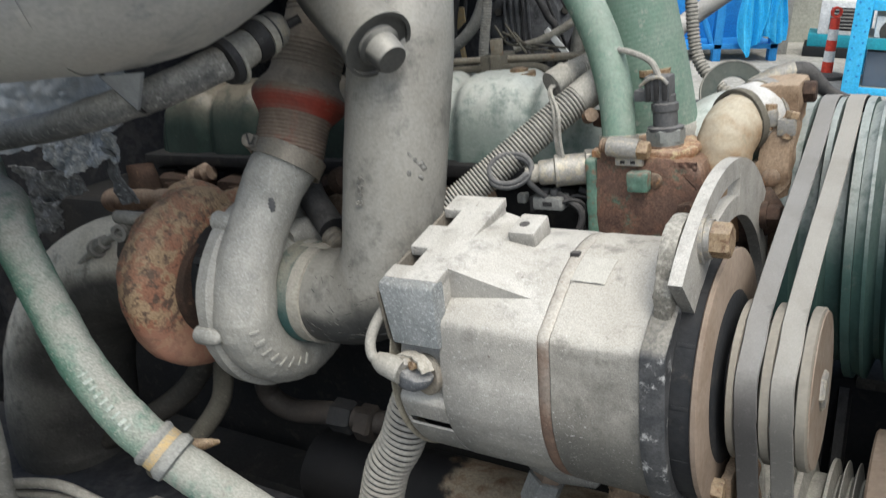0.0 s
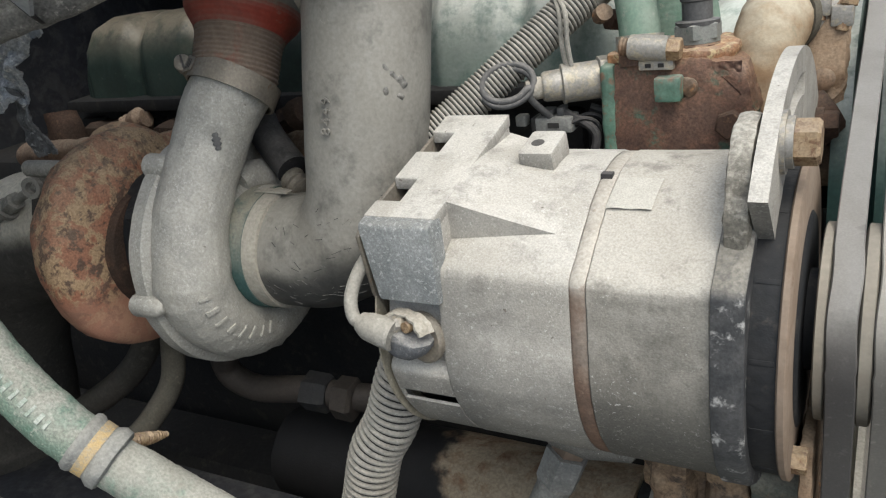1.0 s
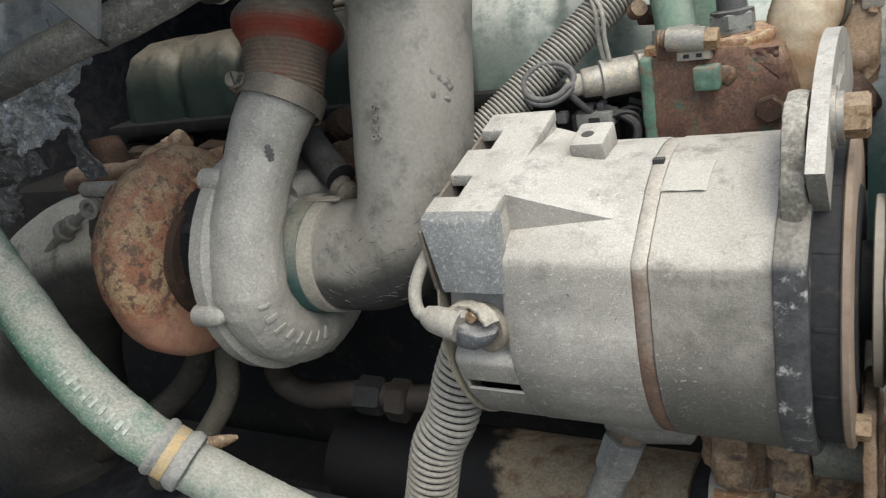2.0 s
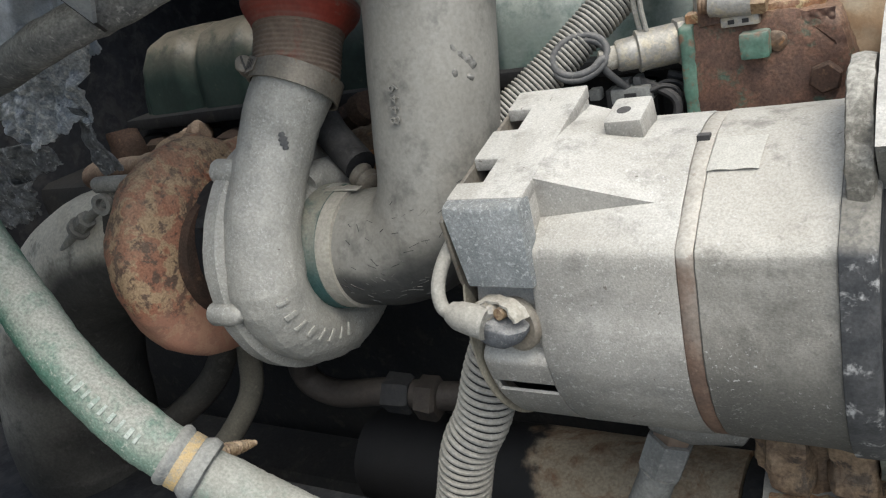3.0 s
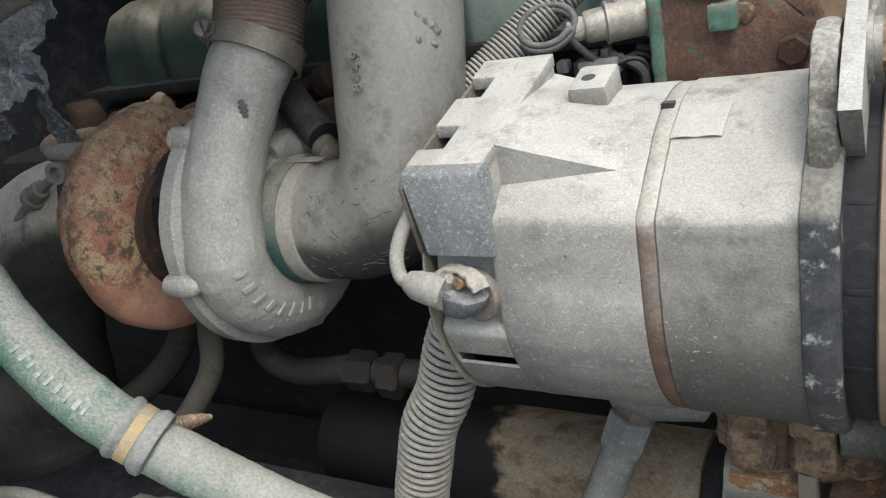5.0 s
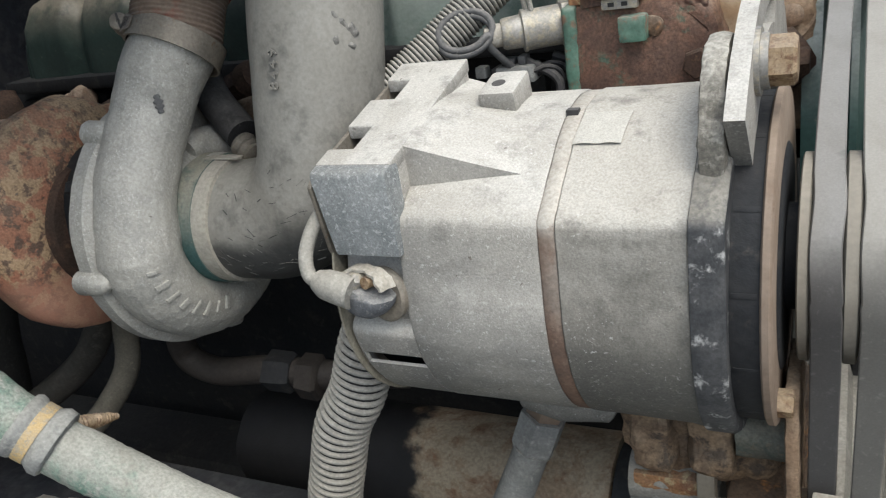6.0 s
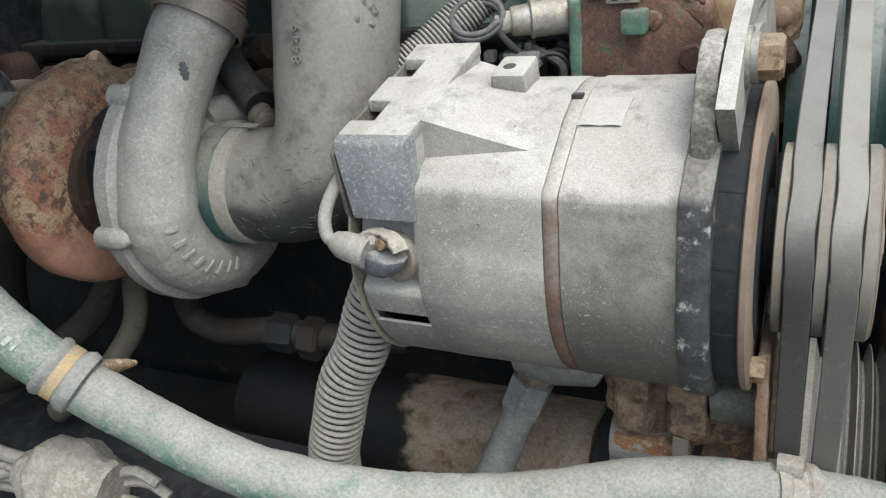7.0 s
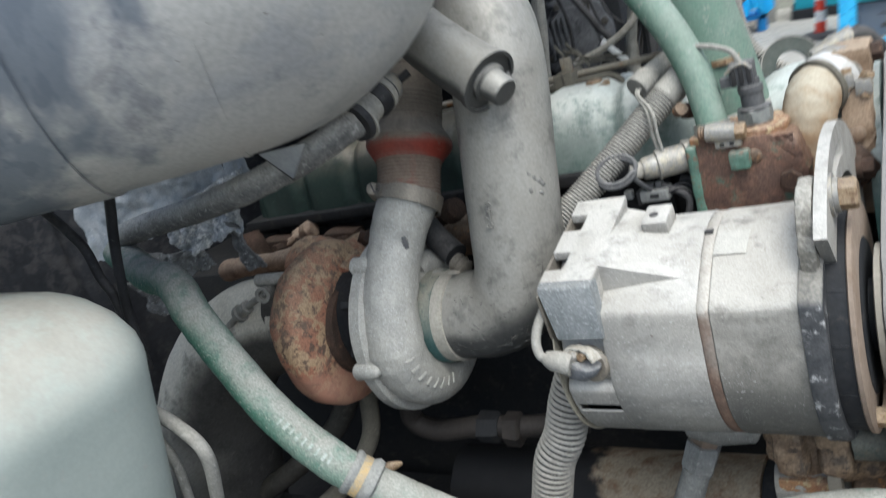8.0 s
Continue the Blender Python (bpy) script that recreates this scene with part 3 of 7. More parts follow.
def shell(stations, corner=True, n=144, holes=(), thick=0.0, dent=None):
    """A barrel about the alternator's axis from (x, radius) stations; holes are (x0, x1, angle0, angle1) left open."""
    bm = bmesh.new()
    vs = []
    for x, r in stations:
        row = []
        for i in range(n):
            th = 2 * math.pi * i / n
            q = shell_r(th, r, corner)
            if dent:
                k = min(1.0, max(0.0, min(math.degrees(th) - dent[0], dent[1] - math.degrees(th)) / 3))
                q -= dent[2] * k
            row.append(bm.verts.new((x, AY + q * math.cos(th), AZ + q * math.sin(th))))
        vs.append(row)
    for k in range(len(vs) - 1):
        for i in range(n):
            th, x = math.degrees(2 * math.pi * (i + 0.5) / n), (stations[k][0] + stations[k + 1][0]) / 2
            if any(a < x < b and c < th < d for a, b, c, d in holes):
                continue
            bm.faces.new((vs[k][i], vs[k][(i + 1) % n], vs[k + 1][(i + 1) % n], vs[k + 1][i]))
    if thick:
        finish(bm)
        bmesh.ops.solidify(bm, geom=bm.faces[:], thickness=thick)
    else:
        bm.faces.new(vs[0])
        bm.faces.new(vs[-1])
    return finish(bm)


def top_z(y):
    return 0.0975 + 0.0255 * (y + 0.047) / 0.105


def alternator():
    t = thing("alternator", (0, AY, AZ - AR), "dusty grey cast aluminium truck alternator with a rusty band", "alternator")
    # rear end, with an air slot low on its side
    rear = shell([(-0.123, 0.089), (-0.121, 0.0955), (-0.118, 0.0972), (-0.10, 0.0974), (-0.083, 0.0975), (-0.078, 0.0975)], False, 180, [(-0.119, -0.080, 197.0, 204.5)], 0.0022, (151, 187, 0.0075))
    part("rear_cap", rear, M_ALU, t)
    part("rear_rim", shell([(-0.1252, 0.0935), (-0.1250, 0.0985), (-0.1234, 0.0988), (-0.1232, 0.0935)], False, 120), M_RIM, t, "thin tan-edged rear plate")
    # dark drum inside the cap paints the shade seen through the slot
    part("slot_shade_core", lathe([(-0.119, 0.03), (-0.119, 0.085), (-0.0795, 0.085)], (0, AY, AZ), X), M_DARK, t)
    bm = shell([(-0.0795, 0.092), (-0.0785, 0.0965), (-0.076, 0.098), (-0.04, 0.098), (0.0008, 0.098), (0.0036, 0.0974)])
    part("rear_housing", rough(bm, 0.0006, 0.01), M_ALU, t)
    part("band", shell([(0.0038, 0.0967), (0.0046, 0.0973), (0.0120, 0.0973), (0.0128, 0.0967)]), M_BAND, t, "brown rusty clamping band")
    bm = shell([(0.0126, 0.0965), (0.0138, 0.098), (0.04, 0.098), (0.07, 0.0985), (0.077, 0.0995), (0.078, 0.1005)])
    part("front_housing", rough(bm, 0.0005, 0.01), M_ALUF, t)
    bm = shell([(0.0775, 0.099), (0.0785, 0.1015), (0.092, 0.1015), (0.0945, 0.0995), (0.0945, 0.08)])
    fl = part("front_flange", bm, M_FLANGE, t, "dark worn front flange with bare metal scars")
    # hump that runs out from the terminal box over the housing
    bm = bmesh.new()
    loops = []
    for k in range(13):
        f = k / 12
        x = -0.077 + 0.066 * f
        yf, yb = -0.0405 + 0.007 * f, 0.060 + 0.02 * f
        row = [Vector((x, yf, 0.06))]
        for j in range(15):
            y = yf + (yb - yf) * j / 14
            circ = AZ + math.sqrt(max(0.0, AR ** 2 - (y - AY) ** 2)) - 0.0012
            if y < -0.012:
                th = math.atan2(0.09, y - AY)
                q = shell_r(math.atan2(circ - AZ, y - AY), AR)
                circ = max(circ, AZ + math.sqrt(max(0.0, q * q - (y - AY) ** 2)) - 0.0008)
            back = min(1.0, max(0.0, (y + 0.005) / 0.045))
            g = min(1.0, f + 0.5 * back * back * (3 - 2 * back))
            row.append(Vector((x, y, top_z(y) * (1 - g) + circ * g)))
        row.append(Vector((x, yb, 0.06)))
        loops.append(row)
    rings(bm, loops)
    part("hump", finish(bm), M_ALU, t, smooth=32)
    # terminal box: notched top, front wall, end plate
    top = [(-0.123, -0.058), (-0.075, -0.058), (-0.075, 0.060), (-0.123, 0.060), (-0.123, 0.037), (-0.106, 0.037), (-0.106, 0.013), (-0.123, 0.013), (-0.123, -0.018), (-0.106, -0.018), (-0.106, -0.042), (-0.123, -0.042)]
    bm = slab(top, 2, -0.008, 0.0, 0.0012)
    for v in bm.verts:
        v.co.z += top_z(v.co.y)
    box = part("terminal_box", bm, M_ALU, t, "notched terminal box of rough casting")
    bm = slab([(-0.0665, 0.043), (-0.0665, 0.0885), (-0.0645, 0.0925), (-0.058, 0.0945), (-0.050, 0.093), (-0.050, 0.043)], 0, -0.1235, -0.0745, 0.0022)
    for v in bm.verts:
        v.co.x += 0.008 * max(0.0, (0.09 - v.co.z) / 0.05) if v.co.x < -0.1 else 0
    part("front_wall", rough(bm, 0.0008, 0.006), M_ALUB, box)
    part("end_plate", slab([(-0.066, 0.084), (-0.058, 0.0905), (0.060, 0.1185), (0.060, 0.02), (-0.05, 0.02), (-0.060, 0.043)], 0, -0.1262, -0.1232, 0.0008), M_CLAMP, box, "thin rust-edged end plate")
    part("side_wall", slab([(-0.060, 0.05), (-0.060, 0.090), (0.058, 0.117), (0.058, 0.05)], 0, -0.081, -0.0752, 0.001), M_ALU, box)
    part("inner_floor", block((-0.122, -0.052, 0.074), (-0.08, 0.055, 0.086), 0), M_BLACK, box)
    # lug pad with a drilled hole
    turn = Matrix.Rotation(radians(12), 4, "X")
    pad = part("pad", block((-0.050, 0.011, 0.098), (-0.027, 0.041, 0.1158), 0.003, turn=turn), M_ALU, t)
    part("hole", lathe([(0, 0.0042), (0.0006, 0.0042)], (-0.0405, 0.0225, 0.1148), (0, -0.2, 1), 20), M_BLACK, pad)
    # paper label, laid on the barrel
    def lab(u, v):
        th = radians(121 - 15 * v)
        q = shell_r(th, AR) + 0.0007 + 0.0012 * (1 - v) * abs(math.sin(6 * u))
        return (0.013 + 0.026 * u + 0.002 * v, AY + q * math.cos(th), AZ + q * math.sin(th))
    part("sticker", sheet(lab, 8, 8, 0.0003), M_PAPER, t, "blank faded paper sticker")
    part("vent", block((0.0035, 0.006, 0.094), (0.0105, 0.0115, 0.1015), 0.0005), M_BLACK, t)
    # ear for the adjusting strap
    ear = [(-0.040, 0.070), (-0.040, 0.094)]
    ear += [(0.002 + 0.036 * math.cos(a), 0.102 + 0.035 * math.sin(a)) for a in (radians(180 - 10 * i) for i in range(2, 19))]
    ear += [(0.052, 0.07), (0.02, 0.05)]
    part("ear", cast(slab(ear, 0, 0.0800, 0.0925, 0.003), 0.0011, 0.006, step=0.004), M_EAR, t, "rough sandy cast ear")
    # fan and pulley
    fan = part("fan", lathe([(0.094, 0.03), (0.094, 0.0922), (0.1085, 0.0922), (0.1085, 0.02)], (0, AY, AZ), X, 64), M_DARK, t)
    for i in range(14):
        a = 2 * math.pi * i / 14
        m = Matrix.Translation((0.1015, AY, AZ)) @ Matrix.Rotation(a, 4, "X")
        b = block((-0.006, -0.0015, 0.06), (0.006, 0.0015, 0.0925), 0.0005)
        bmesh.ops.transform(b, matrix=m, verts=b.verts)
        part("blade", b, M_DARK, fan)
    part("fan_disc", lathe([(0.1085, 0.02), (0.1085, 0.0935), (0.1095, 0.0948), (0.1125, 0.0948), (0.1135, 0.0935), (0.1135, 0.02)], (0, AY, AZ), X, 96), M_TAN, t, "tan rusty fan disc")
    # the wide dark ring paints the shadow between disc and pulley
    part("spacer", lathe([(0.1136, 0.02), (0.1136, 0.064), (0.1150, 0.062), (0.1150, 0.030), (0.1215, 0.030)], (0, AY, AZ), X, 64), M_DARK, t, "dark spacer with a wide ring painting the shade behind the pulley")
    prof = [(0.1135, 0.02), (0.1215, 0.022), (0.1218, 0.0565), (0.1226, 0.0578), (0.1268, 0.0578), (0.1277, 0.0566), (0.1305, 0.043), (0.140, 0.043), (0.1432, 0.0566), (0.1440, 0.0578), (0.1496, 0.0578), (0.1504, 0.0566), (0.153, 0.043), (0.163, 0.043), (0.1658, 0.0566), (0.1666, 0.0578), (0.1722, 0.0578), (0.1735, 0.0562), (0.1735, 0.024), (0.165, 0.022), (0.165, 0.0)]
    pul = part("pulley", lathe(prof, (0, AY, AZ), X, 96), M_CREAM, t, "cream two-groove belt pulley")
    part("face", lathe([(0.1737, 0.025), (0.1737, 0.0560), (0.1746, 0.0552), (0.1746, 0.025)], (0, AY, AZ), X, 96), M_TANP, pul, "tan worn pulley face")
    part("nut", hexnut((0.165, AY, AZ), X, 0.0145, 0.013, lathe([(0.165, 0.0), (0.165, 0.020), (0.167, 0.020), (0.167, 0.0)], (0, AY, AZ), X, 32)), M_STEEL, pul)
    # moulded terminal boot, its rim broken open over the nut
    c, d = Vector((-0.099, -0.0635, 0.0215)), Vector((-0.25, -0.95, 0.12)).normalized()
    LEFT = d.cross(Z).normalized()
    cup = lathe([(-0.004, 0.010), (0.0, 0.0140), (0.005, 0.0150), (0.010, 0.0142), (0.0145, 0.0118), (0.017, 0.0075), (0.018, 0.0)], c, d, 36)
    for v in cup.verts:
        across = (v.co - c).dot(LEFT)
        v.co += LEFT * across * 0.30
        brim = 0.0262 + 0.42 * across
        if v.co.z > brim:
            v.co.z = brim + (v.co.z - brim) * 0.15 + 0.001 * noise.noise(v.co * 300)
    boot = part("terminal_boot", rough(cup, 0.001, 0.007, 3), M_BOOT, t, "cracked dusty rubber terminal boot")
    side = d.cross(Z).normalized()
    crown = side.cross(d).normalized()

    def lid(u, v):
        a = radians(12 + 156 * u)
        r = 0.0152 - 0.0012 * v
        ahead = 0.0115 * v * (0.86 + 0.14 * math.sin(7.3 * u + 0.8) + 0.07 * math.sin(31 * u))
        return c + Vector((0, 0, 0.0022)) + d * (0.001 + ahead) + side * (1.16 * r * math.cos(a) - 0.002) + crown * r * (0.80 * math.sin(a) + 0.05 * math.sin(9 * u))
    part("broken_rim", rough(sheet(lid, 28, 8, 0.0017), 0.0008, 0.004), M_TAPE, boot, "broken pale rim")
    part("terminal_nut", hexnut(c + d * 0.004 + Vector((-0.002, -0.001, 0.0075)), (-0.25, -0.9, 0.3), 0.0052, 0.009), M_STEEL, boot)
    part("stud", tube([c + d * 0.003 + Vector((0.007, 0, 0.008)), c + d * 0.013 + Vector((0.007, 0, 0.008))], 0.0035, 12, 1), M_BRASS, boot)
    part("washer", lathe([(-0.004, 0.0165), (-0.0008, 0.0165), (0.0006, 0.015), (0.0006, 0.0)], c + Vector((0.006, 0.0, -0.004)), d, 32), M_CLAMP, boot)
    return t


alternator()
cable = thing("battery_cable", (-0.14, -0.055, 0.03), "dusty grey battery cable looping to the terminal boot", "cable")
part("cable", tube([(-0.122, -0.077, 0.031), (-0.131, -0.076, 0.034), (-0.1345, -0.070, 0.046), (-0.131, -0.058, 0.061), (-0.124, -0.040, 0.072), (-0.118, -0.01, 0.07)], 0.0043, 12, 8), M_COND, cable)
part("sleeve", tube([(-0.103, -0.0775, 0.0255), (-0.112, -0.0775, 0.0280), (-0.120, -0.0775, 0.0302), (-0.126, -0.077, 0.0325)], [0.0098, 0.0095, 0.0088, 0.0062], 16, 4), M_COND, cable)


def adjusting_strap():
    t = thing("adjusting_strap", (0.1, 0.0, 0.1), "curved slotted steel adjusting strap with pale dust", "bracket")
    cy, cz = 0.07, -0.026
    bm = bmesh.new()
    n = 56
    a0, a1 = radians(130), radians(-30)
    strips = []
    for ra, rb in ((0.136, 0.1510), (0.1645, 0.180)):
        loops = []
        for i in range(n + 1):
            a = a0 + (a1 - a0) * i / n
            c, s = math.cos(a), math.sin(a)
            loops.append([(x, cy + r * c, cz + r * s) for x, r in ((0.0935, ra), (0.1025, ra), (0.1025, rb), (0.0935, rb))])
        rings(bm, loops)
    for lo, hi in ((-0.01, 0.07), (0.33, 1.0)):
        loops = []
        for i in range(25):
            a = a0 + (a1 - a0) * (lo + (hi - lo) * i / 24)
            c, s = math.cos(a), math.sin(a)
            loops.append([(x, cy + r * c, cz + r * s) for x, r in ((0.0934, 0.136), (0.1026, 0.136), (0.1026, 0.180), (0.0934, 0.180))])
        rings(bm, loops)
    finish(bm)
    part("strap", bm, M_ALU, t)
    b = part("bolt", hexnut((0.1085, 0.001, 0.1225), X, 0.0122, 0.0125, spin=0.35), M_BRASS, t, "tan rusty hex bolt")
    part("washer", lathe([(0.1025, 0.006), (0.1025, 0.0165), (0.105, 0.0165), (0.105, 0.0135), (0.1087, 0.0135), (0.1087, 0.006)], (0, 0.001, 0.1225), X, 32), M_STEEL, b)
    return t


adjusting_strap()


# ---- belts and pulleys ----
ALT_C, BIG_C, CRANK_C = (AY, AZ, 0.0562), (0.33, 0.012, 0.136), (0.16, -0.285, 0.125)


def hull(points):
    pts = sorted(set(points))

    def half(ps):
        out = []
        for p in ps:
            while len(out) > 1 and (out[-1][0] - out[-2][0]) * (p[1] - out[-2][1]) - (out[-1][1] - out[-2][1]) * (p[0] - out[-2][0]) <= 0:
                out.pop()
            out.append(p)
        return out[:-1]
    return half(pts) + half(pts[::-1])


def belt_loop():
    pts = []
    for y, z, r in (ALT_C, BIG_C, CRANK_C):
        pts += [(round(y + r * math.cos(a), 6), round(z + r * math.sin(a), 6)) for a in (2 * math.pi * i / 120 for i in range(120))]
    h = hull(pts)
    out = []
    for a, b in zip(h, h[1:] + h[:1]):
        n = max(1, int(math.dist(a, b) / 0.02))
        out += [(a[0] + (b[0] - a[0]) * i / n, a[1] + (b[1] - a[1]) * i / n) for i in range(n)]
    return out


def fan_belt(x0, mat):
    lo = belt_loop()
    n = len(lo)
    bm = bmesh.new()
    loops = []
    for i in range(n):
        ty, tz = lo[(i + 1) % n][0] - lo[i - 1][0], lo[(i + 1) % n][1] - lo[i - 1][1]
        k = math.hypot(ty, tz)
        ny, nz = tz / k, -ty / k
        sway = 0.0006 * math.sin(i * 0.35)
        loops.append([(x0 + x + sway, lo[i][0] + ny * o, lo[i][1] + nz * o) for x, o in ((0.0007, 0.0035), (0.0, 0.0025), (0.0025, -0.008), (0.0125, -0.008), (0.0150, 0.0025), (0.0143, 0.0035))])
    t = thing("fan_belt", (x0, AY, AZ - 0.3), "dusty grey rubber V-belt run over three pulleys", "belt", "fan belts")
    rings(bm, [[q[5], q[0], q[1], q[4]] for q in loops], close=True)
    part("backing", finish(bm), mat, t, smooth=30)
    bm = bmesh.new()
    rings(bm, [[Vector(q[1]).lerp(Vector(q[2]), 0.02), q[2], q[3], Vector(q[4]).lerp(Vector(q[3]), 0.02)] for q in loops], close=True)
    part("wedge", finish(bm), M_BLACK, t, "dark wedge side of the belt", smooth=30)
    return t


fan_belt(0.1279, M_BELT)
fan_belt(0.1506, M_BELT2)


def fan_pulley():
    y, z, r = BIG_C
    t = thing("fan_pulley", (0.12, y, z - r), "dark green multi-groove fan pulley with worn belt rims", "pulley")
    prof = [(0.108, 0.03), (0.112, r), (0.1245, r + 0.002), (0.1285, r - 0.014), (0.140, r - 0.014), (0.143, r + 0.001), (0.148, r + 0.001), (0.152, r - 0.014), (0.1635, r - 0.014), (0.167, r + 0.001), (0.174, r + 0.001), (0.174, 0.03)]
    part("belt_rim", lathe(prof, (0, y, z), X, 96), M_GREENW, t)
    prof = [(0.1742, 0.03), (0.1742, r - 0.004), (0.180, r - 0.002)]
    x = 0.182
    for i in range(3):
        prof += [(x, r), (x + 0.003, r), (x + 0.009, r - 0.020), (x + 0.014, r - 0.020), (x + 0.0195, r)]
        x += 0.0205
    prof += [(x + 0.002, r), (x + 0.006, r - 0.02), (x + 0.03, r - 0.03), (x + 0.03, 0.03)]
    part("groove_wheel", lathe(prof, (0, y, z), X, 96), M_GREENW, t, "dark green grooved wheel")
    part("hub", lathe([(0.09, 0.0), (0.09, 0.05), (0.112, 0.05)], (0, y, z), X, 32), M_RUSTD, t)
    return t


def crank_pulley():
    y, z, r = CRANK_C
    t = thing("crank_pulley", (0.15, y, z - r), "dusty grooved crankshaft pulley with a tan damper drum", "pulley")
    prof = [(0.11, 0.03), (0.11, r), (0.1245, r + 0.002), (0.1285, r - 0.014), (0.140, r - 0.014), (0.143, r + 0.002), (0.148, r + 0.002), (0.152, r - 0.014), (0.1635, r - 0.014), (0.167, r + 0.002)]
    x = 0.170
    for i in range(3):
        prof += [(x, r + 0.002), (x + 0.003, r - 0.013), (x + 0.005, r - 0.013), (x + 0.009, r + 0.002)]
        x += 0.010
    prof += [(x, r - 0.01), (x, 0.03)]
    part("groove_wheel", lathe(prof, (0, y, z), X, 96), M_COND, t)
    part("damper", lathe([(x, 0.03), (x, r + 0.035), (x + 0.002, r + 0.037), (x + 0.055, r + 0.037), (x + 0.058, r + 0.033), (x + 0.058, 0.03)], (0, y, z), X, 96), M_TAN, t, "tan rusty damper drum")
    return t


fan_pulley()
crank_pulley()


# ---- turbocharger ----
CX, CY, CZ = -0.333, 0.058, 0.012
TX, TY, TZ = -0.432, 0.026, 0.022


def turbocharger():
    t = thing("turbocharger", (-0.37, 0.04, -0.07), "turbocharger with a rusty turbine housing and grey compressor housing", "turbocharger")
    # compressor volute: the passage grows from the far side round under to the near side, then leaves upwards
    pts, rad = [], []
    for i in range(40):
        f = i / 39
        a = radians(455 - 275 * f)
        ra = 0.012 + 0.0195 * f ** 0.85
        rr = 0.046 + 0.90 * ra
        pts.append(Vector((CX + 0.004 * (1 - f), CY + rr * math.cos(a), CZ + rr * math.sin(a))))
        rad.append(ra)
    for i, p in enumerate(spline([(CX, CY - 0.0744, CZ), (-0.334, 0.001, 0.060), (-0.3265, 0.033, 0.110), (-0.318, 0.045, 0.134), (-0.3105, 0.0545, 0.149), (-0.307, 0.064, 0.161)], 8)[1:]):
        pts.append(p)
        rad.append(0.0315 - 0.0020 * min(1.0, i / 10) + 0.0030 * max(0.0, (i - 12) / 26))
    bm = tube(pts, rad, 28, 1)
    comp = part("compressor_housing", cast(rough(bm, 0.0012, 0.014), 0.0004, 0.0028, step=0.0026), M_VOL, t, "grey cast compressor housing", 60)
    bm = lathe([(-0.026, 0.045), (-0.024, 0.062), (0.004, 0.062), (0.010, 0.0545), (0.016, 0.0525), (0.031, 0.0515), (0.033, 0.0495), (0.033, 0.040)], (CX, CY, CZ), X, 56)
    part("inlet_collar", rough(bm, 0.0008, 0.01), M_VOL, comp)
    part("back_plate", rough(lathe([(-0.034, 0.03), (-0.034, 0.102), (-0.031, 0.1055), (-0.018, 0.1055), (-0.014, 0.098), (-0.004, 0.06)], (CX, CY, CZ), X, 64), 0.0008, 0.01), M_VOL, comp)
    for a in (85, 121, 186, 277, 320):
        y, z = CY + 0.1035 * math.cos(radians(a)), CZ + 0.1035 * math.sin(radians(a))
        part("lug", rough(lathe([(-0.036, 0.005), (-0.036, 0.0085), (-0.034, 0.010), (-0.016, 0.0095), (-0.008, 0.007), (-0.005, 0.003)], (CX, y, z), X, 20), 0.0015, 0.008, a), M_VOL, comp)
    # raised cast marks, too worn to read, round the lower side
    view = Vector((0.66, -0.66, 0.36)).normalized()
    for i in range(8):
        deg = 184 + 8.6 * i
        f = (455 - deg) / 275
        a = radians(deg)
        ra = 0.012 + 0.0195 * f ** 0.85
        rr = 0.046 + 0.90 * ra
        radial = Vector((0, math.cos(a), math.sin(a)))
        along = Vector((0, -math.sin(a), math.cos(a)))
        o = (view + X * 0.35 - along * view.dot(along)).normalized()
        w = along.cross(o)
        m = Matrix((along, w, o)).transposed().to_4x4()
        m.translation = Vector((CX + 0.004 * (1 - f), CY, CZ)) + radial * rr + o * (ra + 0.0001)
        tall, wide = 0.0050 + 0.0005 * (i % 3), 0.0016 + 0.0007 * (i % 2)
        b = block((-wide, -tall, -0.002), (wide, tall, 0.0016), 0.0007)
        for v in b.verts:
            v.co.z -= v.co.y ** 2 / (2 * ra)
        bmesh.ops.transform(b, matrix=m, verts=b.verts)
        part("cast_mark", b, M_VOL, comp)
    nrm = Vector((0.66, -0.74, 0.1)).normalized()
    side = nrm.cross(Z).normalized()
    up_ = side.cross(nrm)
    q = Vector((-0.3262, 0.0335, 0.1145)) + nrm * 0.0285 - side * 0.007
    chip = sheet(lambda u, v: q + side * (0.0058 * (u - 0.5) * (0.35 + 0.65 * math.sin(math.pi * (0.06 + 0.88 * v))) * (1 + 0.3 * math.sin(23 * v))) + up_ * 0.0135 * (v - 0.5) + nrm * (0.0013 - 0.0018 * (u - 0.5) ** 2), 10, 16, 0.0004)
    part("paint_chip", rough(chip, 0.0002, 0.004), M_GREYBLK, comp, "dark bare chip")
    # dark bearing housing
    ch = part("bearing_housing", rough(lathe([(-0.412, 0.03), (-0.412, 0.062), (-0.385, 0.062), (-0.375, 0.066), (-0.362, 0.050), (-0.352, 0.05), (-0.352, 0.078), (-0.345, 0.08)], (0, 0.045, 0.025), X, 48), 0.002, 0.015), M_DARK, t, "dark oily bearing housing")
    for i in range(8):
        a = 2 * math.pi * i / 8 + 0.2
        part("bolt", hexnut((-0.384, 0.045 + 0.071 * math.cos(a), 0.025 + 0.071 * math.sin(a)), X, 0.007, 0.010), M_DARK, ch)
    # turbine housing
    pts, rad = [], []
    for i in range(48):
        a = 2 * math.pi * i / 48
        ra = 0.040 + 0.004 * math.cos(a - 1.6)
        pts.append((TX, TY + 0.056 * math.cos(a), TZ + 0.057 * math.sin(a)))
        rad.append(ra)
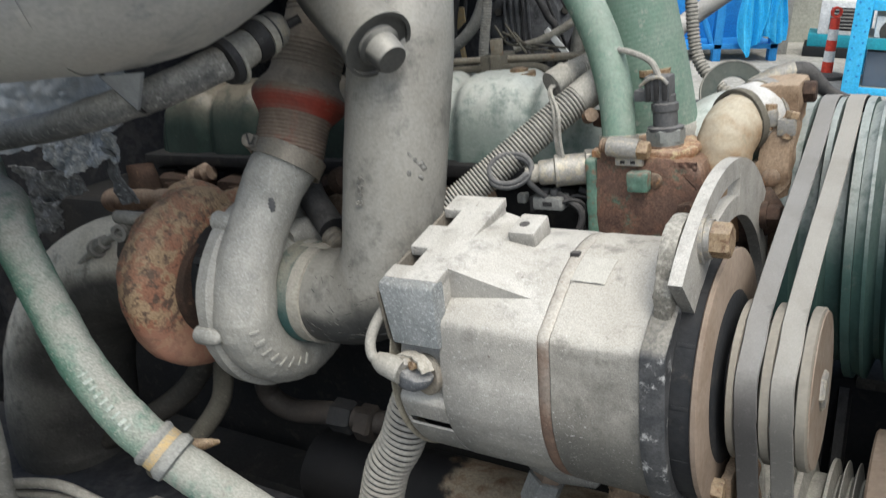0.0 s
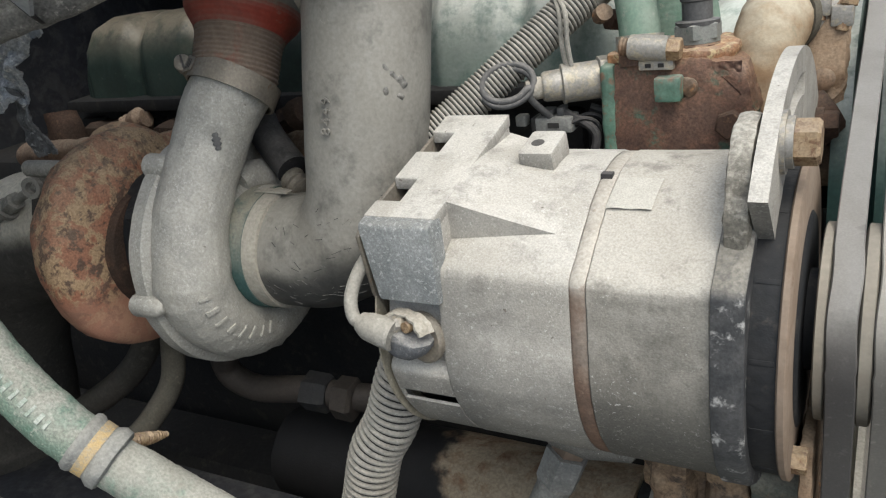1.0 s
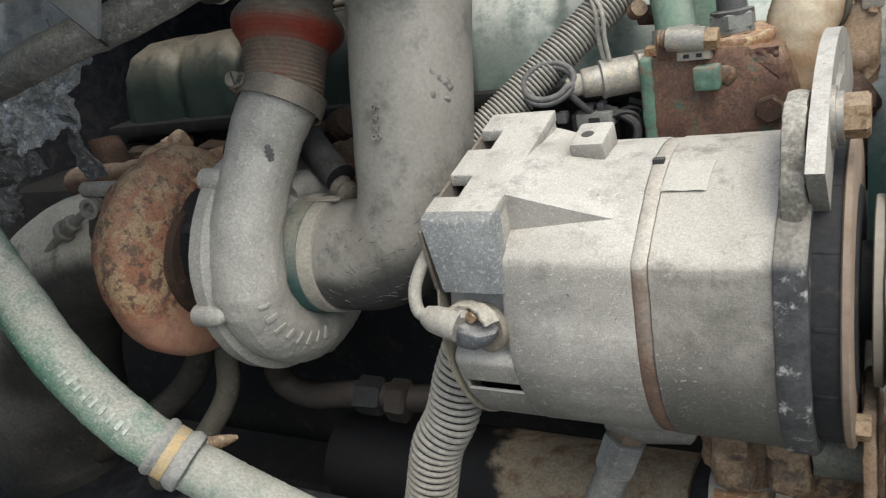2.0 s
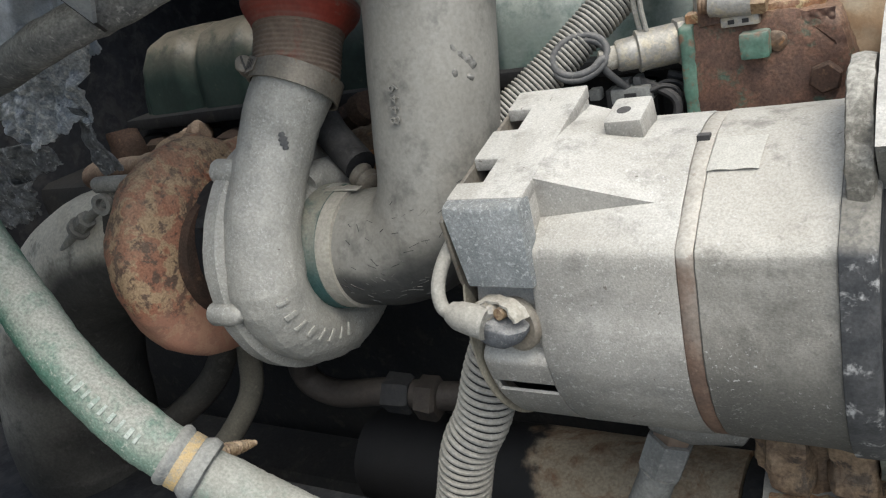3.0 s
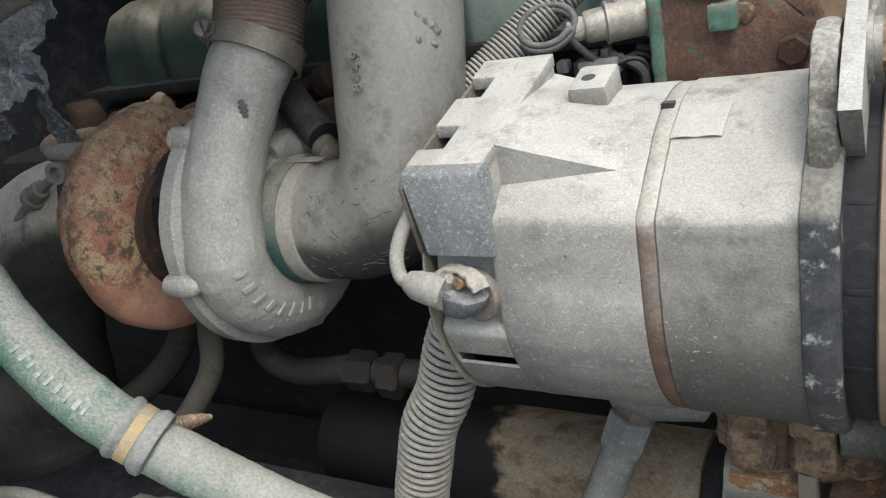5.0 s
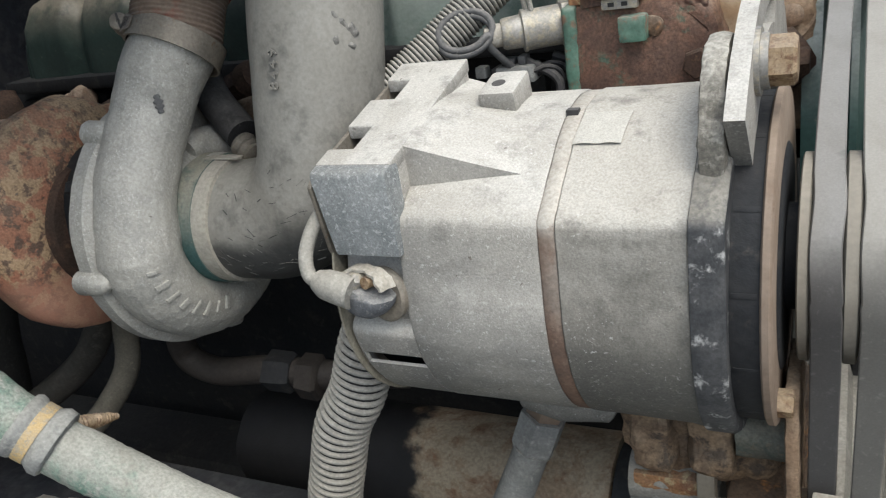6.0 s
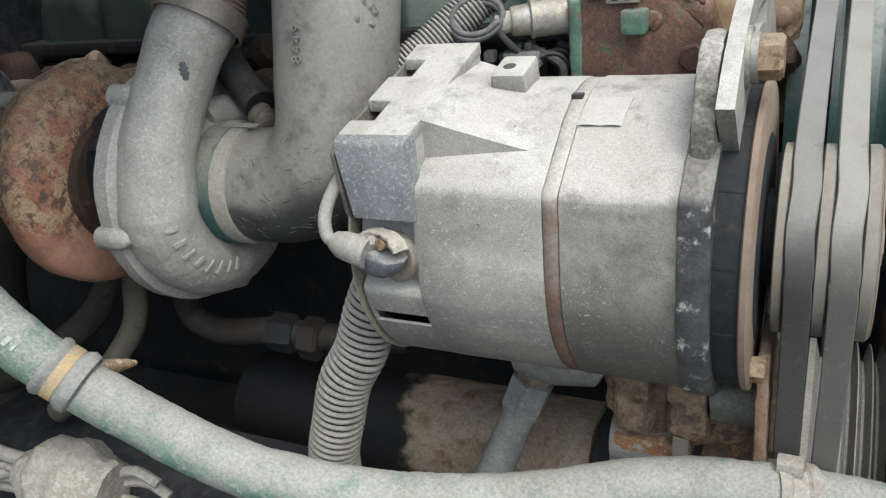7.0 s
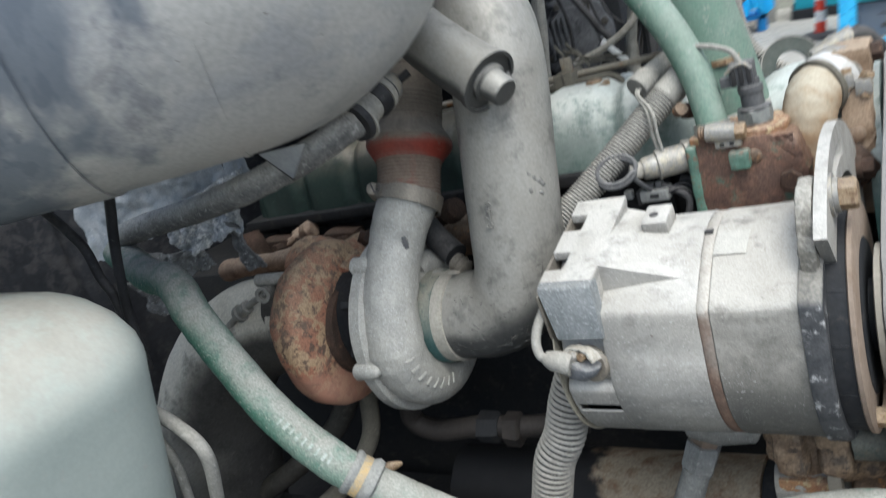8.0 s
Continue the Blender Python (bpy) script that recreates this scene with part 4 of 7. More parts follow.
    bm = bmesh.new()
    loops = []
    for p, r in zip(pts, rad):
        out = Vector((0, p[1] - TY, p[2] - TZ)).normalized()
        loops.append([Vector(p) + (out * math.cos(k) + X * math.sin(k) * (0.52 if math.sin(k) > 0 else 1.06)) * r for k in (2 * math.pi * m / 24 for m in range(24))])
    rings(bm, loops, close=True)
    finish(bm)
    tb = part("turbine_housing", rough(bm, 0.003, 0.03), M_RUST, t, "orange rusty cast iron turbine housing", 60)
    bm = bmesh.new()
    bmesh.ops.create_uvsphere(bm, u_segments=40, v_segments=24, radius=0.036, matrix=pose(-0.492, 0.082, 0.080, 0, 0, 20) @ Matrix.Diagonal((1.12, 1.0, 0.92, 1)))
    part("inlet_dome", rough(rough(bm, 0.004, 0.025), 0.001, 0.006), M_RUST, tb, "rounded rusty inlet casting", 60)
    part("throat", lathe([(-0.055, 0.03), (-0.055, 0.056), (-0.02, 0.06), (0.03, 0.055), (0.03, 0.03)], (TX, TY, TZ), X, 40), M_RUSTD, tb)
    bm = tube([(TX + 0.01, 0.03, 0.070), (TX, 0.07, 0.078), (TX - 0.005, 0.12, 0.070), (TX - 0.005, 0.17, 0.062)], [0.026, 0.027, 0.029, 0.028], 24, 8)
    part("inlet_foot", rough(bm, 0.004, 0.03), M_RUST, tb)
    for k, (x, y, z) in enumerate(((-0.40, 0.10, 0.100), (-0.545, 0.14, 0.088))):
        part("stud", rough(hexnut((x, y, z - 0.012), (-0.6, -0.3, 0.6), 0.012, 0.022, tube([(x - 0.002, y, z - 0.01), (x - 0.020, y - 0.010, z + 0.006)], 0.008, 12, 2)), 0.002, 0.008), M_RUSTD, tb)
    return t


turbocharger()


def hose_clamp(center, axis, r, width=0.014, screw=None, label="dirty steel hose clamp", mat=None, tail=False):
    """A worm-drive clamp: band, housing and screw (screw: the direction of its housing from the middle)."""
    mat = mat or M_CLAMP
    t = thing("hose_clamp", center, label, "hose clamp", "hose clamps")
    c, a = Vector(center), Vector(axis).normalized()
    part("band", ring(c, a, r, width, 0.0018), mat, t)
    s = Vector(screw) if screw else frame_of(a)[1]
    s = (s - a * s.dot(a)).normalized()
    w = a.cross(s)
    q = c + s * (r + 0.0045)
    half = width * 0.42
    cage = slab([(-half, -0.011), (half, -0.011), (half, 0.009), (half * 0.7, 0.012), (-half * 0.7, 0.012), (-half, 0.009)], 2, -0.0025, 0.0015, 0.0008)
    cage = tube([Vector((0, -0.008, 0.0025)), Vector((0, 0.0, 0.0032)), Vector((0, 0.008, 0.0025))], [0.0052, 0.0060, 0.0052], 14, 2, cage)
    bmesh.ops.transform(cage, matrix=Matrix((a, w, s)).transposed().to_4x4(), verts=cage.verts[:])
    bmesh.ops.translate(cage, vec=q - s * 0.002, verts=cage.verts[:])
    part("housing", rough(cage, 0.0005, 0.004), mat, t, smooth=40)
    head = lathe([(-0.024, 0.0), (-0.024, 0.0034), (0.008, 0.0036), (0.009, 0.0068), (0.0135, 0.0066), (0.0145, 0.0050), (0.0145, 0.0016), (0.0128, 0.0014), (0.0128, 0.0)], q + s * 0.001, w, 20)
    sc = part("screw", rough(head, 0.0005, 0.004), M_CLAMP, t, smooth=40)
    slot = block((-0.0055, -0.0008, 0.0), (0.0055, 0.0008, 0.0012), 0)
    bmesh.ops.transform(slot, matrix=Matrix((a * 0.8 + s * 0.6, s * 0.8 - a * 0.6, w)).transposed().to_4x4(), verts=slot.verts)
    bmesh.ops.translate(slot, vec=q + s * 0.001 + w * 0.0138, verts=slot.verts)
    part("slot", slot, M_BLACK, sc, "dark screwdriver slot")
    if tail:
        def on_band(u, v, lift=0.0032):
            k = 0.30 + 0.34 * u
            return c + (s * math.cos(k) + w * math.sin(k)) * (r + lift + 0.002 * (1 - u)) + a * width * (0.86 * v - 0.43) * (1 - 0.35 * u * u)
        tl = part("band_tail", sheet(on_band, 10, 4, 0.001), mat, t, "loose perforated band end")
        for k in range(4):
            part("perforation", sheet(lambda u, v: on_band(0.22 + 0.18 * k + 0.05 * u, 0.2 + 0.6 * v, 0.0040), 2, 4, 0.0003), M_BLACK, tl)
    return t


# ---- red silicone hose to the compressor outlet ----
def silicone_hose():
    t = thing("silicone_hose", (-0.30, 0.056, 0.17), "ribbed red silicone hose coated in brown dust", "hose")
    pts = [(-0.314, 0.050, 0.140), (-0.309, 0.0565, 0.152), (-0.3075, 0.069, 0.176), (-0.307, 0.084, 0.202), (-0.3055, 0.097, 0.225), (-0.303, 0.111, 0.250), (-0.299, 0.130, 0.285), (-0.294, 0.150, 0.32)]

    line = spline(pts, 70)
    cum = [0.0]
    for a, b in zip(line, line[1:]):
        cum.append(cum[-1] + (b - a).length)

    def radius(s):
        r = 0.0338 - 0.03 * max(0.0, s - 0.10) + 0.0120 * math.exp(-(abs(s - 0.073) / 0.0150) ** 2.4)
        rings_ = 0.0011 * max(0.0, math.cos((s - 0.103) * 1400)) ** 2 if 0.099 < s < 0.128 else 0.0013 * max(0.0, math.cos((s - 0.160) * 1250)) ** 3 if 0.155 < s < 0.172 else 0.0
        return r + rings_ + (0.00055 if s < 0.052 else 0.00006) * math.sin(s * 1850)

    def stretch(a, b):
        return [q for q, s in zip(line, cum) if a <= s <= b], [radius(s) for s in cum if a <= s <= b]
    for name, a, b, m, lab in (("lower_sleeve", 0.012, 0.055, M_REDD, "dusty ribbed lower sleeve"), ("bellows", 0.0535, 0.0765, M_RED, "red silicone bulge"), ("upper_sleeve", 0.0755, 0.30, M_REDU, "brown dust-coated upper sleeve")):
        ps, rs = stretch(a, b)
        part(name, tube(ps, [r + (0.0007 if name == "bellows" else 0.0) for r in rs], 40, 1), m, t, lab)
    return t


silicone_hose()
hose_clamp((-0.3085, 0.0560, 0.1510), (0.17, 0.62, 0.77), 0.0342, 0.017, (-0.80, -0.55, 0.25), tail=True)


# ---- intake pipe ----
def intake_pipe():
    t = thing("intake_pipe", (-0.2, 0.06, 0.02), "dusty olive-grey charge air pipe with cast numbers", "pipe")
    line = [(-0.300, 0.057, 0.0115), (-0.270, 0.057, 0.0115), (-0.243, 0.0575, 0.0145), (-0.219, 0.058, 0.029), (-0.2050, 0.063, 0.058), (-0.201, 0.070, 0.100), (-0.197, 0.079, 0.15), (-0.193, 0.091, 0.205), (-0.190, 0.102, 0.255), (-0.197, 0.118, 0.296), (-0.222, 0.145, 0.325), (-0.262, 0.185, 0.340), (-0.32, 0.24, 0.345)]
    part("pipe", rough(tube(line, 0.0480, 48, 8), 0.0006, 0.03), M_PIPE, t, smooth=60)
    part("bead", lathe([(-0.0070, 0.048), (-0.0070, 0.0512), (0.0070, 0.0508), (0.0070, 0.048)], (-0.2915, 0.057, 0.0115), X, 56), M_PIPED, t, "pale bead round the pipe end")
    part("sleeve", lathe([(-0.024, 0.0475), (-0.024, 0.0530), (-0.016, 0.0532), (-0.013, 0.0524), (0.0, 0.0520), (0.0, 0.0475)], (-0.2985, 0.057, 0.0115), X, 56), M_TEALR, t, "worn teal rubber sleeve")
    part("strap_end", rough(slab([(-0.309, 0.050), (-0.304, 0.059), (-0.274, 0.057), (-0.274, 0.049)], 2, 0.0632, 0.0642, 0.0003), 0.0006, 0.01), M_PIPED, t, "loose flat strap end on the pipe end")
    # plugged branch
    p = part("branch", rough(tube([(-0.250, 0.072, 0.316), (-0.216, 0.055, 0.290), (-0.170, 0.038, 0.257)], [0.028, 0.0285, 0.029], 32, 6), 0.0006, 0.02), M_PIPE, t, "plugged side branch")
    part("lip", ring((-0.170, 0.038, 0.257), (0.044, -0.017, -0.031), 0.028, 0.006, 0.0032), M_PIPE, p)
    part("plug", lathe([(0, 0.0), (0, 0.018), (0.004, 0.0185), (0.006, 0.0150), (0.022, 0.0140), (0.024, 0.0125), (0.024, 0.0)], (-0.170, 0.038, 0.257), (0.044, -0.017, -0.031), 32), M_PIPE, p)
    # scars where something rubbed through
    nrm = Vector((0.80, -0.58, 0.1)).normalized()
    side = nrm.cross(Z).normalized()
    up_ = side.cross(nrm)
    q = Vector((-0.1965, 0.080, 0.150)) + nrm * 0.0476
    for k, (ds, du, w, h, tilt) in enumerate(((0.0, 0.002, 0.007, 0.020, 0.6), (-0.007, -0.006, 0.005, 0.009, 0.5), (0.006, -0.010, 0.0045, 0.006, 0.2), (0.003, 0.014, 0.0035, 0.006, 0.5), (-0.004, -0.016, 0.003, 0.005, 0.9))):
        d1 = side * math.cos(tilt) - up_ * math.sin(tilt)
        d2 = side * math.sin(tilt) + up_ * math.cos(tilt)
        ctr = q + side * ds + up_ * du
        bm = sheet(lambda u, v: ctr + d1 * w * (u - 0.5) + d2 * h * (v - 0.5) + nrm * (0.0011 * math.sin(math.pi * u) * math.sin(math.pi * v) ** 0.5 - 0.0009), 10, 18, 0.0006)
        part("scar", rough(bm, 0.0004, 0.003, k), M_SCAR, t, "rubbed grey scar")
    # scratches on the bend
    rnd = random.Random(12)
    bm = bmesh.new()
    bend = spline(line[:6], 12)
    for k in range(34):
        i = rnd.randint(8, len(bend) - 8)
        d = (bend[i + 1] - bend[i]).normalized()
        o = (Vector((0.55, -0.75, 0.3)) + Vector((rnd.uniform(-0.7, 0.7), rnd.uniform(-0.2, 0.2), rnd.uniform(-0.7, 0.7)))).normalized()
        o = (o - d * o.dot(d)).normalized()
        w = d.cross(o)
        a = rnd.uniform(0.2, 1.3)
        m = Matrix((d * math.cos(a) + w * math.sin(a), w * math.cos(a) - d * math.sin(a), o)).transposed().to_4x4()
        m.translation = bend[i] + o * 0.0481
        ln = rnd.uniform(0.0015, 0.0045)
        b2 = block((-ln, -0.00016, -0.0004), (ln, 0.00016, 0.0002), 0)
        bmesh.ops.transform(b2, matrix=m, verts=b2.verts)
        merged(bm, b2)
    part("scratches", bm, M_BLACK, t, "dark short scratches")
    bm = bmesh.new()
    for k in range(46):
        i = rnd.randint(8, len(bend) - 14)
        d = (bend[i + 1] - bend[i]).normalized()
        o = (Vector((0.45, -0.85, -0.25)) + Vector((rnd.uniform(-0.6, 0.6), rnd.uniform(-0.2, 0.2), rnd.uniform(-0.5, 0.5)))).normalized()
        o = (o - d * o.dot(d)).normalized()
        w = d.cross(o)
        a = rnd.uniform(-0.3, 1.1)
        m = Matrix((d * math.cos(a) + w * math.sin(a), w * math.cos(a) - d * math.sin(a), o)).transposed().to_4x4()
        m.translation = bend[i] + o * 0.0481
        ln = rnd.uniform(0.0012, 0.0035)
        b2 = block((-ln, -0.00014, -0.0004), (ln, 0.00014, 0.0002), 0)
        bmesh.ops.transform(b2, matrix=m, verts=b2.verts)
        merged(bm, b2)
    part("bright_scratches", bm, M_SCAR, t, "pale short scratches")
    # cast numbers
    for text, h in (("166168301", 0.206), ("8449", 0.122)):
        cu = bpy.data.curves.new("number", "FONT")
        cu.body, cu.size, cu.extrude, cu.align_x, cu.align_y = text, 0.0115, 0.0005, "CENTER", "CENTER"
        cu.space_character = 1.25
        tmp = bpy.data.objects.new("number", cu)
        me = bpy.data.meshes.new_from_object(tmp)
        bpy.data.objects.remove(tmp)
        bm = bmesh.new()
        bm.from_mesh(me)
        bpy.data.meshes.remove(me)
        s = (h - 0.15)
        ax = Vector((-0.197 + 0.06 * s, 0.079 + 0.23 * s, h))
        out = Vector((-0.05, -0.98, 0.2)).normalized()
        up_ = Vector((0.06, 0.23, 1)).normalized()
        side = up_.cross(out).normalized()
        out = side.cross(up_)
        m = Matrix((up_, -side, out)).transposed().to_4x4()
        m.translation = ax + out * 0.0483
        bmesh.ops.transform(bm, matrix=m, verts=bm.verts)
        part("cast_number", bm, M_PIPE, t)
    return t


intake_pipe()


# ---- exhaust side ----
def exhaust_manifold():
    t = thing("exhaust_manifold", (-0.5, 0.2, 0.05), "flaking rusty cast iron exhaust manifold", "manifold")
    bm = tube([(-0.50, 0.165, 0.055), (-0.40, 0.165, 0.062), (-0.28, 0.17, 0.066), (-0.16, 0.175, 0.066)], 0.025, 20, 10)
    part("log", rough(rough(bm, 0.005, 0.022), 0.0015, 0.006), M_RUSTM, t)
    for x in (-0.66, -0.54, -0.38, -0.26):
        fl = part("flange", rough(block((x - 0.030, 0.185, 0.02), (x + 0.030, 0.228, 0.082), 0.012), 0.006, 0.018, x), M_RUSTD, t)
        part("bolt", hexnut((x + 0.015, 0.185, 0.070), (0, -1, 0.2), 0.0075, 0.016), M_RUSTD, fl)
        part("bolt", hexnut((x - 0.02, 0.185, 0.042), (0, -1, 0.2), 0.010, 0.022), M_RUSTD, fl)
    part("runner", rough(tube([(-0.70, 0.125, 0.066), (-0.65, 0.112, 0.074), (-0.60, 0.106, 0.079), (-0.55, 0.10, 0.083), (-0.51, 0.098, 0.084)], [0.016, 0.014, 0.0125, 0.0135, 0.017], 20, 8), 0.0025, 0.016), M_RUSTS, t, "rusty side runner")
    part("riser", rough(tube([(-0.662, 0.150, 0.060), (-0.668, 0.155, 0.084), (-0.674, 0.160, 0.106)], [0.022, 0.020, 0.018], 18, 6), 0.004, 0.02), M_RUSTD, t)
    st = part("stud", rough(tube([(-0.660, 0.190, 0.062), (-0.630, 0.195, 0.075), (-0.600, 0.200, 0.082)], [0.006, 0.007, 0.008], 14, 6), 0.001, 0.008), M_RUSTS, t, "threaded stud with its nut")
    part("nut", rough(lathe([(0, 0.009), (0.003, 0.0122), (0.006, 0.0095), (0.010, 0.0128), (0.014, 0.010), (0.018, 0.0135), (0.030, 0.015), (0.036, 0.010)], (-0.622, 0.197, 0.078), (0.9, 0.1, 0.25), 22), 0.0025, 0.008), M_RUSTS, st)
    return t


def exhaust_elbow():
    t = thing("exhaust_elbow", (-0.55, 0.03, 0.03), "dusty beige exhaust elbow dropping behind the turbine", "exhaust pipe")
    line = [(-0.462, 0.034, 0.024), (-0.50, 0.035, 0.025), (-0.54, 0.036, 0.023), (-0.60, 0.036, 0.010), (-0.655, 0.030, -0.024), (-0.703, 0.020, -0.085), (-0.722, 0.011, -0.16), (-0.730, 0.005, -0.23), (-0.732, 0.0, -0.30)]
    part("pipe", rough(tube(line, [0.055, 0.056, 0.060, 0.065, 0.071, 0.077, 0.081, 0.080, 0.066], 36, 8), 0.002, 0.05), M_EXH, t, smooth=60)
    part("flange", ring((-0.478, 0.034, 0.0245), X, 0.054, 0.010, 0.010), M_RUSTO, t)
    cl = part("band_clamp", ring((-0.495, 0.035, 0.025), X, 0.0565, 0.022, 0.004), M_EXH, t, "dusty band clamp with a T-bolt")
    part("t_bolt", tube([(-0.488, -0.016, 0.0875), (-0.539, -0.016, 0.0665), (-0.5925, -0.016, 0.0340)], 0.0043, 12, 2), M_COND, cl)
    part("eye", rough(ring((-0.489, -0.018, 0.087), (0.25, -1, 0.15), 0.0052, 0.012, 0.0042, 24), 0.0008, 0.006), M_COND, cl)
    part("yoke", rough(slab([(-0.512, 0.060), (-0.492, 0.100), (-0.478, 0.100), (-0.478, 0.070), (-0.495, 0.030), (-0.512, 0.026)], 1, -0.016, -0.006, 0.002), 0.001, 0.008), M_EXH, cl)
    part("trunnion", rough(tube([(-0.497, -0.013, 0.102), (-0.470, -0.013, 0.1025), (-0.440, -0.010, 0.101)], 0.0072, 14, 2), 0.0008, 0.006), M_COND, cl)
    part("nut", hexnut((-0.526, -0.016, 0.0725), (-0.9, 0, -0.47), 0.0085, 0.016, lathe([(0.016, 0.0), (0.016, 0.0105), (0.022, 0.0105), (0.022, 0.0)], (-0.526, -0.016, 0.0725), (-0.9, 0, -0.47), 20)), M_COND, cl)
    return t


exhaust_manifold()
exhaust_elbow()


def oil_drain():
    t = thing("oil_drain_pipe", (-0.37, 0.03, -0.07), "dusty dark oil drain pipe under the turbocharger", "pipe")
    part("pipe", tube([(-0.385, 0.048, -0.04), (-0.402, 0.056, -0.100), (-0.412, 0.062, -0.126), (-0.404, 0.064, -0.142), (-0.376, 0.066, -0.150), (-0.322, 0.071, -0.145), (-0.27, 0.080, -0.150), (-0.20, 0.11, -0.16)], 0.0132, 16, 8), M_DRAIN, t)
    part("coupling", rough(hexnut((-0.322, 0.071, -0.146), (1, 0.1, -0.05), 0.019, 0.026), 0.002, 0.012), M_DARK, t)
    part("coupling", rough(hexnut((-0.290, 0.075, -0.150), (1, 0.1, -0.1), 0.021, 0.020), 0.003, 0.012), M_DRAIN, t)
    return t


oil_drain()
for pts, r, m, lab in (([(-0.43, 0.054, -0.03), (-0.445, 0.054, -0.046), (-0.487, 0.051, -0.090), (-0.531, 0.042, -0.141), (-0.588, 0.020, -0.180), (-0.662, -0.001, -0.217), (-0.759, -0.022, -0.243), (-0.865, -0.049, -0.275)], 0.0145, M_DTUBE, "dusty dark rubber hose curving under the turbine"), ([(-0.425, 0.038, -0.02), (-0.437, 0.038, -0.052), (-0.449, 0.038, -0.092), (-0.456, 0.030, -0.132), (-0.471, 0.008, -0.162), (-0.492, -0.011, -0.184), (-0.53, -0.03, -0.21)], 0.0115, M_TANH, "tan dusty thin hose hanging below the turbine")):
    solo("rubber_hose", tube(pts, r, 14, 8), m, pts[0], lab, "hose", "rubber hoses")

solo("oil_pipe", tube([(-0.345, 0.105, 0.15), (-0.338, 0.105, 0.125), (-0.325, 0.098, 0.100), (-0.302, 0.088, 0.080), (-0.290, 0.082, 0.072)], 0.0145, 16, 8), M_BLACK, (-0.3, 0.1, 0.12), "black rubber breather hose behind the compressor", "hose")
lf = thing("pipe_fitting", (-0.262, 0.082, 0.072), "small dusty barbed pipe fitting on the hose end", "fitting")
part("barb", lathe([(0, 0.0105), (0.003, 0.0115), (0.006, 0.009), (0.010, 0.0115), (0.013, 0.009), (0.017, 0.0105), (0.020, 0.006)], (-0.291, 0.078, 0.067), (0.7, -0.2, -0.45), 20), M_CLAMP, lf)
lf = thing("sender_fitting", (-0.33, 0.16, 0.085), "rusty sender and nut behind the compressor neck", "fitting")
part("nut", hexnut((-0.338, 0.143, 0.098), (1, -0.3, 0.35), 0.013, 0.018, lathe([(0.018, 0.010), (0.022, 0.0145), (0.026, 0.011), (0.030, 0.0145), (0.034, 0.011), (0.038, 0.013), (0.040, 0.008)], (-0.338, 0.143, 0.098), (1, -0.3, 0.35), 20)), M_RUSTD, lf)
part("stem", tube([(-0.365, 0.15, 0.087), (-0.335, 0.142, 0.098)], 0.008, 14, 2), M_RUSTS, lf)

# ---- silencer drum, support arm and torn heat blanket ----
DRUM_D = Vector((1, 0.838, -0.071)).normalized()
DRUM_P = Vector((-0.506, -0.266, 0.467))


def silencer():
    t = thing("silencer_drum", DRUM_P, "streaked grey steel silencer drum slung over the engine", "silencer")
    prof = [(-0.65, 0.0), (-0.65, 0.187), (-0.638, 0.192)] + [(-0.59 + 0.0825 * k, 0.192) for k in range(11)]
    prof += [(0.235 + 0.234 * math.sin(radians(a)), 0.192 * math.cos(radians(a))) for a in range(6, 91, 6)]
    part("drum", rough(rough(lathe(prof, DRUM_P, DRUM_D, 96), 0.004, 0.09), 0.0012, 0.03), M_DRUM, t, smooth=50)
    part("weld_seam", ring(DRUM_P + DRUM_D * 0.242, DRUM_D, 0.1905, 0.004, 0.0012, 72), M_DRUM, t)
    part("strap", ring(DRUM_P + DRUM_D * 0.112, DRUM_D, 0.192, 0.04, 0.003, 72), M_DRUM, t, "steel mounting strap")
    return t


silencer()


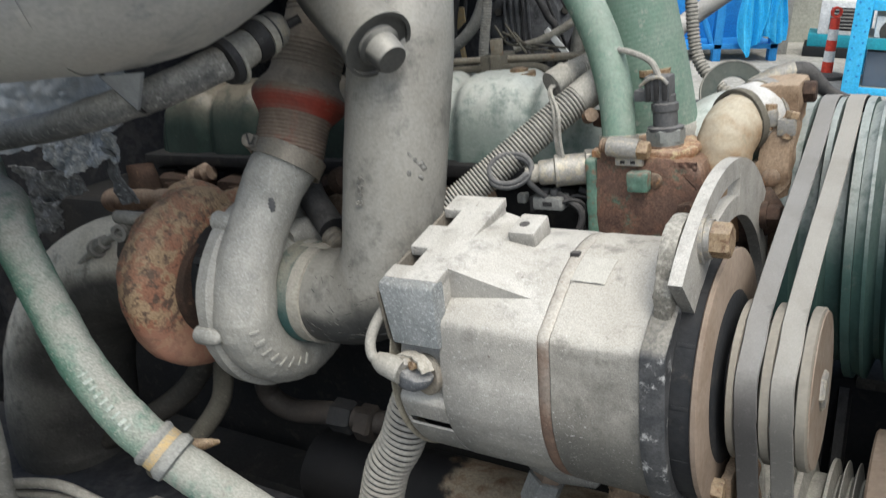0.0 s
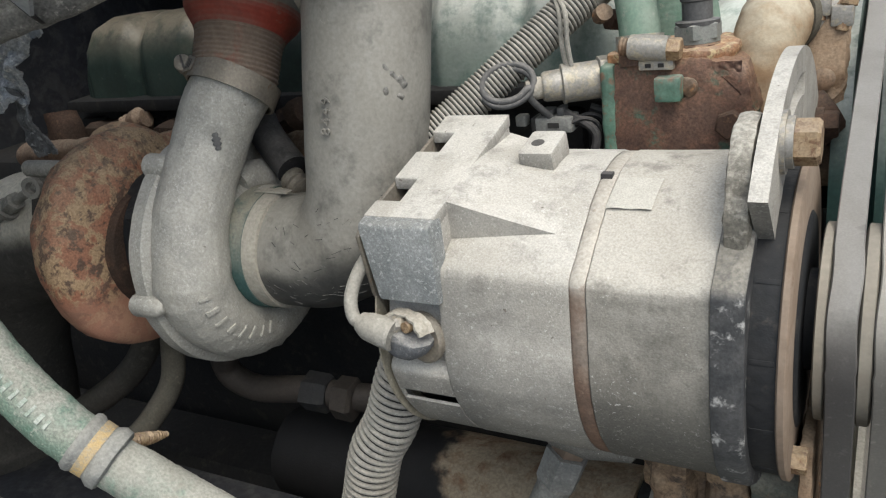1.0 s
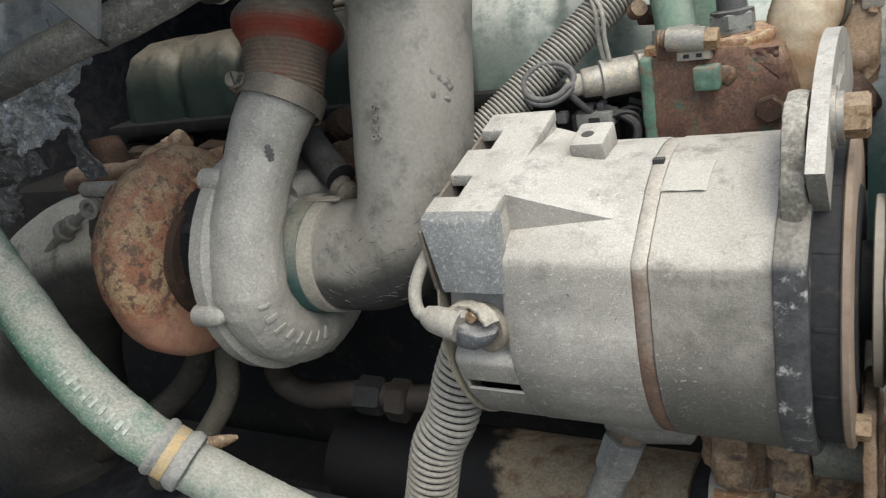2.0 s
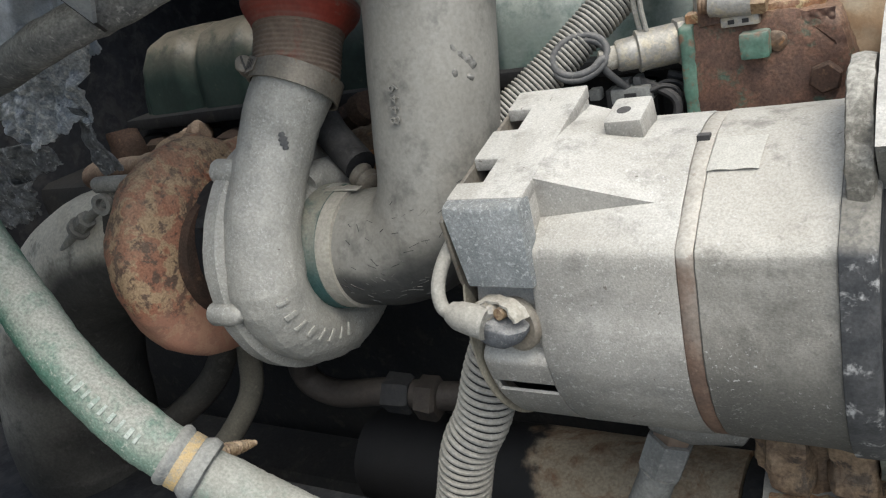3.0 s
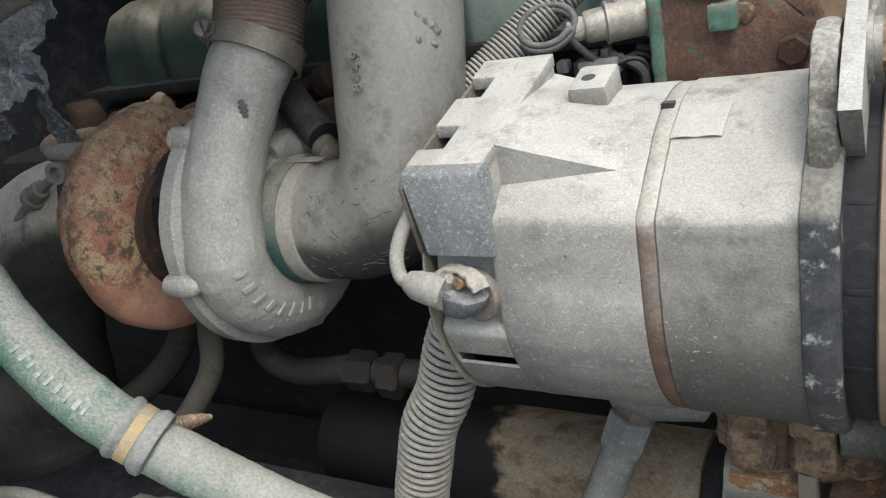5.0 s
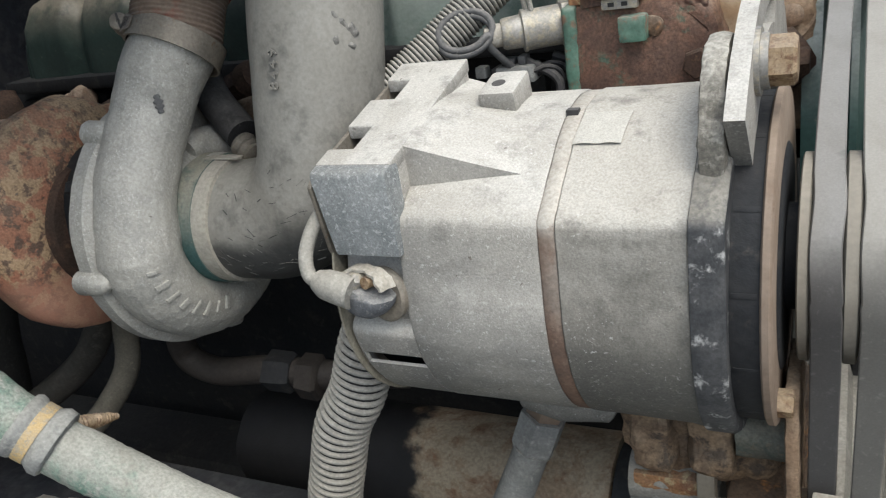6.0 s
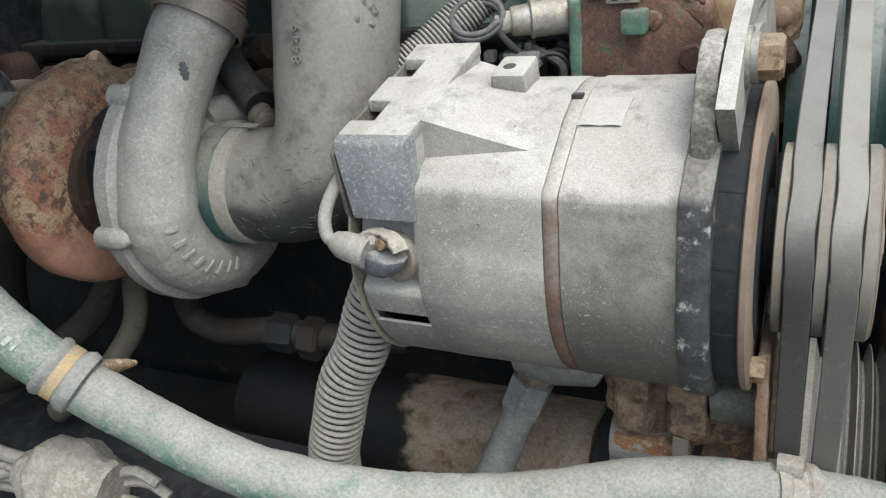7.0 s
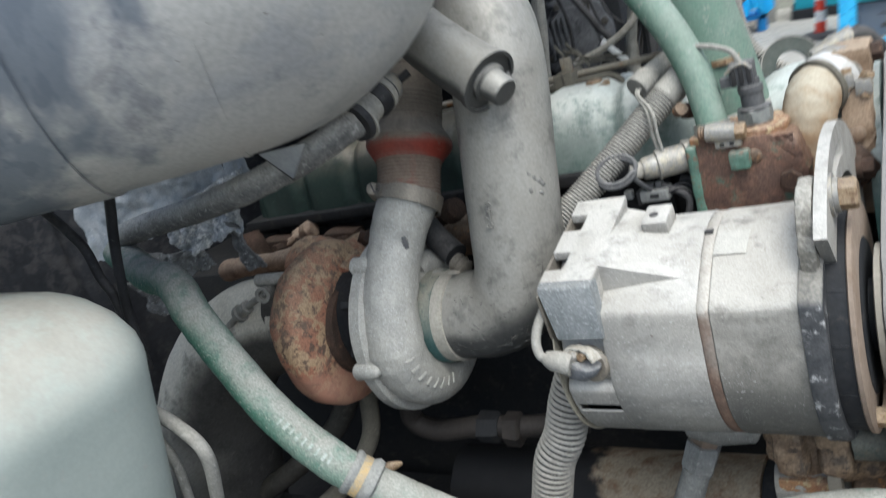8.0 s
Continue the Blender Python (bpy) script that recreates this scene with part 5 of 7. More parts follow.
def support_arm():
    t = thing("support_arm", (-0.4, -0.05, 0.2), "dusty steel support tube with a jointed end", "support arm")
    part("tube", rough(tube([(-0.66, -0.042, 0.185), (-0.605, -0.05, 0.195), (-0.469, -0.07, 0.212), (-0.375, -0.085, 0.228), (-0.326, -0.061, 0.239), (-0.282, -0.02, 0.257)], [0.0145, 0.0145, 0.0142, 0.0140, 0.0142, 0.0150], 22, 6), 0.0014, 0.010), M_ARM, t)
    base, ax = Vector((-0.283, -0.022, 0.2565)), Vector((0.21, 0.92, 0.33)).normalized()
    part("bell", rough(lathe([(-0.004, 0.015), (-0.004, 0.0205), (0.000, 0.0222), (0.003, 0.0215), (0.003, 0.0150)], base, ax, 40), 0.0008, 0.01), M_BLACK, t, "black gaping rubber bell")
    part("washer", lathe([(0.0035, 0.010), (0.0035, 0.0225), (0.0065, 0.0225), (0.0065, 0.010)], base + Vector((0, 0, -0.002)), ax, 40), M_PIPED, t, "pale washer")
    part("sleeve", rough(lathe([(0.006, 0.010), (0.006, 0.0165), (0.026, 0.0150), (0.027, 0.010)], base, ax, 32), 0.0008, 0.01), M_PIPED, t, "pale dusty sleeve")
    part("boot", lathe([(0.026, 0.010), (0.026, 0.0165), (0.031, 0.0185), (0.039, 0.0180), (0.040, 0.010)], base, ax, 32), M_BLACK, t, "black rubber boot")
    part("ring", lathe([(0.040, 0.010), (0.040, 0.0188), (0.047, 0.0182), (0.047, 0.010)], base, ax, 32), M_PIPED, t, "pale ring")
    part("groove", lathe([(0.047, 0.010), (0.047, 0.0165), (0.050, 0.0165), (0.050, 0.010)], base, ax, 32), M_BLACK, t)
    part("cap", rough(lathe([(0.050, 0.010), (0.050, 0.0165), (0.058, 0.0155), (0.064, 0.011), (0.066, 0.0)], base, ax, 32), 0.0006, 0.01), M_STEEL, t, "pale end cap")
    part("grease_nipple", tube([base + ax * 0.062 + Vector((0.008, 0, 0)), base + ax * 0.070 + Vector((0.016, 0, 0.002))], 0.004, 12, 2), M_BLACK, t)
    plate = bmesh.new()
    rings(plate, [[(-0.318, -0.120 + d, 0.262), (-0.259, -0.127 + d, 0.264), (-0.311, -0.098 + d, 0.231)] for d in (0.0, 0.003)])
    part("gusset", finish(plate), M_PLATE, t, "pale triangular gusset plate", 30)
    side_ = bmesh.new()
    rings(side_, [[(-0.332, -0.108 + d, 0.262), (-0.320, -0.119 + d, 0.262), (-0.312, -0.098 + d, 0.231), (-0.330, -0.078 + d, 0.224)] for d in (0.0, 0.003)])
    part("gusset_side", finish(side_), M_BLACK, t, "dark side of the gusset", 30)
    return t


support_arm()


def torn_sheet(corners, seed, fold, jag, nu=72, nv=56, thick=0.0016, tear=()):
    """A crumpled sheet between four corners (top left, top right, bottom right, bottom left) with ragged edges; tear holds (u, depth, width) of rips from the lower edge."""
    tl, tr, br, bl = (Vector(p) for p in corners)

    def at(u, v):
        edge = 1 - sum(d * max(0.0, 1 - abs(u - k) / w) for k, d, w in tear)
        edge += jag * (noise.noise(Vector((u * 5, seed, 0))) + 0.6 * noise.noise(Vector((u * 15, seed, 2))) + 0.35 * noise.noise(Vector((u * 41, seed, 4))))
        v = v * max(0.05, edge)
        u = 0.5 + (u - 0.5) * (1 + jag * 0.5 * noise.noise(Vector((v * 8, seed + 7, 1))))
        p = tl.lerp(tr, u).lerp(bl.lerp(br, u), v)
        q = p * 16 + Vector((seed, 0, 0))
        soft = noise.noise(q) + 0.55 * noise.noise(q * 2.3)
        sharp = 0.40 * abs(noise.noise(q * 3.1 + Vector((3, 1, 0)))) + 0.22 * abs(noise.noise(q * 7)) + 0.10 * abs(noise.noise(q * 17))
        return p + Vector((0.3 * soft * fold, (soft - 1.6 * sharp) * fold, 0.3 * fold * noise.noise(q * 1.9)))
    return sheet(at, nu, nv, thick)


def heat_blanket():
    t = thing("heat_blanket", (-0.6, 0.05, 0.2), "torn crumpled blue-grey heat blanket hanging off the arm", "heat blanket")
    part("upper_panel", torn_sheet(((-0.86, 0.03, 0.33), (-0.548, 0.050, 0.300), (-0.566, 0.060, 0.185), (-0.86, 0.05, 0.13)), 1.0, 0.010, 0.03), M_FOILP, t, "smooth blue-grey panel behind the arm", 60)
    part("strip", torn_sheet(((-0.540, 0.045, 0.300), (-0.500, 0.045, 0.290), (-0.512, 0.050, 0.205), (-0.556, 0.055, 0.195)), 5.0, 0.005, 0.03, 30, 40), M_FOILP, t, "narrow strip beside the tear", 60)
    part("main_piece", torn_sheet(((-0.690, 0.030, 0.180), (-0.506, 0.045, 0.226), (-0.556, 0.050, 0.146), (-0.665, 0.045, 0.120)), 2.0, 0.016, 0.10, 110, 80, tear=((0.86, 0.22, 0.10), (0.30, 0.10, 0.06))), M_FOIL, t, "crumpled pale main piece", 60)
    part("flap", torn_sheet(((-0.588, 0.048, 0.166), (-0.562, 0.045, 0.158), (-0.540, 0.052, 0.098), (-0.580, 0.060, 0.090)), 3.0, 0.009, 0.10, 40, 60), M_FOILD, t, "dark hanging flap", 60)
    part("lower_piece", torn_sheet(((-0.735, 0.030, 0.140), (-0.628, 0.040, 0.128), (-0.618, 0.045, 0.108), (-0.720, 0.040, 0.086)), 4.0, 0.013, 0.14, 80, 50), M_FOILD, t, "dark shredded lower piece", 60)
    part("shred", torn_sheet(((-0.79, 0.03, 0.10), (-0.67, 0.04, 0.095), (-0.69, 0.05, 0.055), (-0.78, 0.05, 0.04)), 6.0, 0.013, 0.15, 70, 50), M_FOILD, t, "dark scrap of lagging", 60)
    return t


heat_blanket()
# added panel that closes off the space behind and keeps it dark
bh = thing("bulkhead", (-1.2, 0.1, -0.5), "blue-black panel added to keep the space behind the engine dark", "bulkhead")
part("panel", block((-1.5, -0.12, -0.5), (-1.02, 0.95, 1.0), 0.02), M_HAZE, bh)
part("rib", block((-1.022, 0.1, -0.45), (-1.0, 0.16, 0.6), 0.006), M_HAZE, bh)


# ---- long flexible hose across the front ----
HOSE = [(-0.703, -0.024, 0.161), (-0.629, -0.062, 0.160), (-0.559, -0.099, 0.155), (-0.494, -0.122, 0.151), (-0.449, -0.148, 0.126), (-0.412, -0.158, 0.077), (-0.366, -0.168, 0.026), (-0.315, -0.166, -0.026), (-0.258, -0.146, -0.080), (-0.184, -0.134, -0.116), (-0.094, -0.118, -0.129), (-0.008, -0.088, -0.133), (0.067, -0.049, -0.134), (0.140, -0.021, -0.146), (0.211, 0.003, -0.167), (0.281, 0.027, -0.192)]


def flexible_hose():
    t = thing("coolant_hose", (-0.3, -0.19, 0), "long green fabric-covered coolant hose caked in pale dust", "hose")
    whole = spline(HOSE, 26)
    cut = min(range(len(whole)), key=lambda i: (whole[i] - Vector((-0.299, -0.161, -0.041))).length)
    for name, pts, m in (("upper_length", whole[:cut + 2], M_FLEX), ("lower_length", whole[cut:], M_FLEXD)):
        bm = tube(pts, 0.0182, 28, 1)
        bm.normal_update()
        for v in bm.verts:
            v.co += v.normal * (0.0006 * noise.noise(v.co * 260) + 0.0008 * noise.noise(v.co * 60))
        part(name, bm, m, t, "green woven cover showing" if m is M_FLEX else "cover buried in pale dust", smooth=60)
    path = spline(HOSE, 40)
    # worn white print, unreadable, on the side towards the light
    cum = [0.0]
    for a, b in zip(path, path[1:]):
        cum.append(cum[-1] + (b - a).length)
    i0 = min(range(len(path)), key=lambda i: (path[i] - Vector((-0.374, -0.167, 0.036))).length)
    s0 = cum[i0]
    view = Vector((0.72, -0.50, 0.50)).normalized()
    for k in range(9):
        s = s0 + 0.019 + 0.0072 * k
        i = min(range(len(path) - 1), key=lambda i: abs(cum[i] - s))
        d = (path[i + 1] - path[i]).normalized()
        o = (view - d * view.dot(d)).normalized()
        w = d.cross(o)
        tall, thin = 0.0044 - 0.0005 * (k % 3), 0.0012 + 0.0004 * (k % 2)
        b = block((-thin, -tall, -0.0006), (thin, tall, 0.0007), 0.0003)
        m = Matrix((d, w, o)).transposed().to_4x4()
        m.translation = path[i] + o * 0.0180 + w * 0.0035
        for v in b.verts:
            v.co.z -= v.co.y ** 2 / 0.034
        bmesh.ops.transform(b, matrix=m, verts=b.verts)
        part("print_bar", b, M_WHITE, t)
    return t


flexible_hose()


def tape_clamp():
    t = thing("band_clamp", (-0.299, -0.161, -0.041), "grey rubber-lined hose clamp with a faded yellow stripe", "hose clamp", "hose clamps")
    c, a = Vector((-0.299, -0.161, -0.041)), Vector((0.68, 0.24, -0.69)).normalized()
    part("lining", rough(lathe([(-0.0135, 0.0160), (-0.0135, 0.0200), (-0.011, 0.0212), (-0.008, 0.0205), (-0.006, 0.0192), (0.003, 0.0192), (0.005, 0.0205), (0.008, 0.0222), (0.013, 0.0218), (0.0145, 0.0195), (0.0145, 0.0160)], c, a, 44), 0.0008, 0.007), M_GREYRUB, t)
    part("stripe", rough(ring(c - a * 0.0015, a, 0.0192, 0.0075, 0.0006, 44), 0.0003, 0.004), M_YELLOW, t, "faded yellow stripe")
    tip = Vector((-0.2985, -0.108, -0.0655))
    way = (tip - c).normalized()
    part("screw", rough(tube([c + way * 0.012, c + way * 0.034, c + way * 0.050, tip + way * 0.002], lambda f, s: 0.0058 - 0.0042 * f * f + 0.0004 * math.sin(s * 2400), 14, 14), 0.0006, 0.004), M_BRASS, t, "tan rusty clamp screw")
    return t


tape_clamp()
wc = thing("band_clamp", (0.140, -0.021, -0.146), "pale dusty double band clamp on the coolant hose", "hose clamp", "hose clamps")
ca, cd = Vector((0.140, -0.021, -0.146)), Vector((0.90, 0.32, -0.22)).normalized()
part("band", lathe([(-0.013, 0.0165), (-0.013, 0.0202), (-0.007, 0.0212), (-0.005, 0.0195), (0.004, 0.0195), (0.006, 0.0215), (0.013, 0.0210), (0.013, 0.0165)], ca, cd, 36), M_TAPE, wc)
part("ear", rough(block((0.131, -0.027, -0.128), (0.147, -0.015, -0.119), 0.002), 0.001, 0.005), M_TAPE, wc)

# ---- wiring ----
LOWER_RUN = [(-0.112, 0.012, 0.010), (-0.136, 0.001, -0.022), (-0.153, -0.006, -0.055), (-0.166, -0.012, -0.091), (-0.182, -0.018, -0.119), (-0.193, -0.022, -0.155), (-0.204, -0.023, -0.192), (-0.208, -0.018, -0.235), (-0.208, -0.014, -0.29)]
lc = thing("lower_conduit", (-0.17, -0.02, -0.1), "grey corrugated conduit dropping from the alternator", "conduit", "corrugated conduits")
part("sleeve", ribbed(LOWER_RUN, 0.0213, 0.0060, 0.0048, 28), M_COND, lc, smooth=70)
# dark core seen in the grooves: the shade between ribs is painted
part("core", tube(LOWER_RUN, 0.0188, 24, 10), M_DARK, lc, "black core painting the shade between the ribs")
part("end_cuff", ring((-0.122, 0.008, -0.004), (-0.6, -0.3, -0.75), 0.0215, 0.012, 0.002, 32), M_GREYBLK, lc, "dark end cuff")
uc = thing("upper_conduit", (-0.1, 0.148, 0.146), "grey corrugated wiring conduit climbing past the valve cover", "conduit", "corrugated conduits")
part("sleeve", ribbed([(-0.175, 0.085, 0.085), (-0.140, 0.115, 0.112), (-0.100, 0.148, 0.146), (-0.070, 0.175, 0.172), (-0.050, 0.195, 0.188)], 0.0152, 0.0034, 0.0022, 24), M_COND, uc, smooth=70)
# black core again, shade of the grooves put into its colour
part("core", tube([(-0.175, 0.085, 0.085), (-0.140, 0.115, 0.112), (-0.100, 0.148, 0.146), (-0.070, 0.175, 0.172), (-0.050, 0.195, 0.188)], 0.0137, 24, 10), M_DARK, uc, "black core painting the shade between the ribs")
part("end_cuff", lathe([(-0.016, 0.013), (-0.016, 0.0152), (0.014, 0.0158), (0.014, 0.012)], (-0.050, 0.195, 0.188), (0.65, 0.65, 0.5), 28), M_COND, uc, "plain grey end cuff")
sc = thing("split_conduit", (-0.06, 0.22, 0.2), "short grey conduit with a dark open end", "conduit", "corrugated conduits")
SPLIT = [(-0.0788, 0.203, 0.1995), (-0.0770, 0.224, 0.2010), (-0.0700, 0.243, 0.2045), (-0.058, 0.262, 0.2110)]
SPLIT_D = Vector((0.46, 0.82, 0.34)).normalized()
part("sleeve", ribbed(SPLIT, 0.0112, 0.0040, 0.0016, 20), M_COND, sc, smooth=70)
part("cuff", lathe([(0.0, 0.0102), (0.0, 0.0122), (0.001, 0.0130), (0.019, 0.0128), (0.020, 0.0102), (0.002, 0.0102)], (-0.0870, 0.189, 0.1937), SPLIT_D, 32), M_COND, sc, "smooth split cuff")
part("bore", lathe([(0.005, 0.0), (0.005, 0.0104), (0.007, 0.0104)], (-0.0870, 0.189, 0.1937), SPLIT_D, 28), M_BLACK, sc, "dark bore")
for dx, dy in ((0.0, 0.0), (0.006, -0.004)):
    solo("wire", tube([(-0.084 + dx, 0.197 + dy, 0.195), (-0.086 + 0.5 * dx, 0.182 + dy, 0.190), (-0.0694 + dx, 0.152 + dy, 0.176), (-0.068 + dx, 0.149 + dy, 0.152), (-0.0656 + dx, 0.150 + dy, 0.130)], 0.0018, 8, 8), M_COND, (-0.1, 0.2, 0.15), "thin grey wire hanging from the open conduit", "wire", "wires")
loop = [(-0.1035 + 0.0175 * math.cos(a), 0.124 + 0.008 * math.cos(a) + 0.006 * math.sin(a), 0.1245 + 0.0135 * math.sin(a) + 0.0003 * k) for k, a in enumerate(radians(30 * i) for i in range(24))]
solo("wire_loop", tube([(-0.088, 0.136, 0.124), (-0.086, 0.132, 0.124)] + loop + [(-0.088, 0.130, 0.115), (-0.075, 0.150, 0.09)], 0.0027, 10, 5), M_GREYBLK, (-0.1, 0.138, 0.12), "black sleeved sensor wire coiled in a loop", "wire", "wires")
for k, pts in enumerate(([(-0.055, 0.165, 0.10), (-0.03, 0.17, 0.088), (-0.01, 0.165, 0.07), (-0.02, 0.15, 0.05)], [(-0.07, 0.15, 0.10), (-0.045, 0.145, 0.085), (-0.05, 0.14, 0.06)], [(-0.04, 0.18, 0.11), (-0.02, 0.175, 0.10), (0.0, 0.165, 0.085)])):
    solo("wire", tube(pts, 0.0035, 8, 6), M_BLACK, pts[0], "black wire among the sensor leads", "wire", "wires")
pl = thing("wire_connector", (-0.065, 0.145, 0.09), "grey plastic wiring connector behind the alternator", "connector")
turn = Matrix.Rotation(radians(-18), 4, "Y")
bd = part("body", block((-0.092, 0.140, 0.0860), (-0.062, 0.160, 0.0985), 0.0025), M_GREYRUB, pl)
part("slot", block((-0.081, 0.1392, 0.0905), (-0.072, 0.1402, 0.0945), 0.0), M_BLACK, bd)
part("latch", block((-0.088, 0.144, 0.0985), (-0.078, 0.156, 0.1035), 0.0015), M_GREYBLK, pl)
part("latch", block((-0.075, 0.144, 0.0985), (-0.069, 0.156, 0.1050), 0.0015), M_GREYBLK, pl)
part("collar", block((-0.096, 0.142, 0.0830), (-0.091, 0.158, 0.0975), 0.0015), M_BLACK, pl)
part("tab", block((-0.110, 0.144, 0.0900), (-0.101, 0.154, 0.0990), 0.002), M_GREYRUB, pl)
for k, (dy, dz) in enumerate(((0.0, 0.004), (0.006, 0.0), (0.012, 0.004))):
    part("lead", tube([(-0.063, 0.143 + dy, 0.090 + dz), (-0.052, 0.146 + dy, 0.092 + dz), (-0.044, 0.150 + dy, 0.084 + dz), (-0.046, 0.150 + dy, 0.062)], 0.0018, 8, 5), M_BLACK, pl)

# ---- coolant outlet, sensors and green hoses ----
def coolant_outlet():
    t = thing("coolant_outlet", (0.02, 0.17, 0.04), "rust-red coolant outlet housing with chipped green paint", "coolant housing")
    bm = slab([(-0.036, 0.124), (-0.030, 0.138), (0.000, 0.141), (0.040, 0.138), (0.062, 0.132), (0.070, 0.100), (0.066, 0.040), (-0.022, 0.040), (-0.034, 0.090)], 1, 0.142, 0.205, 0.007)
    bmesh.ops.subdivide_edges(bm, edges=[e for e in bm.edges if e.calc_length() > 0.012], cuts=8, use_grid_fill=True)
    bmesh.ops.triangulate(bm, faces=[fa for fa in bm.faces if len(fa.verts) > 4])
    part("housing", rough(rough(bm, 0.004, 0.02), 0.0015, 0.004), M_RUSTG, t)
    part("pad", cast(block((0.004, 0.129, 0.111), (0.022, 0.146, 0.128), 0.0022), 0.0007, 0.006, step=0.004), M_GREENP, t, "square green-painted pad")
    part("corner", cast(block((-0.038, 0.1395, 0.050), (-0.0275, 0.178, 0.137), 0.004, segs=3), 0.0010, 0.012), M_GREENP, t, "chipped green flange edge")
    part("neck", rough(rough(tube([(0.060, 0.190, 0.055), (0.064, 0.194, 0.095), (0.067, 0.200, 0.128), (0.070, 0.210, 0.143), (0.0745, 0.226, 0.1500), (0.083, 0.246, 0.152)], [0.0235, 0.0240, 0.0250, 0.0255, 0.0262, 0.0265], 36, 12), 0.0012, 0.012), 0.0006, 0.003), M_ELBOW, t, "rusty cream elbow neck")
    part("top_flange", cast(slab([(-0.034, 0.146), (-0.034, 0.205), (0.050, 0.205), (0.055, 0.165), (0.040, 0.144)], 2, 0.135, 0.1430, 0.003), 0.0018, 0.009, step=0.004), M_RUSTO, t, "flaking orange-rusty top flange")
    part("rust_scab", rough(sheet(lambda u, v: (0.030 + 0.030 * u, 0.1432, 0.09 + 0.045 * v), 40, 50, 0.003), 0.0012, 0.0035, 7), M_RUSTG, t, "crusted rust flakes")
    part("bolt", rough(hexnut((0.053, 0.1435, 0.092), (0, -1, 0), 0.0105, 0.008, spin=0.3), 0.0006, 0.006), M_RUSTD, t, "oily dark hex bolt")
    part("boss", rough(lathe([(0, 0.02), (0.008, 0.019), (0.008, 0.0)], (-0.012, 0.165, 0.138), (0, -0.1, 1), 28), 0.001, 0.008), M_RUSTG, t)
    part("bolt", hexnut((-0.040, 0.205, 0.158), (-0.5, -0.8, 0.2), 0.009, 0.012), M_RUSTD, t)
    part("bolt", rough(lathe([(0, 0.0075), (0.003, 0.0070), (0.004, 0.0055), (0.004, 0.0)], (0.0245, 0.1425, 0.119), (0, -1, 0), 20), 0.001, 0.004), M_RUSTM, t)
    return t


coolant_outlet()
ps = thing("pressure_switch", (-0.06, 0.16, 0.125), "dusty grey cylindrical switch screwed into the coolant housing", "sensor")
sa = Vector((-1, -0.50, -0.01)).normalized()
sb = Vector((-0.034, 0.163, 0.123))
part("body", lathe([(0.010, 0.0), (0.010, 0.0125), (0.012, 0.0142), (0.036, 0.0142), (0.037, 0.0150), (0.039, 0.0150), (0.040, 0.0118), (0.052, 0.0112), (0.054, 0.0100), (0.055, 0.0)], sb, sa, 32), M_STEEL, ps)
part("nut", hexnut(sb + sa * 0.003, sa, 0.0178, 0.009), M_STEEL, ps)
part("thread", lathe([(-0.006, 0.0), (-0.006, 0.011), (0.004, 0.011), (0.004, 0.0)], sb, sa, 20), M_GREENP, ps)
part("cap", rough(lathe([(0.054, 0.0), (0.054, 0.0085), (0.060, 0.0085), (0.066, 0.0065), (0.068, 0.0)], sb, sa, 14), 0.0008, 0.006), M_TAPE, ps, "pale plug end")

ts = thing("temperature_sensor", (0.019, 0.170, 0.15), "black and green temperature sensor standing on the housing", "sensor")
tb_ = Vector((0.0265, 0.170, 0.138))
ta = Vector((-0.03, 0.05, 1)).normalized()
part("nut", hexnut(tb_ + ta * 0.009, ta, 0.0168, 0.011, lathe([(0.006, 0.015), (0.009, 0.015)], tb_, ta, 24)), M_SENSOR, ts)
part("thread", lathe([(-0.008 + 0.0014 * k, 0.0158 if k % 2 else 0.0145) for k in range(11)], tb_, ta, 28), M_RUSTG, ts)
part("body", lathe([(0.018, 0.015), (0.021, 0.0155), (0.022, 0.0105), (0.034, 0.0105), (0.035, 0.0115), (0.041, 0.0115), (0.042, 0.0095), (0.048, 0.0095), (0.048, 0.0)], tb_, ta, 28), M_GREYBLK, ts)
q = tb_ + ta * 0.055 - Vector((0.004, 0, 0))
pg = part("plug", block(q - Vector((0.011, 0.009, 0.012)), q + Vector((0.011, 0.009, 0.010)), 0.002), M_GREYBLK, ts)
part("side_lug", block(q + Vector((-0.021, -0.006, -0.012)), q + Vector((-0.010, 0.006, -0.002)), 0.0015), M_GREYBLK, pg)
part("clip", tube([q + Vector((-0.014, -0.010, 0.002)), q + Vector((-0.006, -0.0115, 0.008)), q + Vector((0.004, -0.0115, 0.010)), q + Vector((0.010, -0.010, 0.004))], 0.0016, 8, 4), M_STEEL, pg, "steel wire clip")
for k in (-1, 0, 1):
    part("rib", block(q + Vector((k * 0.007 - 0.002, -0.011, -0.010)), q + Vector((k * 0.007 + 0.002, -0.008, 0.008)), 0.0006), M_BLACK, pg)
solo("sensor_wire", tube([q + Vector((0, 0, 0.008)), q + Vector((-0.01, 0.004, 0.022)), q + Vector((-0.04, 0.015, 0.030)), q + Vector((-0.075, 0.04, 0.022))], 0.0028, 8, 8), M_COND, q, "thin grey wire arching from the sensor plug", "wire", "wires")

gh = thing("green_hose", (-0.012, 0.158, 0.14), "curved green rubber coolant hose", "hose", "green hoses")
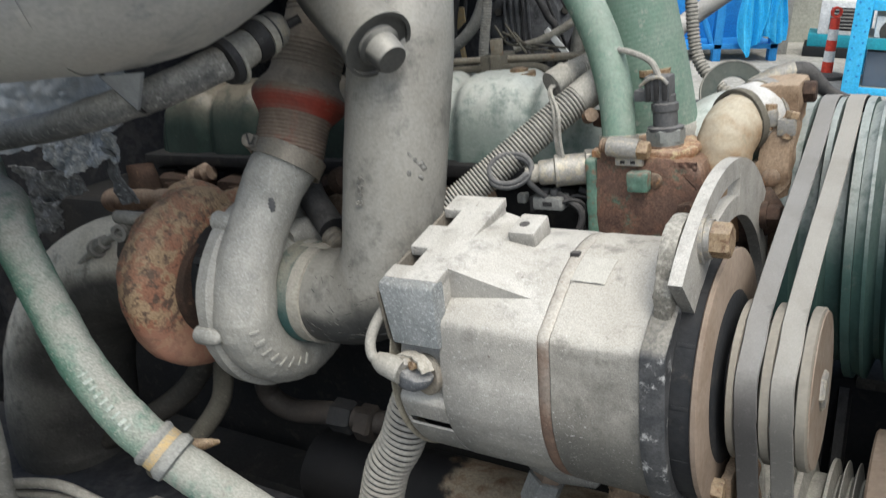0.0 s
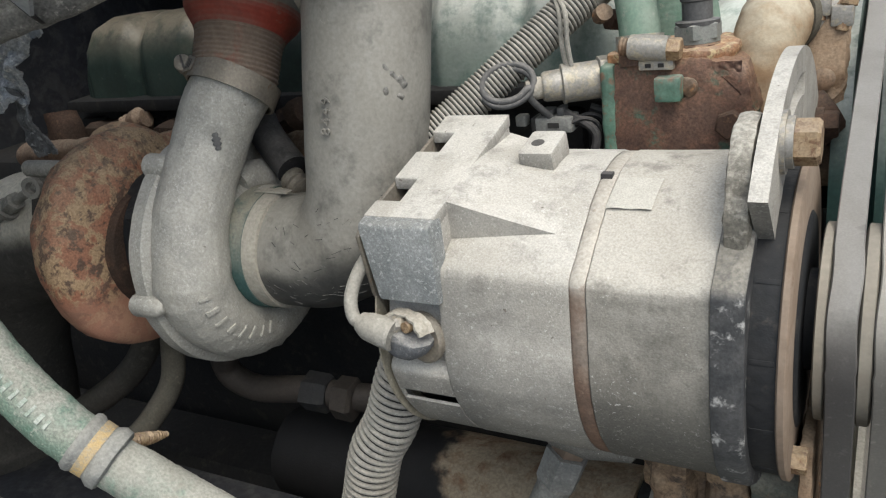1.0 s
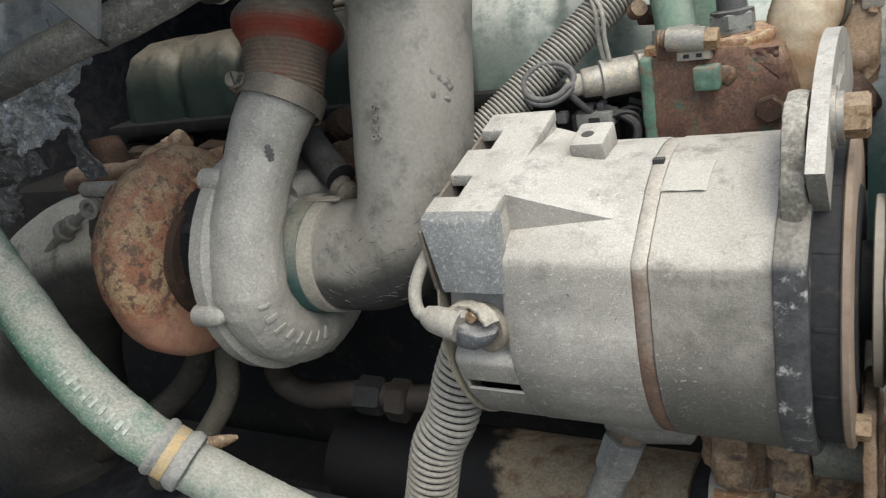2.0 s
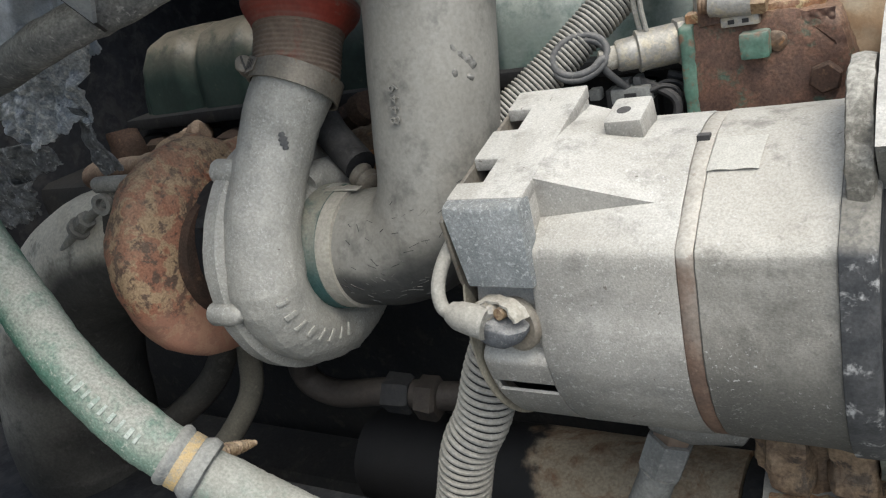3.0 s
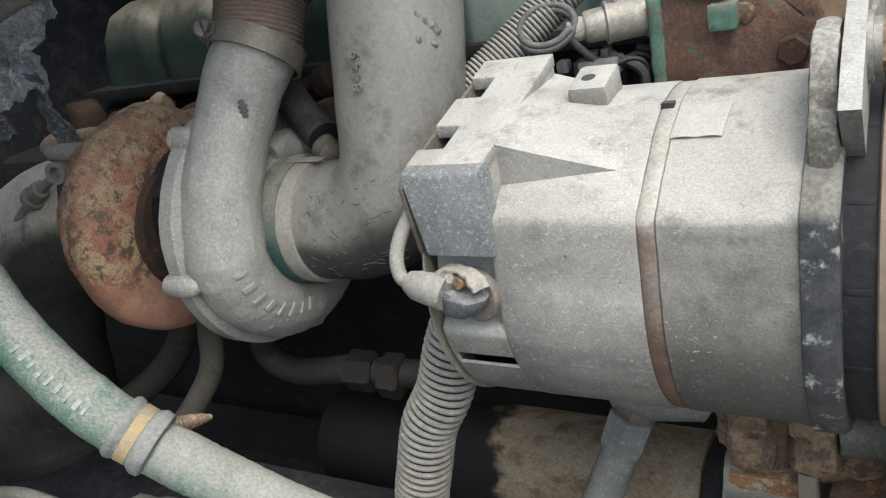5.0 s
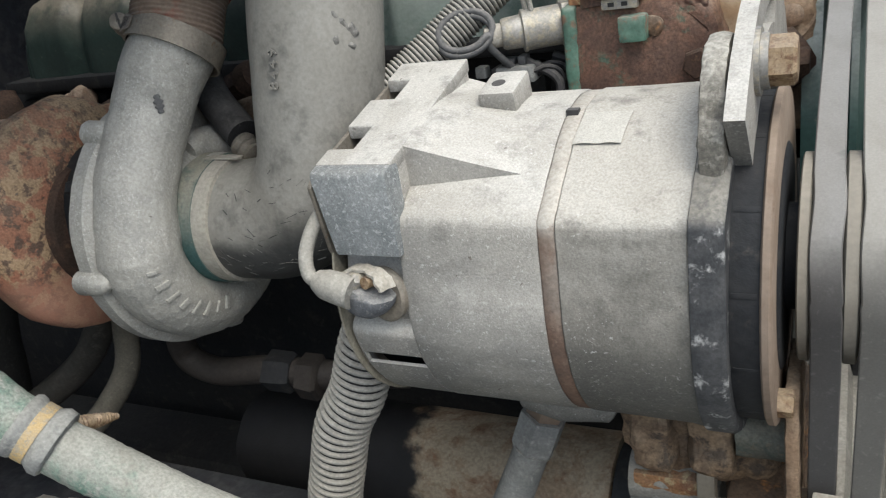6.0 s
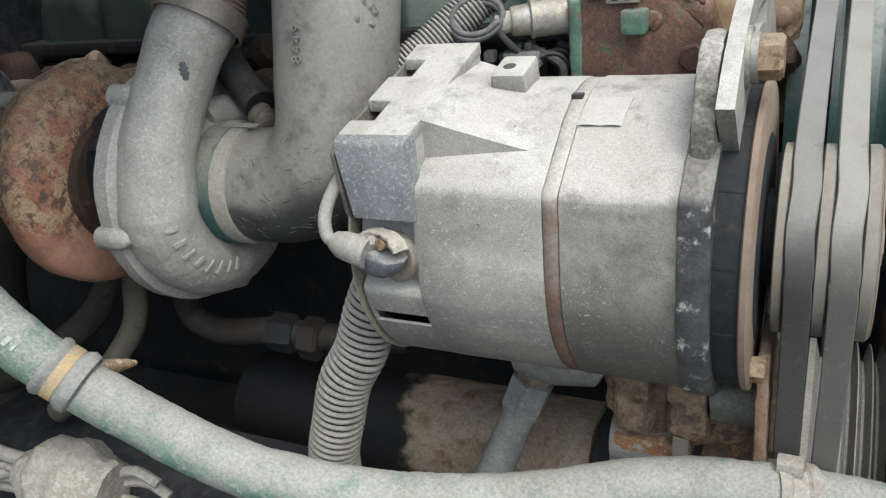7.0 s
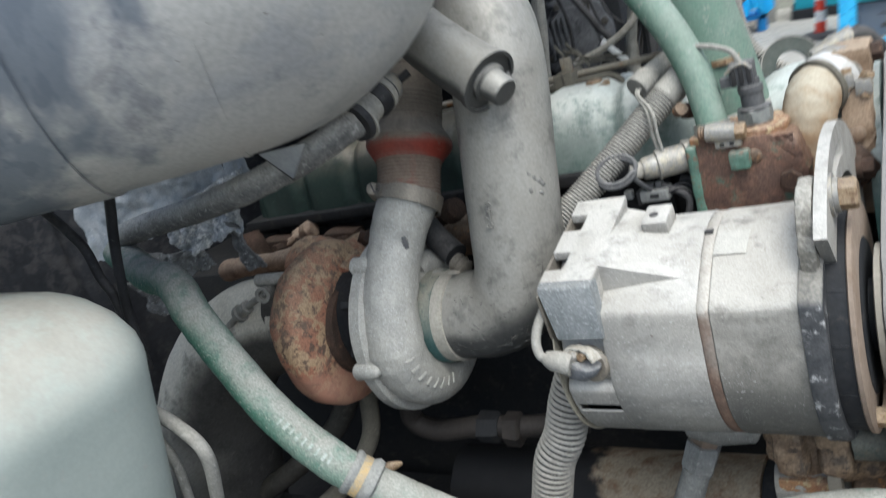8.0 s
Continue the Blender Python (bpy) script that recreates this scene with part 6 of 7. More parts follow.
part("hose", tube([(-0.012, 0.158, 0.140), (-0.014, 0.165, 0.160), (-0.022, 0.180, 0.190), (-0.038, 0.198, 0.228), (-0.062, 0.215, 0.268), (-0.098, 0.235, 0.318), (-0.15, 0.26, 0.38)], [0.0148, 0.0148, 0.0155, 0.0165, 0.017, 0.017, 0.017], 24, 8), M_GHOSE, gh)
part("spigot", lathe([(-0.016, 0.013), (-0.016, 0.0165), (-0.006, 0.0165), (-0.004, 0.013)], (-0.012, 0.158, 0.148), (-0.05, 0.2, 1), 28), M_RUSTG, gh, "rusty spigot under the hose end")
rh = thing("radiator_hose", (-0.024, 0.30, 0.105), "wide green woven radiator hose standing behind", "hose", "green hoses")
part("hose", tube([(-0.022, 0.30, 0.105), (-0.026, 0.30, 0.14), (-0.034, 0.301, 0.19), (-0.044, 0.303, 0.24), (-0.056, 0.306, 0.30), (-0.076, 0.31, 0.40)], lambda f, s: 0.0425 + 0.00006 * math.sin(s * 1300), 40, 48), M_GHOSE, rh, smooth=60)
part("collar", lathe([(-0.03, 0.040), (-0.03, 0.0465), (0.0, 0.048), (0.018, 0.0465), (0.022, 0.0435)], (-0.022, 0.30, 0.11), (-0.1, 0, 1), 40), M_COND, rh, "dusty grey rubber collar")
gc_ = thing("hose_clamp", (-0.012, 0.158, 0.146), "bright steel bolt clamp on the green hose", "hose clamp", "hose clamps")
part("band", ring((-0.0125, 0.160, 0.147), (-0.05, 0.2, 1), 0.0155, 0.012, 0.0016), M_STEEL, gc_)
part("barrel", rough(tube([(-0.0135, 0.1375, 0.1490), (0.0, 0.1375, 0.1478), (0.0130, 0.1375, 0.1466)], [0.0086, 0.0092, 0.0086], 20, 3), 0.0006, 0.006), M_STEEL, gc_)
hd = part("bolt_head", hexnut((0.0128, 0.1375, 0.1466), (1, 0, -0.09), 0.0082, 0.009), M_BRASS, gc_, "tan rusty bolt head")
part("bolt_end", lathe([(0, 0.0058), (0.0012, 0.0066), (0.0024, 0.0058), (0.0036, 0.0066), (0.0048, 0.0058), (0.0060, 0.0066), (0.0072, 0.0050)], (-0.0205, 0.1375, 0.1497), (1, 0, -0.09), 18), M_RUSTM, gc_, "rusty threaded bolt end")
lp = part("lug_plate", rough(block((-0.008, 0.1355, 0.1325), (0.0165, 0.1405, 0.1392), 0.0015), 0.0006, 0.006), M_STEEL, gc_)
for dx in (-0.003, 0.006):
    part("slot", block((dx, 0.1347, 0.1345), (dx + 0.004, 0.1357, 0.1372), 0), M_BLACK, lp)
part("tail", rough(tube([(-0.046, 0.175, 0.166), (-0.040, 0.168, 0.170)], 0.0065, 14, 2), 0.001, 0.005), M_RUSTM, gc_)


def thermostat_housing():
    t = thing("thermostat_housing", (0.12, 0.26, 0.05), "orange-rusty thermostat housing beside the belts", "thermostat housing")
    bm = slab([(0.215, 0.02), (0.215, 0.11), (0.222, 0.148), (0.245, 0.165), (0.285, 0.163), (0.31, 0.13), (0.31, 0.02)], 0, 0.092, 0.1195, 0.006)
    part("housing", cast(bm, 0.0025, 0.015), M_RUSTT, t)
    part("top_boss", cast(block((0.086, 0.236, 0.155), (0.122, 0.288, 0.181), 0.004), 0.0018, 0.01), M_RUSTT, t)
    part("bolt", hexnut((0.122, 0.262, 0.170), X, 0.010, 0.010), M_RUSTD, t)
    part("lower_boss", cast(tube([(0.098, 0.240, 0.098), (0.103, 0.215, 0.104)], [0.020, 0.017], 24, 3), 0.0015, 0.01), M_RUSTT, t)
    part("bolt_end", lathe([(0, 0.008), (0.004, 0.008), (0.006, 0.005), (0.006, 0.0)], (0.1045, 0.213, 0.1045), (0.2, -1, 0.2), 18), M_RUSTM, t)
    part("lower_pipe", rough(tube([(0.07, 0.205, 0.060), (0.09, 0.21, 0.070), (0.108, 0.22, 0.080)], 0.022, 20, 6), 0.002, 0.012), M_RUSTD, t)
    part("bolt", hexnut((0.106, 0.188, 0.078), X, 0.010, 0.012, tube([(0.085, 0.188, 0.078), (0.108, 0.188, 0.078)], 0.012, 14, 1)), M_RUSTD, t)
    part("plate", block((0.07, 0.24, -0.10), (0.100, 0.34, 0.06), 0.01), M_RUSTD, t)
    return t


thermostat_housing()
cp = thing("coupling_hose", (0.10, 0.25, 0.165), "black rubber coupling with a twin-bolt clamp", "coupling")
ca = Vector((0.48, 0.87, 0.05)).normalized()
cc = Vector((0.0745, 0.228, 0.1505))
part("edge_ring", rough(ring(cc, ca, 0.0262, 0.007, 0.0035), 0.0006, 0.01), M_TANH, cp, "dark rubber edge")
part("sleeve", rough(lathe([(0.003, 0.022), (0.003, 0.0292), (0.012, 0.0305), (0.036, 0.0300), (0.040, 0.022)], cc, ca, 44), 0.0008, 0.012), M_SLEEVE, cp, "pale dusty rubber sleeve")
cb = part("clamp", ring(cc + ca * 0.030, ca, 0.0303, 0.012, 0.0016), M_STEEL, cp)
for head, foot in (((0.1005, 0.224, 0.1640), (0.1000, 0.221, 0.1480)), ((0.1190, 0.226, 0.1570), (0.1150, 0.222, 0.1400))):
    head, foot = Vector(head), Vector(foot)
    up_ = (head - foot).normalized()
    part("lug", rough(block(foot - Vector((0.0075, 0.004, 0.0)), foot + Vector((0.0075, 0.005, 0.0145)), 0.002), 0.0008, 0.006), M_STEEL, cb)
    part("bolt", hexnut(head - up_ * 0.003, up_, 0.0066, 0.006, tube([foot - up_ * 0.003, head], 0.0045, 12, 1)), M_BRASS, cb, "tan rusty bolt")
dm = thing("dome_cover", (0.085, 0.33, 0.14), "pale green painted rounded cover behind the elbow", "cover")
part("dome", lathe([(-0.03, 0.0), (-0.03, 0.055), (0.0, 0.055), (0.018, 0.047), (0.028, 0.03), (0.031, 0.0)], (0.035, 0.325, 0.120), (-0.3, -0.3, 0.9), 40), M_GREEN, dm)
rg = thing("pulley_guard", (0.11, 0.42, 0.16), "dark green steel disc with an open centre", "disc")
part("disc", ring((0.027, 0.41, 0.142), (0.35, -0.85, 0.3), 0.018, 0.005, 0.016, 48), M_GREENDK, rg)
part("rim", ring((0.027, 0.41, 0.142), (0.35, -0.85, 0.3), 0.034, 0.007, 0.0015, 48), M_COND, rg)
fx = thing("steam_hose", (0.16, 0.36, 0.17), "black rubber hose pushed on a silver fitting", "hose")
part("fitting", rough(tube([(0.06, 0.345, 0.158), (0.082, 0.355, 0.166), (0.100, 0.360, 0.171)], [0.010, 0.0125, 0.0125], 20, 4), 0.001, 0.01), M_STEEL, fx)
part("hose", tube([(0.094, 0.358, 0.1695), (0.107, 0.360, 0.1695), (0.1195, 0.362, 0.1585), (0.132, 0.364, 0.148), (0.160, 0.37, 0.134), (0.26, 0.38, 0.09)], [0.0118, 0.0112, 0.0085, 0.0062, 0.006, 0.006], 20, 8), M_BLACK, fx)
solo("side_conduit", ribbed([(-0.04, 0.49, 0.25), (-0.035, 0.485, 0.19), (-0.026, 0.48, 0.163), (-0.008, 0.475, 0.142), (0.02, 0.47, 0.12)], 0.0078, 0.0045, 0.0016, 18), M_COND, (0.06, 0.53, 0.24), "grey corrugated conduit behind the radiator hose", "conduit", "corrugated conduits", smooth=70)
solo("breather_pipe", tube([(-0.11, 0.57, 0.175), (-0.07, 0.60, 0.206), (-0.03, 0.61, 0.232), (0.06, 0.65, 0.29)], 0.012, 24, 6), M_SLEEVE, (0.0, 0.5, 0.25), "pale grey pipe crossing behind the radiator hose", "pipe")

# ---- under the alternator ----
def starter():
    t = thing("starter_motor", (-0.1, 0.14, -0.34), "dusty tan starter motor barrel with rust stains", "starter motor")
    c = (0.006, 0.135, -0.280)
    part("barrel", rough(lathe([(-0.42, 0.02), (-0.42, 0.050), (-0.26, 0.0535), (-0.20, 0.0540), (-0.148, 0.0530), (-0.030, 0.0530), (-0.028, 0.02)], c, X, 48), 0.0018, 0.015), M_STARTER, t)
    part("yoke", rough(lathe([(-0.028, 0.02), (-0.028, 0.0500), (-0.014, 0.0500), (-0.012, 0.02)], c, X, 48), 0.001, 0.02), M_DARK, t, "dark oily yoke joint")
    part("end_ring", rough(lathe([(-0.012, 0.02), (-0.012, 0.0525), (0.022, 0.0525), (0.024, 0.02)], c, X, 40), 0.001, 0.02), M_COND, t, "grey drive end ring")
    part("nose", rough(lathe([(0.028, 0.02), (0.028, 0.048), (0.055, 0.046), (0.065, 0.0)], c, X, 40), 0.001, 0.02), M_DTUBE, t, "dark drive housing nose")
    return t


starter()
ft = thing("hose_fitting", (-0.06, 0.07, -0.15), "grey dusty hose end screwed into the block", "fitting")
part("hex", rough(hexnut((-0.043, 0.044, -0.118), (-0.30, -0.1, -0.94), 0.0145, 0.018), 0.0006, 0.008), M_TAN, ft)
part("swivel", rough(hexnut((-0.0485, 0.042, -0.133), (-0.36, -0.1, -0.92), 0.0175, 0.032, lathe([(0.031, 0.012), (0.031, 0.0155), (0.036, 0.0145), (0.036, 0.012)], (-0.0485, 0.042, -0.133), (-0.36, -0.1, -0.92), 24)), 0.0006, 0.008), M_GREYRUB, ft)
part("hose", tube([(-0.0600, 0.0385, -0.162), (-0.080, 0.032, -0.210), (-0.106, 0.024, -0.27), (-0.135, 0.014, -0.34)], [0.0135, 0.0145, 0.0160, 0.017], 22, 6), M_GREYRUB, ft)
part("lug", rough(slab([(-0.062, -0.100), (0.002, -0.100), (0.012, -0.112), (0.004, -0.121), (-0.030, -0.126), (-0.058, -0.118)], 1, 0.024, 0.050, 0.004), 0.0015, 0.01), M_ALUF, ft)
mb = thing("alternator_bracket", (0.07, 0.05, -0.16), "rust-streaked cast alternator bracket", "bracket")
part("casting", cast(slab([(0.008, -0.112), (0.040, -0.106), (0.115, -0.104), (0.122, -0.135), (0.108, -0.160), (0.075, -0.172), (0.048, -0.176), (0.020, -0.172), (0.006, -0.150)], 1, 0.040, 0.085, 0.008), 0.005, 0.018), M_BRKT, mb)
part("web", cast(block((0.018, 0.024, -0.158), (0.046, 0.050, -0.104), 0.008, segs=3), 0.006, 0.02, 2), M_BRKT, mb)
part("web", cast(block((0.056, 0.022, -0.150), (0.086, 0.050, -0.102), 0.009, segs=3), 0.006, 0.02, 5), M_BRKT, mb)
part("foot_plate", cast(block((0.016, 0.030, -0.178), (0.066, 0.05, -0.164), 0.003), 0.003, 0.012), M_RUSTO, mb)
part("arm", cast(slab([(0.075, -0.10), (0.125, -0.095), (0.128, -0.30), (0.075, -0.30)], 1, 0.05, 0.09, 0.006), 0.004, 0.02), M_RUSTM, mb)
part("ear", cast(block((0.116, -0.01, -0.185), (0.124, 0.045, -0.055), 0.003), 0.0012, 0.01), M_RUSTT, mb)
part("stay", cast(slab([(0.1145, -0.040), (0.1210, -0.040), (0.1250, -0.105), (0.1268, -0.150), (0.1110, -0.160), (0.1130, -0.100)], 1, 0.094, 0.104, 0.002), 0.0006, 0.008, step=0.008), M_PIPED, mb, "cream dusty stay behind the pulley")
part("nut", hexnut((0.1175, 0.094, -0.050), -Y, 0.0055, 0.008), M_BRASS, mb, "tan rusty nut")
part("pivot", rough(tube([(0.085, 0.035, -0.122), (0.122, 0.035, -0.122)], 0.015, 20, 6), 0.003, 0.012), M_PIVOT, mb)
part("bolt", hexnut((0.124, 0.01, -0.150), X, 0.009, 0.010), M_BRASS, mb)
part("bolt", hexnut((0.1135, -0.02, -0.058), X, 0.008, 0.008), M_BRASS, mb)
part("tab", rough(block((0.060, 0.022, -0.19), (0.072, 0.034, -0.150), 0.002), 0.001, 0.008), M_CREAM, mb)
part("spacer", tube([(0.012, 0.05, -0.178), (0.065, 0.05, -0.178)], 0.02, 24, 2), M_COND, mb)

# ---- tank, loom and rail on the near side ----
def expansion_tank():
    t = thing("expansion_tank", (-0.56, -0.35, -0.3), "pale green translucent plastic expansion tank", "tank")
    bm = block((-0.80, -0.46, -0.32), (-0.348, -0.25, 0.240), 0.085, segs=8)
    for v in bm.verts:
        k = (0.15 - v.co.z) / 0.155
        if v.co.x > -0.55:
            v.co.x -= 0.05 * max(-0.2, k)
        v.co.z -= 0.22 * max(0.0, v.co.x + 0.47) * max(0, (v.co.z - 0.05) / 0.15)
    part("body", rough(bm, 0.003, 0.12), M_TANK, t, smooth=60)
    part("cap", lathe([(0, 0.0), (0, 0.028), (0.040, 0.028), (0.044, 0.024), (0.044, 0.0)], (-0.482, -0.33, 0.204), Z, 32), M_YELLOW, t, "yellow filler cap")
    return t


expansion_tank()


def wiring_loom():
    t = thing("wiring_loom", (-0.29, -0.17, -0.1), "taped wiring loom bundle with loose pale cables", "wiring loom")
    bm = tube([(-0.335, -0.172, -0.105), (-0.315, -0.170, -0.105), (-0.285, -0.168, -0.108), (-0.262, -0.164, -0.112)], [0.018, 0.030, 0.032, 0.022], 26, 10)
    part("wrap", rough(rough(bm, 0.005, 0.014), 0.0012, 0.004), M_TAPE, t, smooth=30)
    for k in range(5):
        a = 0.4 + k * 0.45
        p = Vector((-0.262, -0.164, -0.112))
        part("frayed_end", tube([p + Vector((-0.01, 0.012 * math.sin(a * 2), 0.012 * math.cos(a * 2))), p + Vector((0.012, 0.02 * math.sin(a * 2), 0.018 * math.cos(a * 2))), p + Vector((0.03, 0.022 * math.sin(a * 2), -0.01 + 0.02 * math.cos(a * 2)))], 0.004, 8, 4), M_TAPE, t)
    for k, (dz, r) in enumerate(((0.012, 0.0055), (0.002, 0.0045), (-0.008, 0.0048), (-0.017, 0.0042))):
        part("cable", tube([(-0.32, -0.172, -0.105 + dz), (-0.37, -0.175, -0.102 + dz * 1.2), (-0.43, -0.18, -0.098 + dz * 1.5), (-0.52, -0.19, -0.11 + dz)], r, 10, 6), M_COND, t)
    t.matrix_world = ENG @ Matrix.Translation((-0.332, -0.160, -0.138))
    return t


wiring_loom()
for k, (pts, r) in enumerate((([(-0.47, -0.24, 0.075), (-0.427, -0.25, 0.088), (-0.392, -0.25, 0.070), (-0.372, -0.25, 0.044), (-0.398, -0.24, -0.012), (-0.452, -0.22, -0.100), (-0.438, -0.19, -0.136), (-0.394, -0.16, -0.145)], 0.0062), ([(-0.47, -0.24, 0.064), (-0.425, -0.245, 0.078), (-0.395, -0.245, 0.060), (-0.378, -0.245, 0.034), (-0.404, -0.235, -0.020), (-0.456, -0.215, -0.105), (-0.43, -0.185, -0.128), (-0.392, -0.16, -0.138)], 0.0045), ([(-0.45, -0.26, 0.090), (-0.421, -0.26, 0.073), (-0.419, -0.25, 0.032), (-0.440, -0.24, -0.033), (-0.458, -0.22, -0.104), (-0.44, -0.20, -0.16)], 0.0048), ([(-0.57, -0.17, 0.26), (-0.548, -0.17, 0.235), (-0.534, -0.17, 0.214), (-0.531, -0.17, 0.185), (-0.522, -0.17, 0.158), (-0.53, -0.17, 0.10)], 0.005), ([(-0.45, -0.17, 0.29), (-0.470, -0.17, 0.25), (-0.491, -0.17, 0.206), (-0.512, -0.17, 0.145), (-0.52, -0.17, 0.08)], 0.005))):
    solo("loose_cable", tube(pts, r, 10, 8), M_COND if k < 3 else M_BLACK, pts[0], "dusty grey cable looped beside the tank" if k < 3 else "black cable hanging below the silencer", "cable", "loose cables")
cr = thing("chassis_rail", (-0.8, -0.1, -0.42), "dusty dark steel chassis rail under the engine", "chassis rail")
part("web", rough(block((-1.4, -0.20, -0.40), (-0.25, 0.01, -0.252), 0.01), 0.003, 0.06), M_HAZE, cr)
part("flange", rough(block((-1.4, -0.22, -0.252), (-0.25, 0.03, -0.240), 0.004), 0.002, 0.05), M_HAZE, cr)
for k in range(4):
    part("bolt", hexnut((-0.34 - 0.13 * k, -0.14, -0.241), Z, 0.012, 0.011, lathe([(0, 0.018), (0.003, 0.018)], (-0.34 - 0.13 * k, -0.14, -0.241), Z, 20)), M_RUSTD, cr)
xm = thing("cross_member", (0.4, 0.48, -0.52), "black steel cross member behind the pulleys", "cross member")
part("web", rough(block((0.02, 0.37, -0.50), (0.75, 0.60, -0.175), 0.01), 0.002, 0.05), M_DARK, xm)
part("flange", rough(block((0.02, 0.36, -0.175), (0.75, 0.60, -0.163), 0.004), 0.002, 0.05), M_DARK, xm)
for k in range(3):
    part("bolt", hexnut((0.22 + 0.14 * k, 0.369, -0.24), -Y, 0.012, 0.010), M_DARK, xm)
cm = solo("bracket_plate", rough(block((0.17, 0.345, -0.165), (0.46, 0.40, -0.150), 0.004), 0.002, 0.03), M_DTUBE, (0.3, 0.37, -0.16), "dusty steel flange edge over the cross member", "plate")
# panel added below to hide the lit ground and stop its bounce
solo("under_shade_panel", block((-1.2, -0.3, -0.64), (0.6, 0.5, -0.62), 0.004), M_DARK, (-0.3, 0.1, -0.64), "black panel added under the engine to keep the space dark", "tray")

# unseen blocker, added to shade the pulleys from the front
rad = thing("radiator", (0.48, 0.4, -0.5), "unseen black panel and ring added to block light ahead of the pulleys", "radiator")
part("core", block((0.45, -0.10, -0.5), (0.52, 0.95, 0.40), 0.01), M_DARK, rad)
part("shroud", ring((0.44, 0.33, 0.0), X, 0.26, 0.03, 0.01, 48), M_DARK, rad)

# out of view; added to keep ground bounce off the alternator
wa = thing("near_shade_panel", (0.45, -0.7, -0.34), "unseen black panel added below to block light from the ground", "wheel arch")
part("panel", block((-0.05, -1.2, -0.34), (1.0, -0.30, -0.31), 0.01), M_DARK, wa)
part("lip", block((-0.05, -1.22, -0.40), (1.0, -1.19, -0.29), 0.008), M_DARK, wa)

# ---- machinery behind the valve cover ----
gb = thing("air_compressor", (-0.3, 0.62, 0.1), "grimy dark grey air compressor with a ribbed round casing", "compressor")
part("body", rough(block((-0.56, 0.66, 0.0), (-0.24, 0.85, 0.36), 0.03), 0.008, 0.05), M_DARK, gb)
ga = Vector((0.42, -0.88, 0.1)).normalized()
gc = Vector((-0.314, 0.625, 0.216))
cv = part("round_casing", rough(lathe([(-0.05, 0.0), (-0.05, 0.064), (0.010, 0.064), (0.016, 0.058), (0.018, 0.044), (0.024, 0.040), (0.026, 0.0)], gc, ga, 56), 0.0022, 0.016), M_CASE, gb, "dark grey round casing")
gs = ga.cross(Z).normalized()
for k in range(5):
    q = gc + ga * 0.025 + gs * (0.004 + 0.0085 * k)
    part("rib", rough(block(Vector((-0.0022, -0.004, -0.030)), Vector((0.0022, 0.004, 0.030)), 0.0015, turn=Matrix.Translation(q) @ gs.to_track_quat("X", "Z").to_matrix().to_4x4()), 0.0006, 0.006), M_CASE, cv)
for i in range(7):
    an = i * 0.9 + 0.3
    part("bolt", hexnut(gc + gs * 0.050 * math.cos(an) + Z * 0.050 * math.sin(an) + ga * 0.016, ga, 0.006, 0.008), M_DTUBE, cv)
wp = thing("rear_bracket", (-0.40, 0.55, 0.2), "grimy dark bracket with hanging hoses", "bracket")
part("plate", rough(block((-0.405, 0.50, 0.10), (-0.325, 0.515, 0.215), 0.004), 0.002, 0.02), M_HAZE, wp)
part("arm", rough(tube([(-0.395, 0.49, 0.186), (-0.36, 0.485, 0.212), (-0.315, 0.48, 0.245), (-0.28, 0.48, 0.28)], 0.0065, 14, 6), 0.001, 0.01), M_HAZE, wp)
solo("white_strip", rough(block((-0.004, -0.0015, -0.024), (0.004, 0.0015, 0.024), 0.001, turn=Matrix.Translation((-0.1805, 0.42, 0.2025)) @ Matrix.Rotation(radians(-40), 4, "Y")), 0.0008, 0.01), M_PWHITE, (-0.18, 0.42, 0.2), "white plastic strip behind the valve cover", "strip")
solo("pale_stay", rough(tube([(-0.150, 0.45, 0.27), (-0.163, 0.45, 0.225), (-0.170, 0.45, 0.19), (-0.175, 0.45, 0.13)], [0.006, 0.0075, 0.009, 0.010], 10, 6), 0.001, 0.012), M_COND, (-0.17, 0.45, 0.2), "pale dusty stay behind the valve cover", "stay")
for k, pts in enumerate(([(-0.235, 0.38, 0.225), (-0.215, 0.38, 0.215), (-0.195, 0.375, 0.207), (-0.165, 0.37, 0.200)], [(-0.240, 0.385, 0.215), (-0.222, 0.385, 0.222), (-0.205, 0.38, 0.205), (-0.18, 0.37, 0.203)], [(-0.228, 0.375, 0.235), (-0.212, 0.375, 0.212), (-0.20, 0.37, 0.20)], [(-0.25, 0.39, 0.232), (-0.23, 0.385, 0.210), (-0.19, 0.375, 0.209), (-0.15, 0.37, 0.204)])):
    solo("frayed_wire", tube(pts, 0.0014, 8, 6), M_TANH, pts[0], "thin tan wire tangled over the fuel pipes", "wire", "wires")
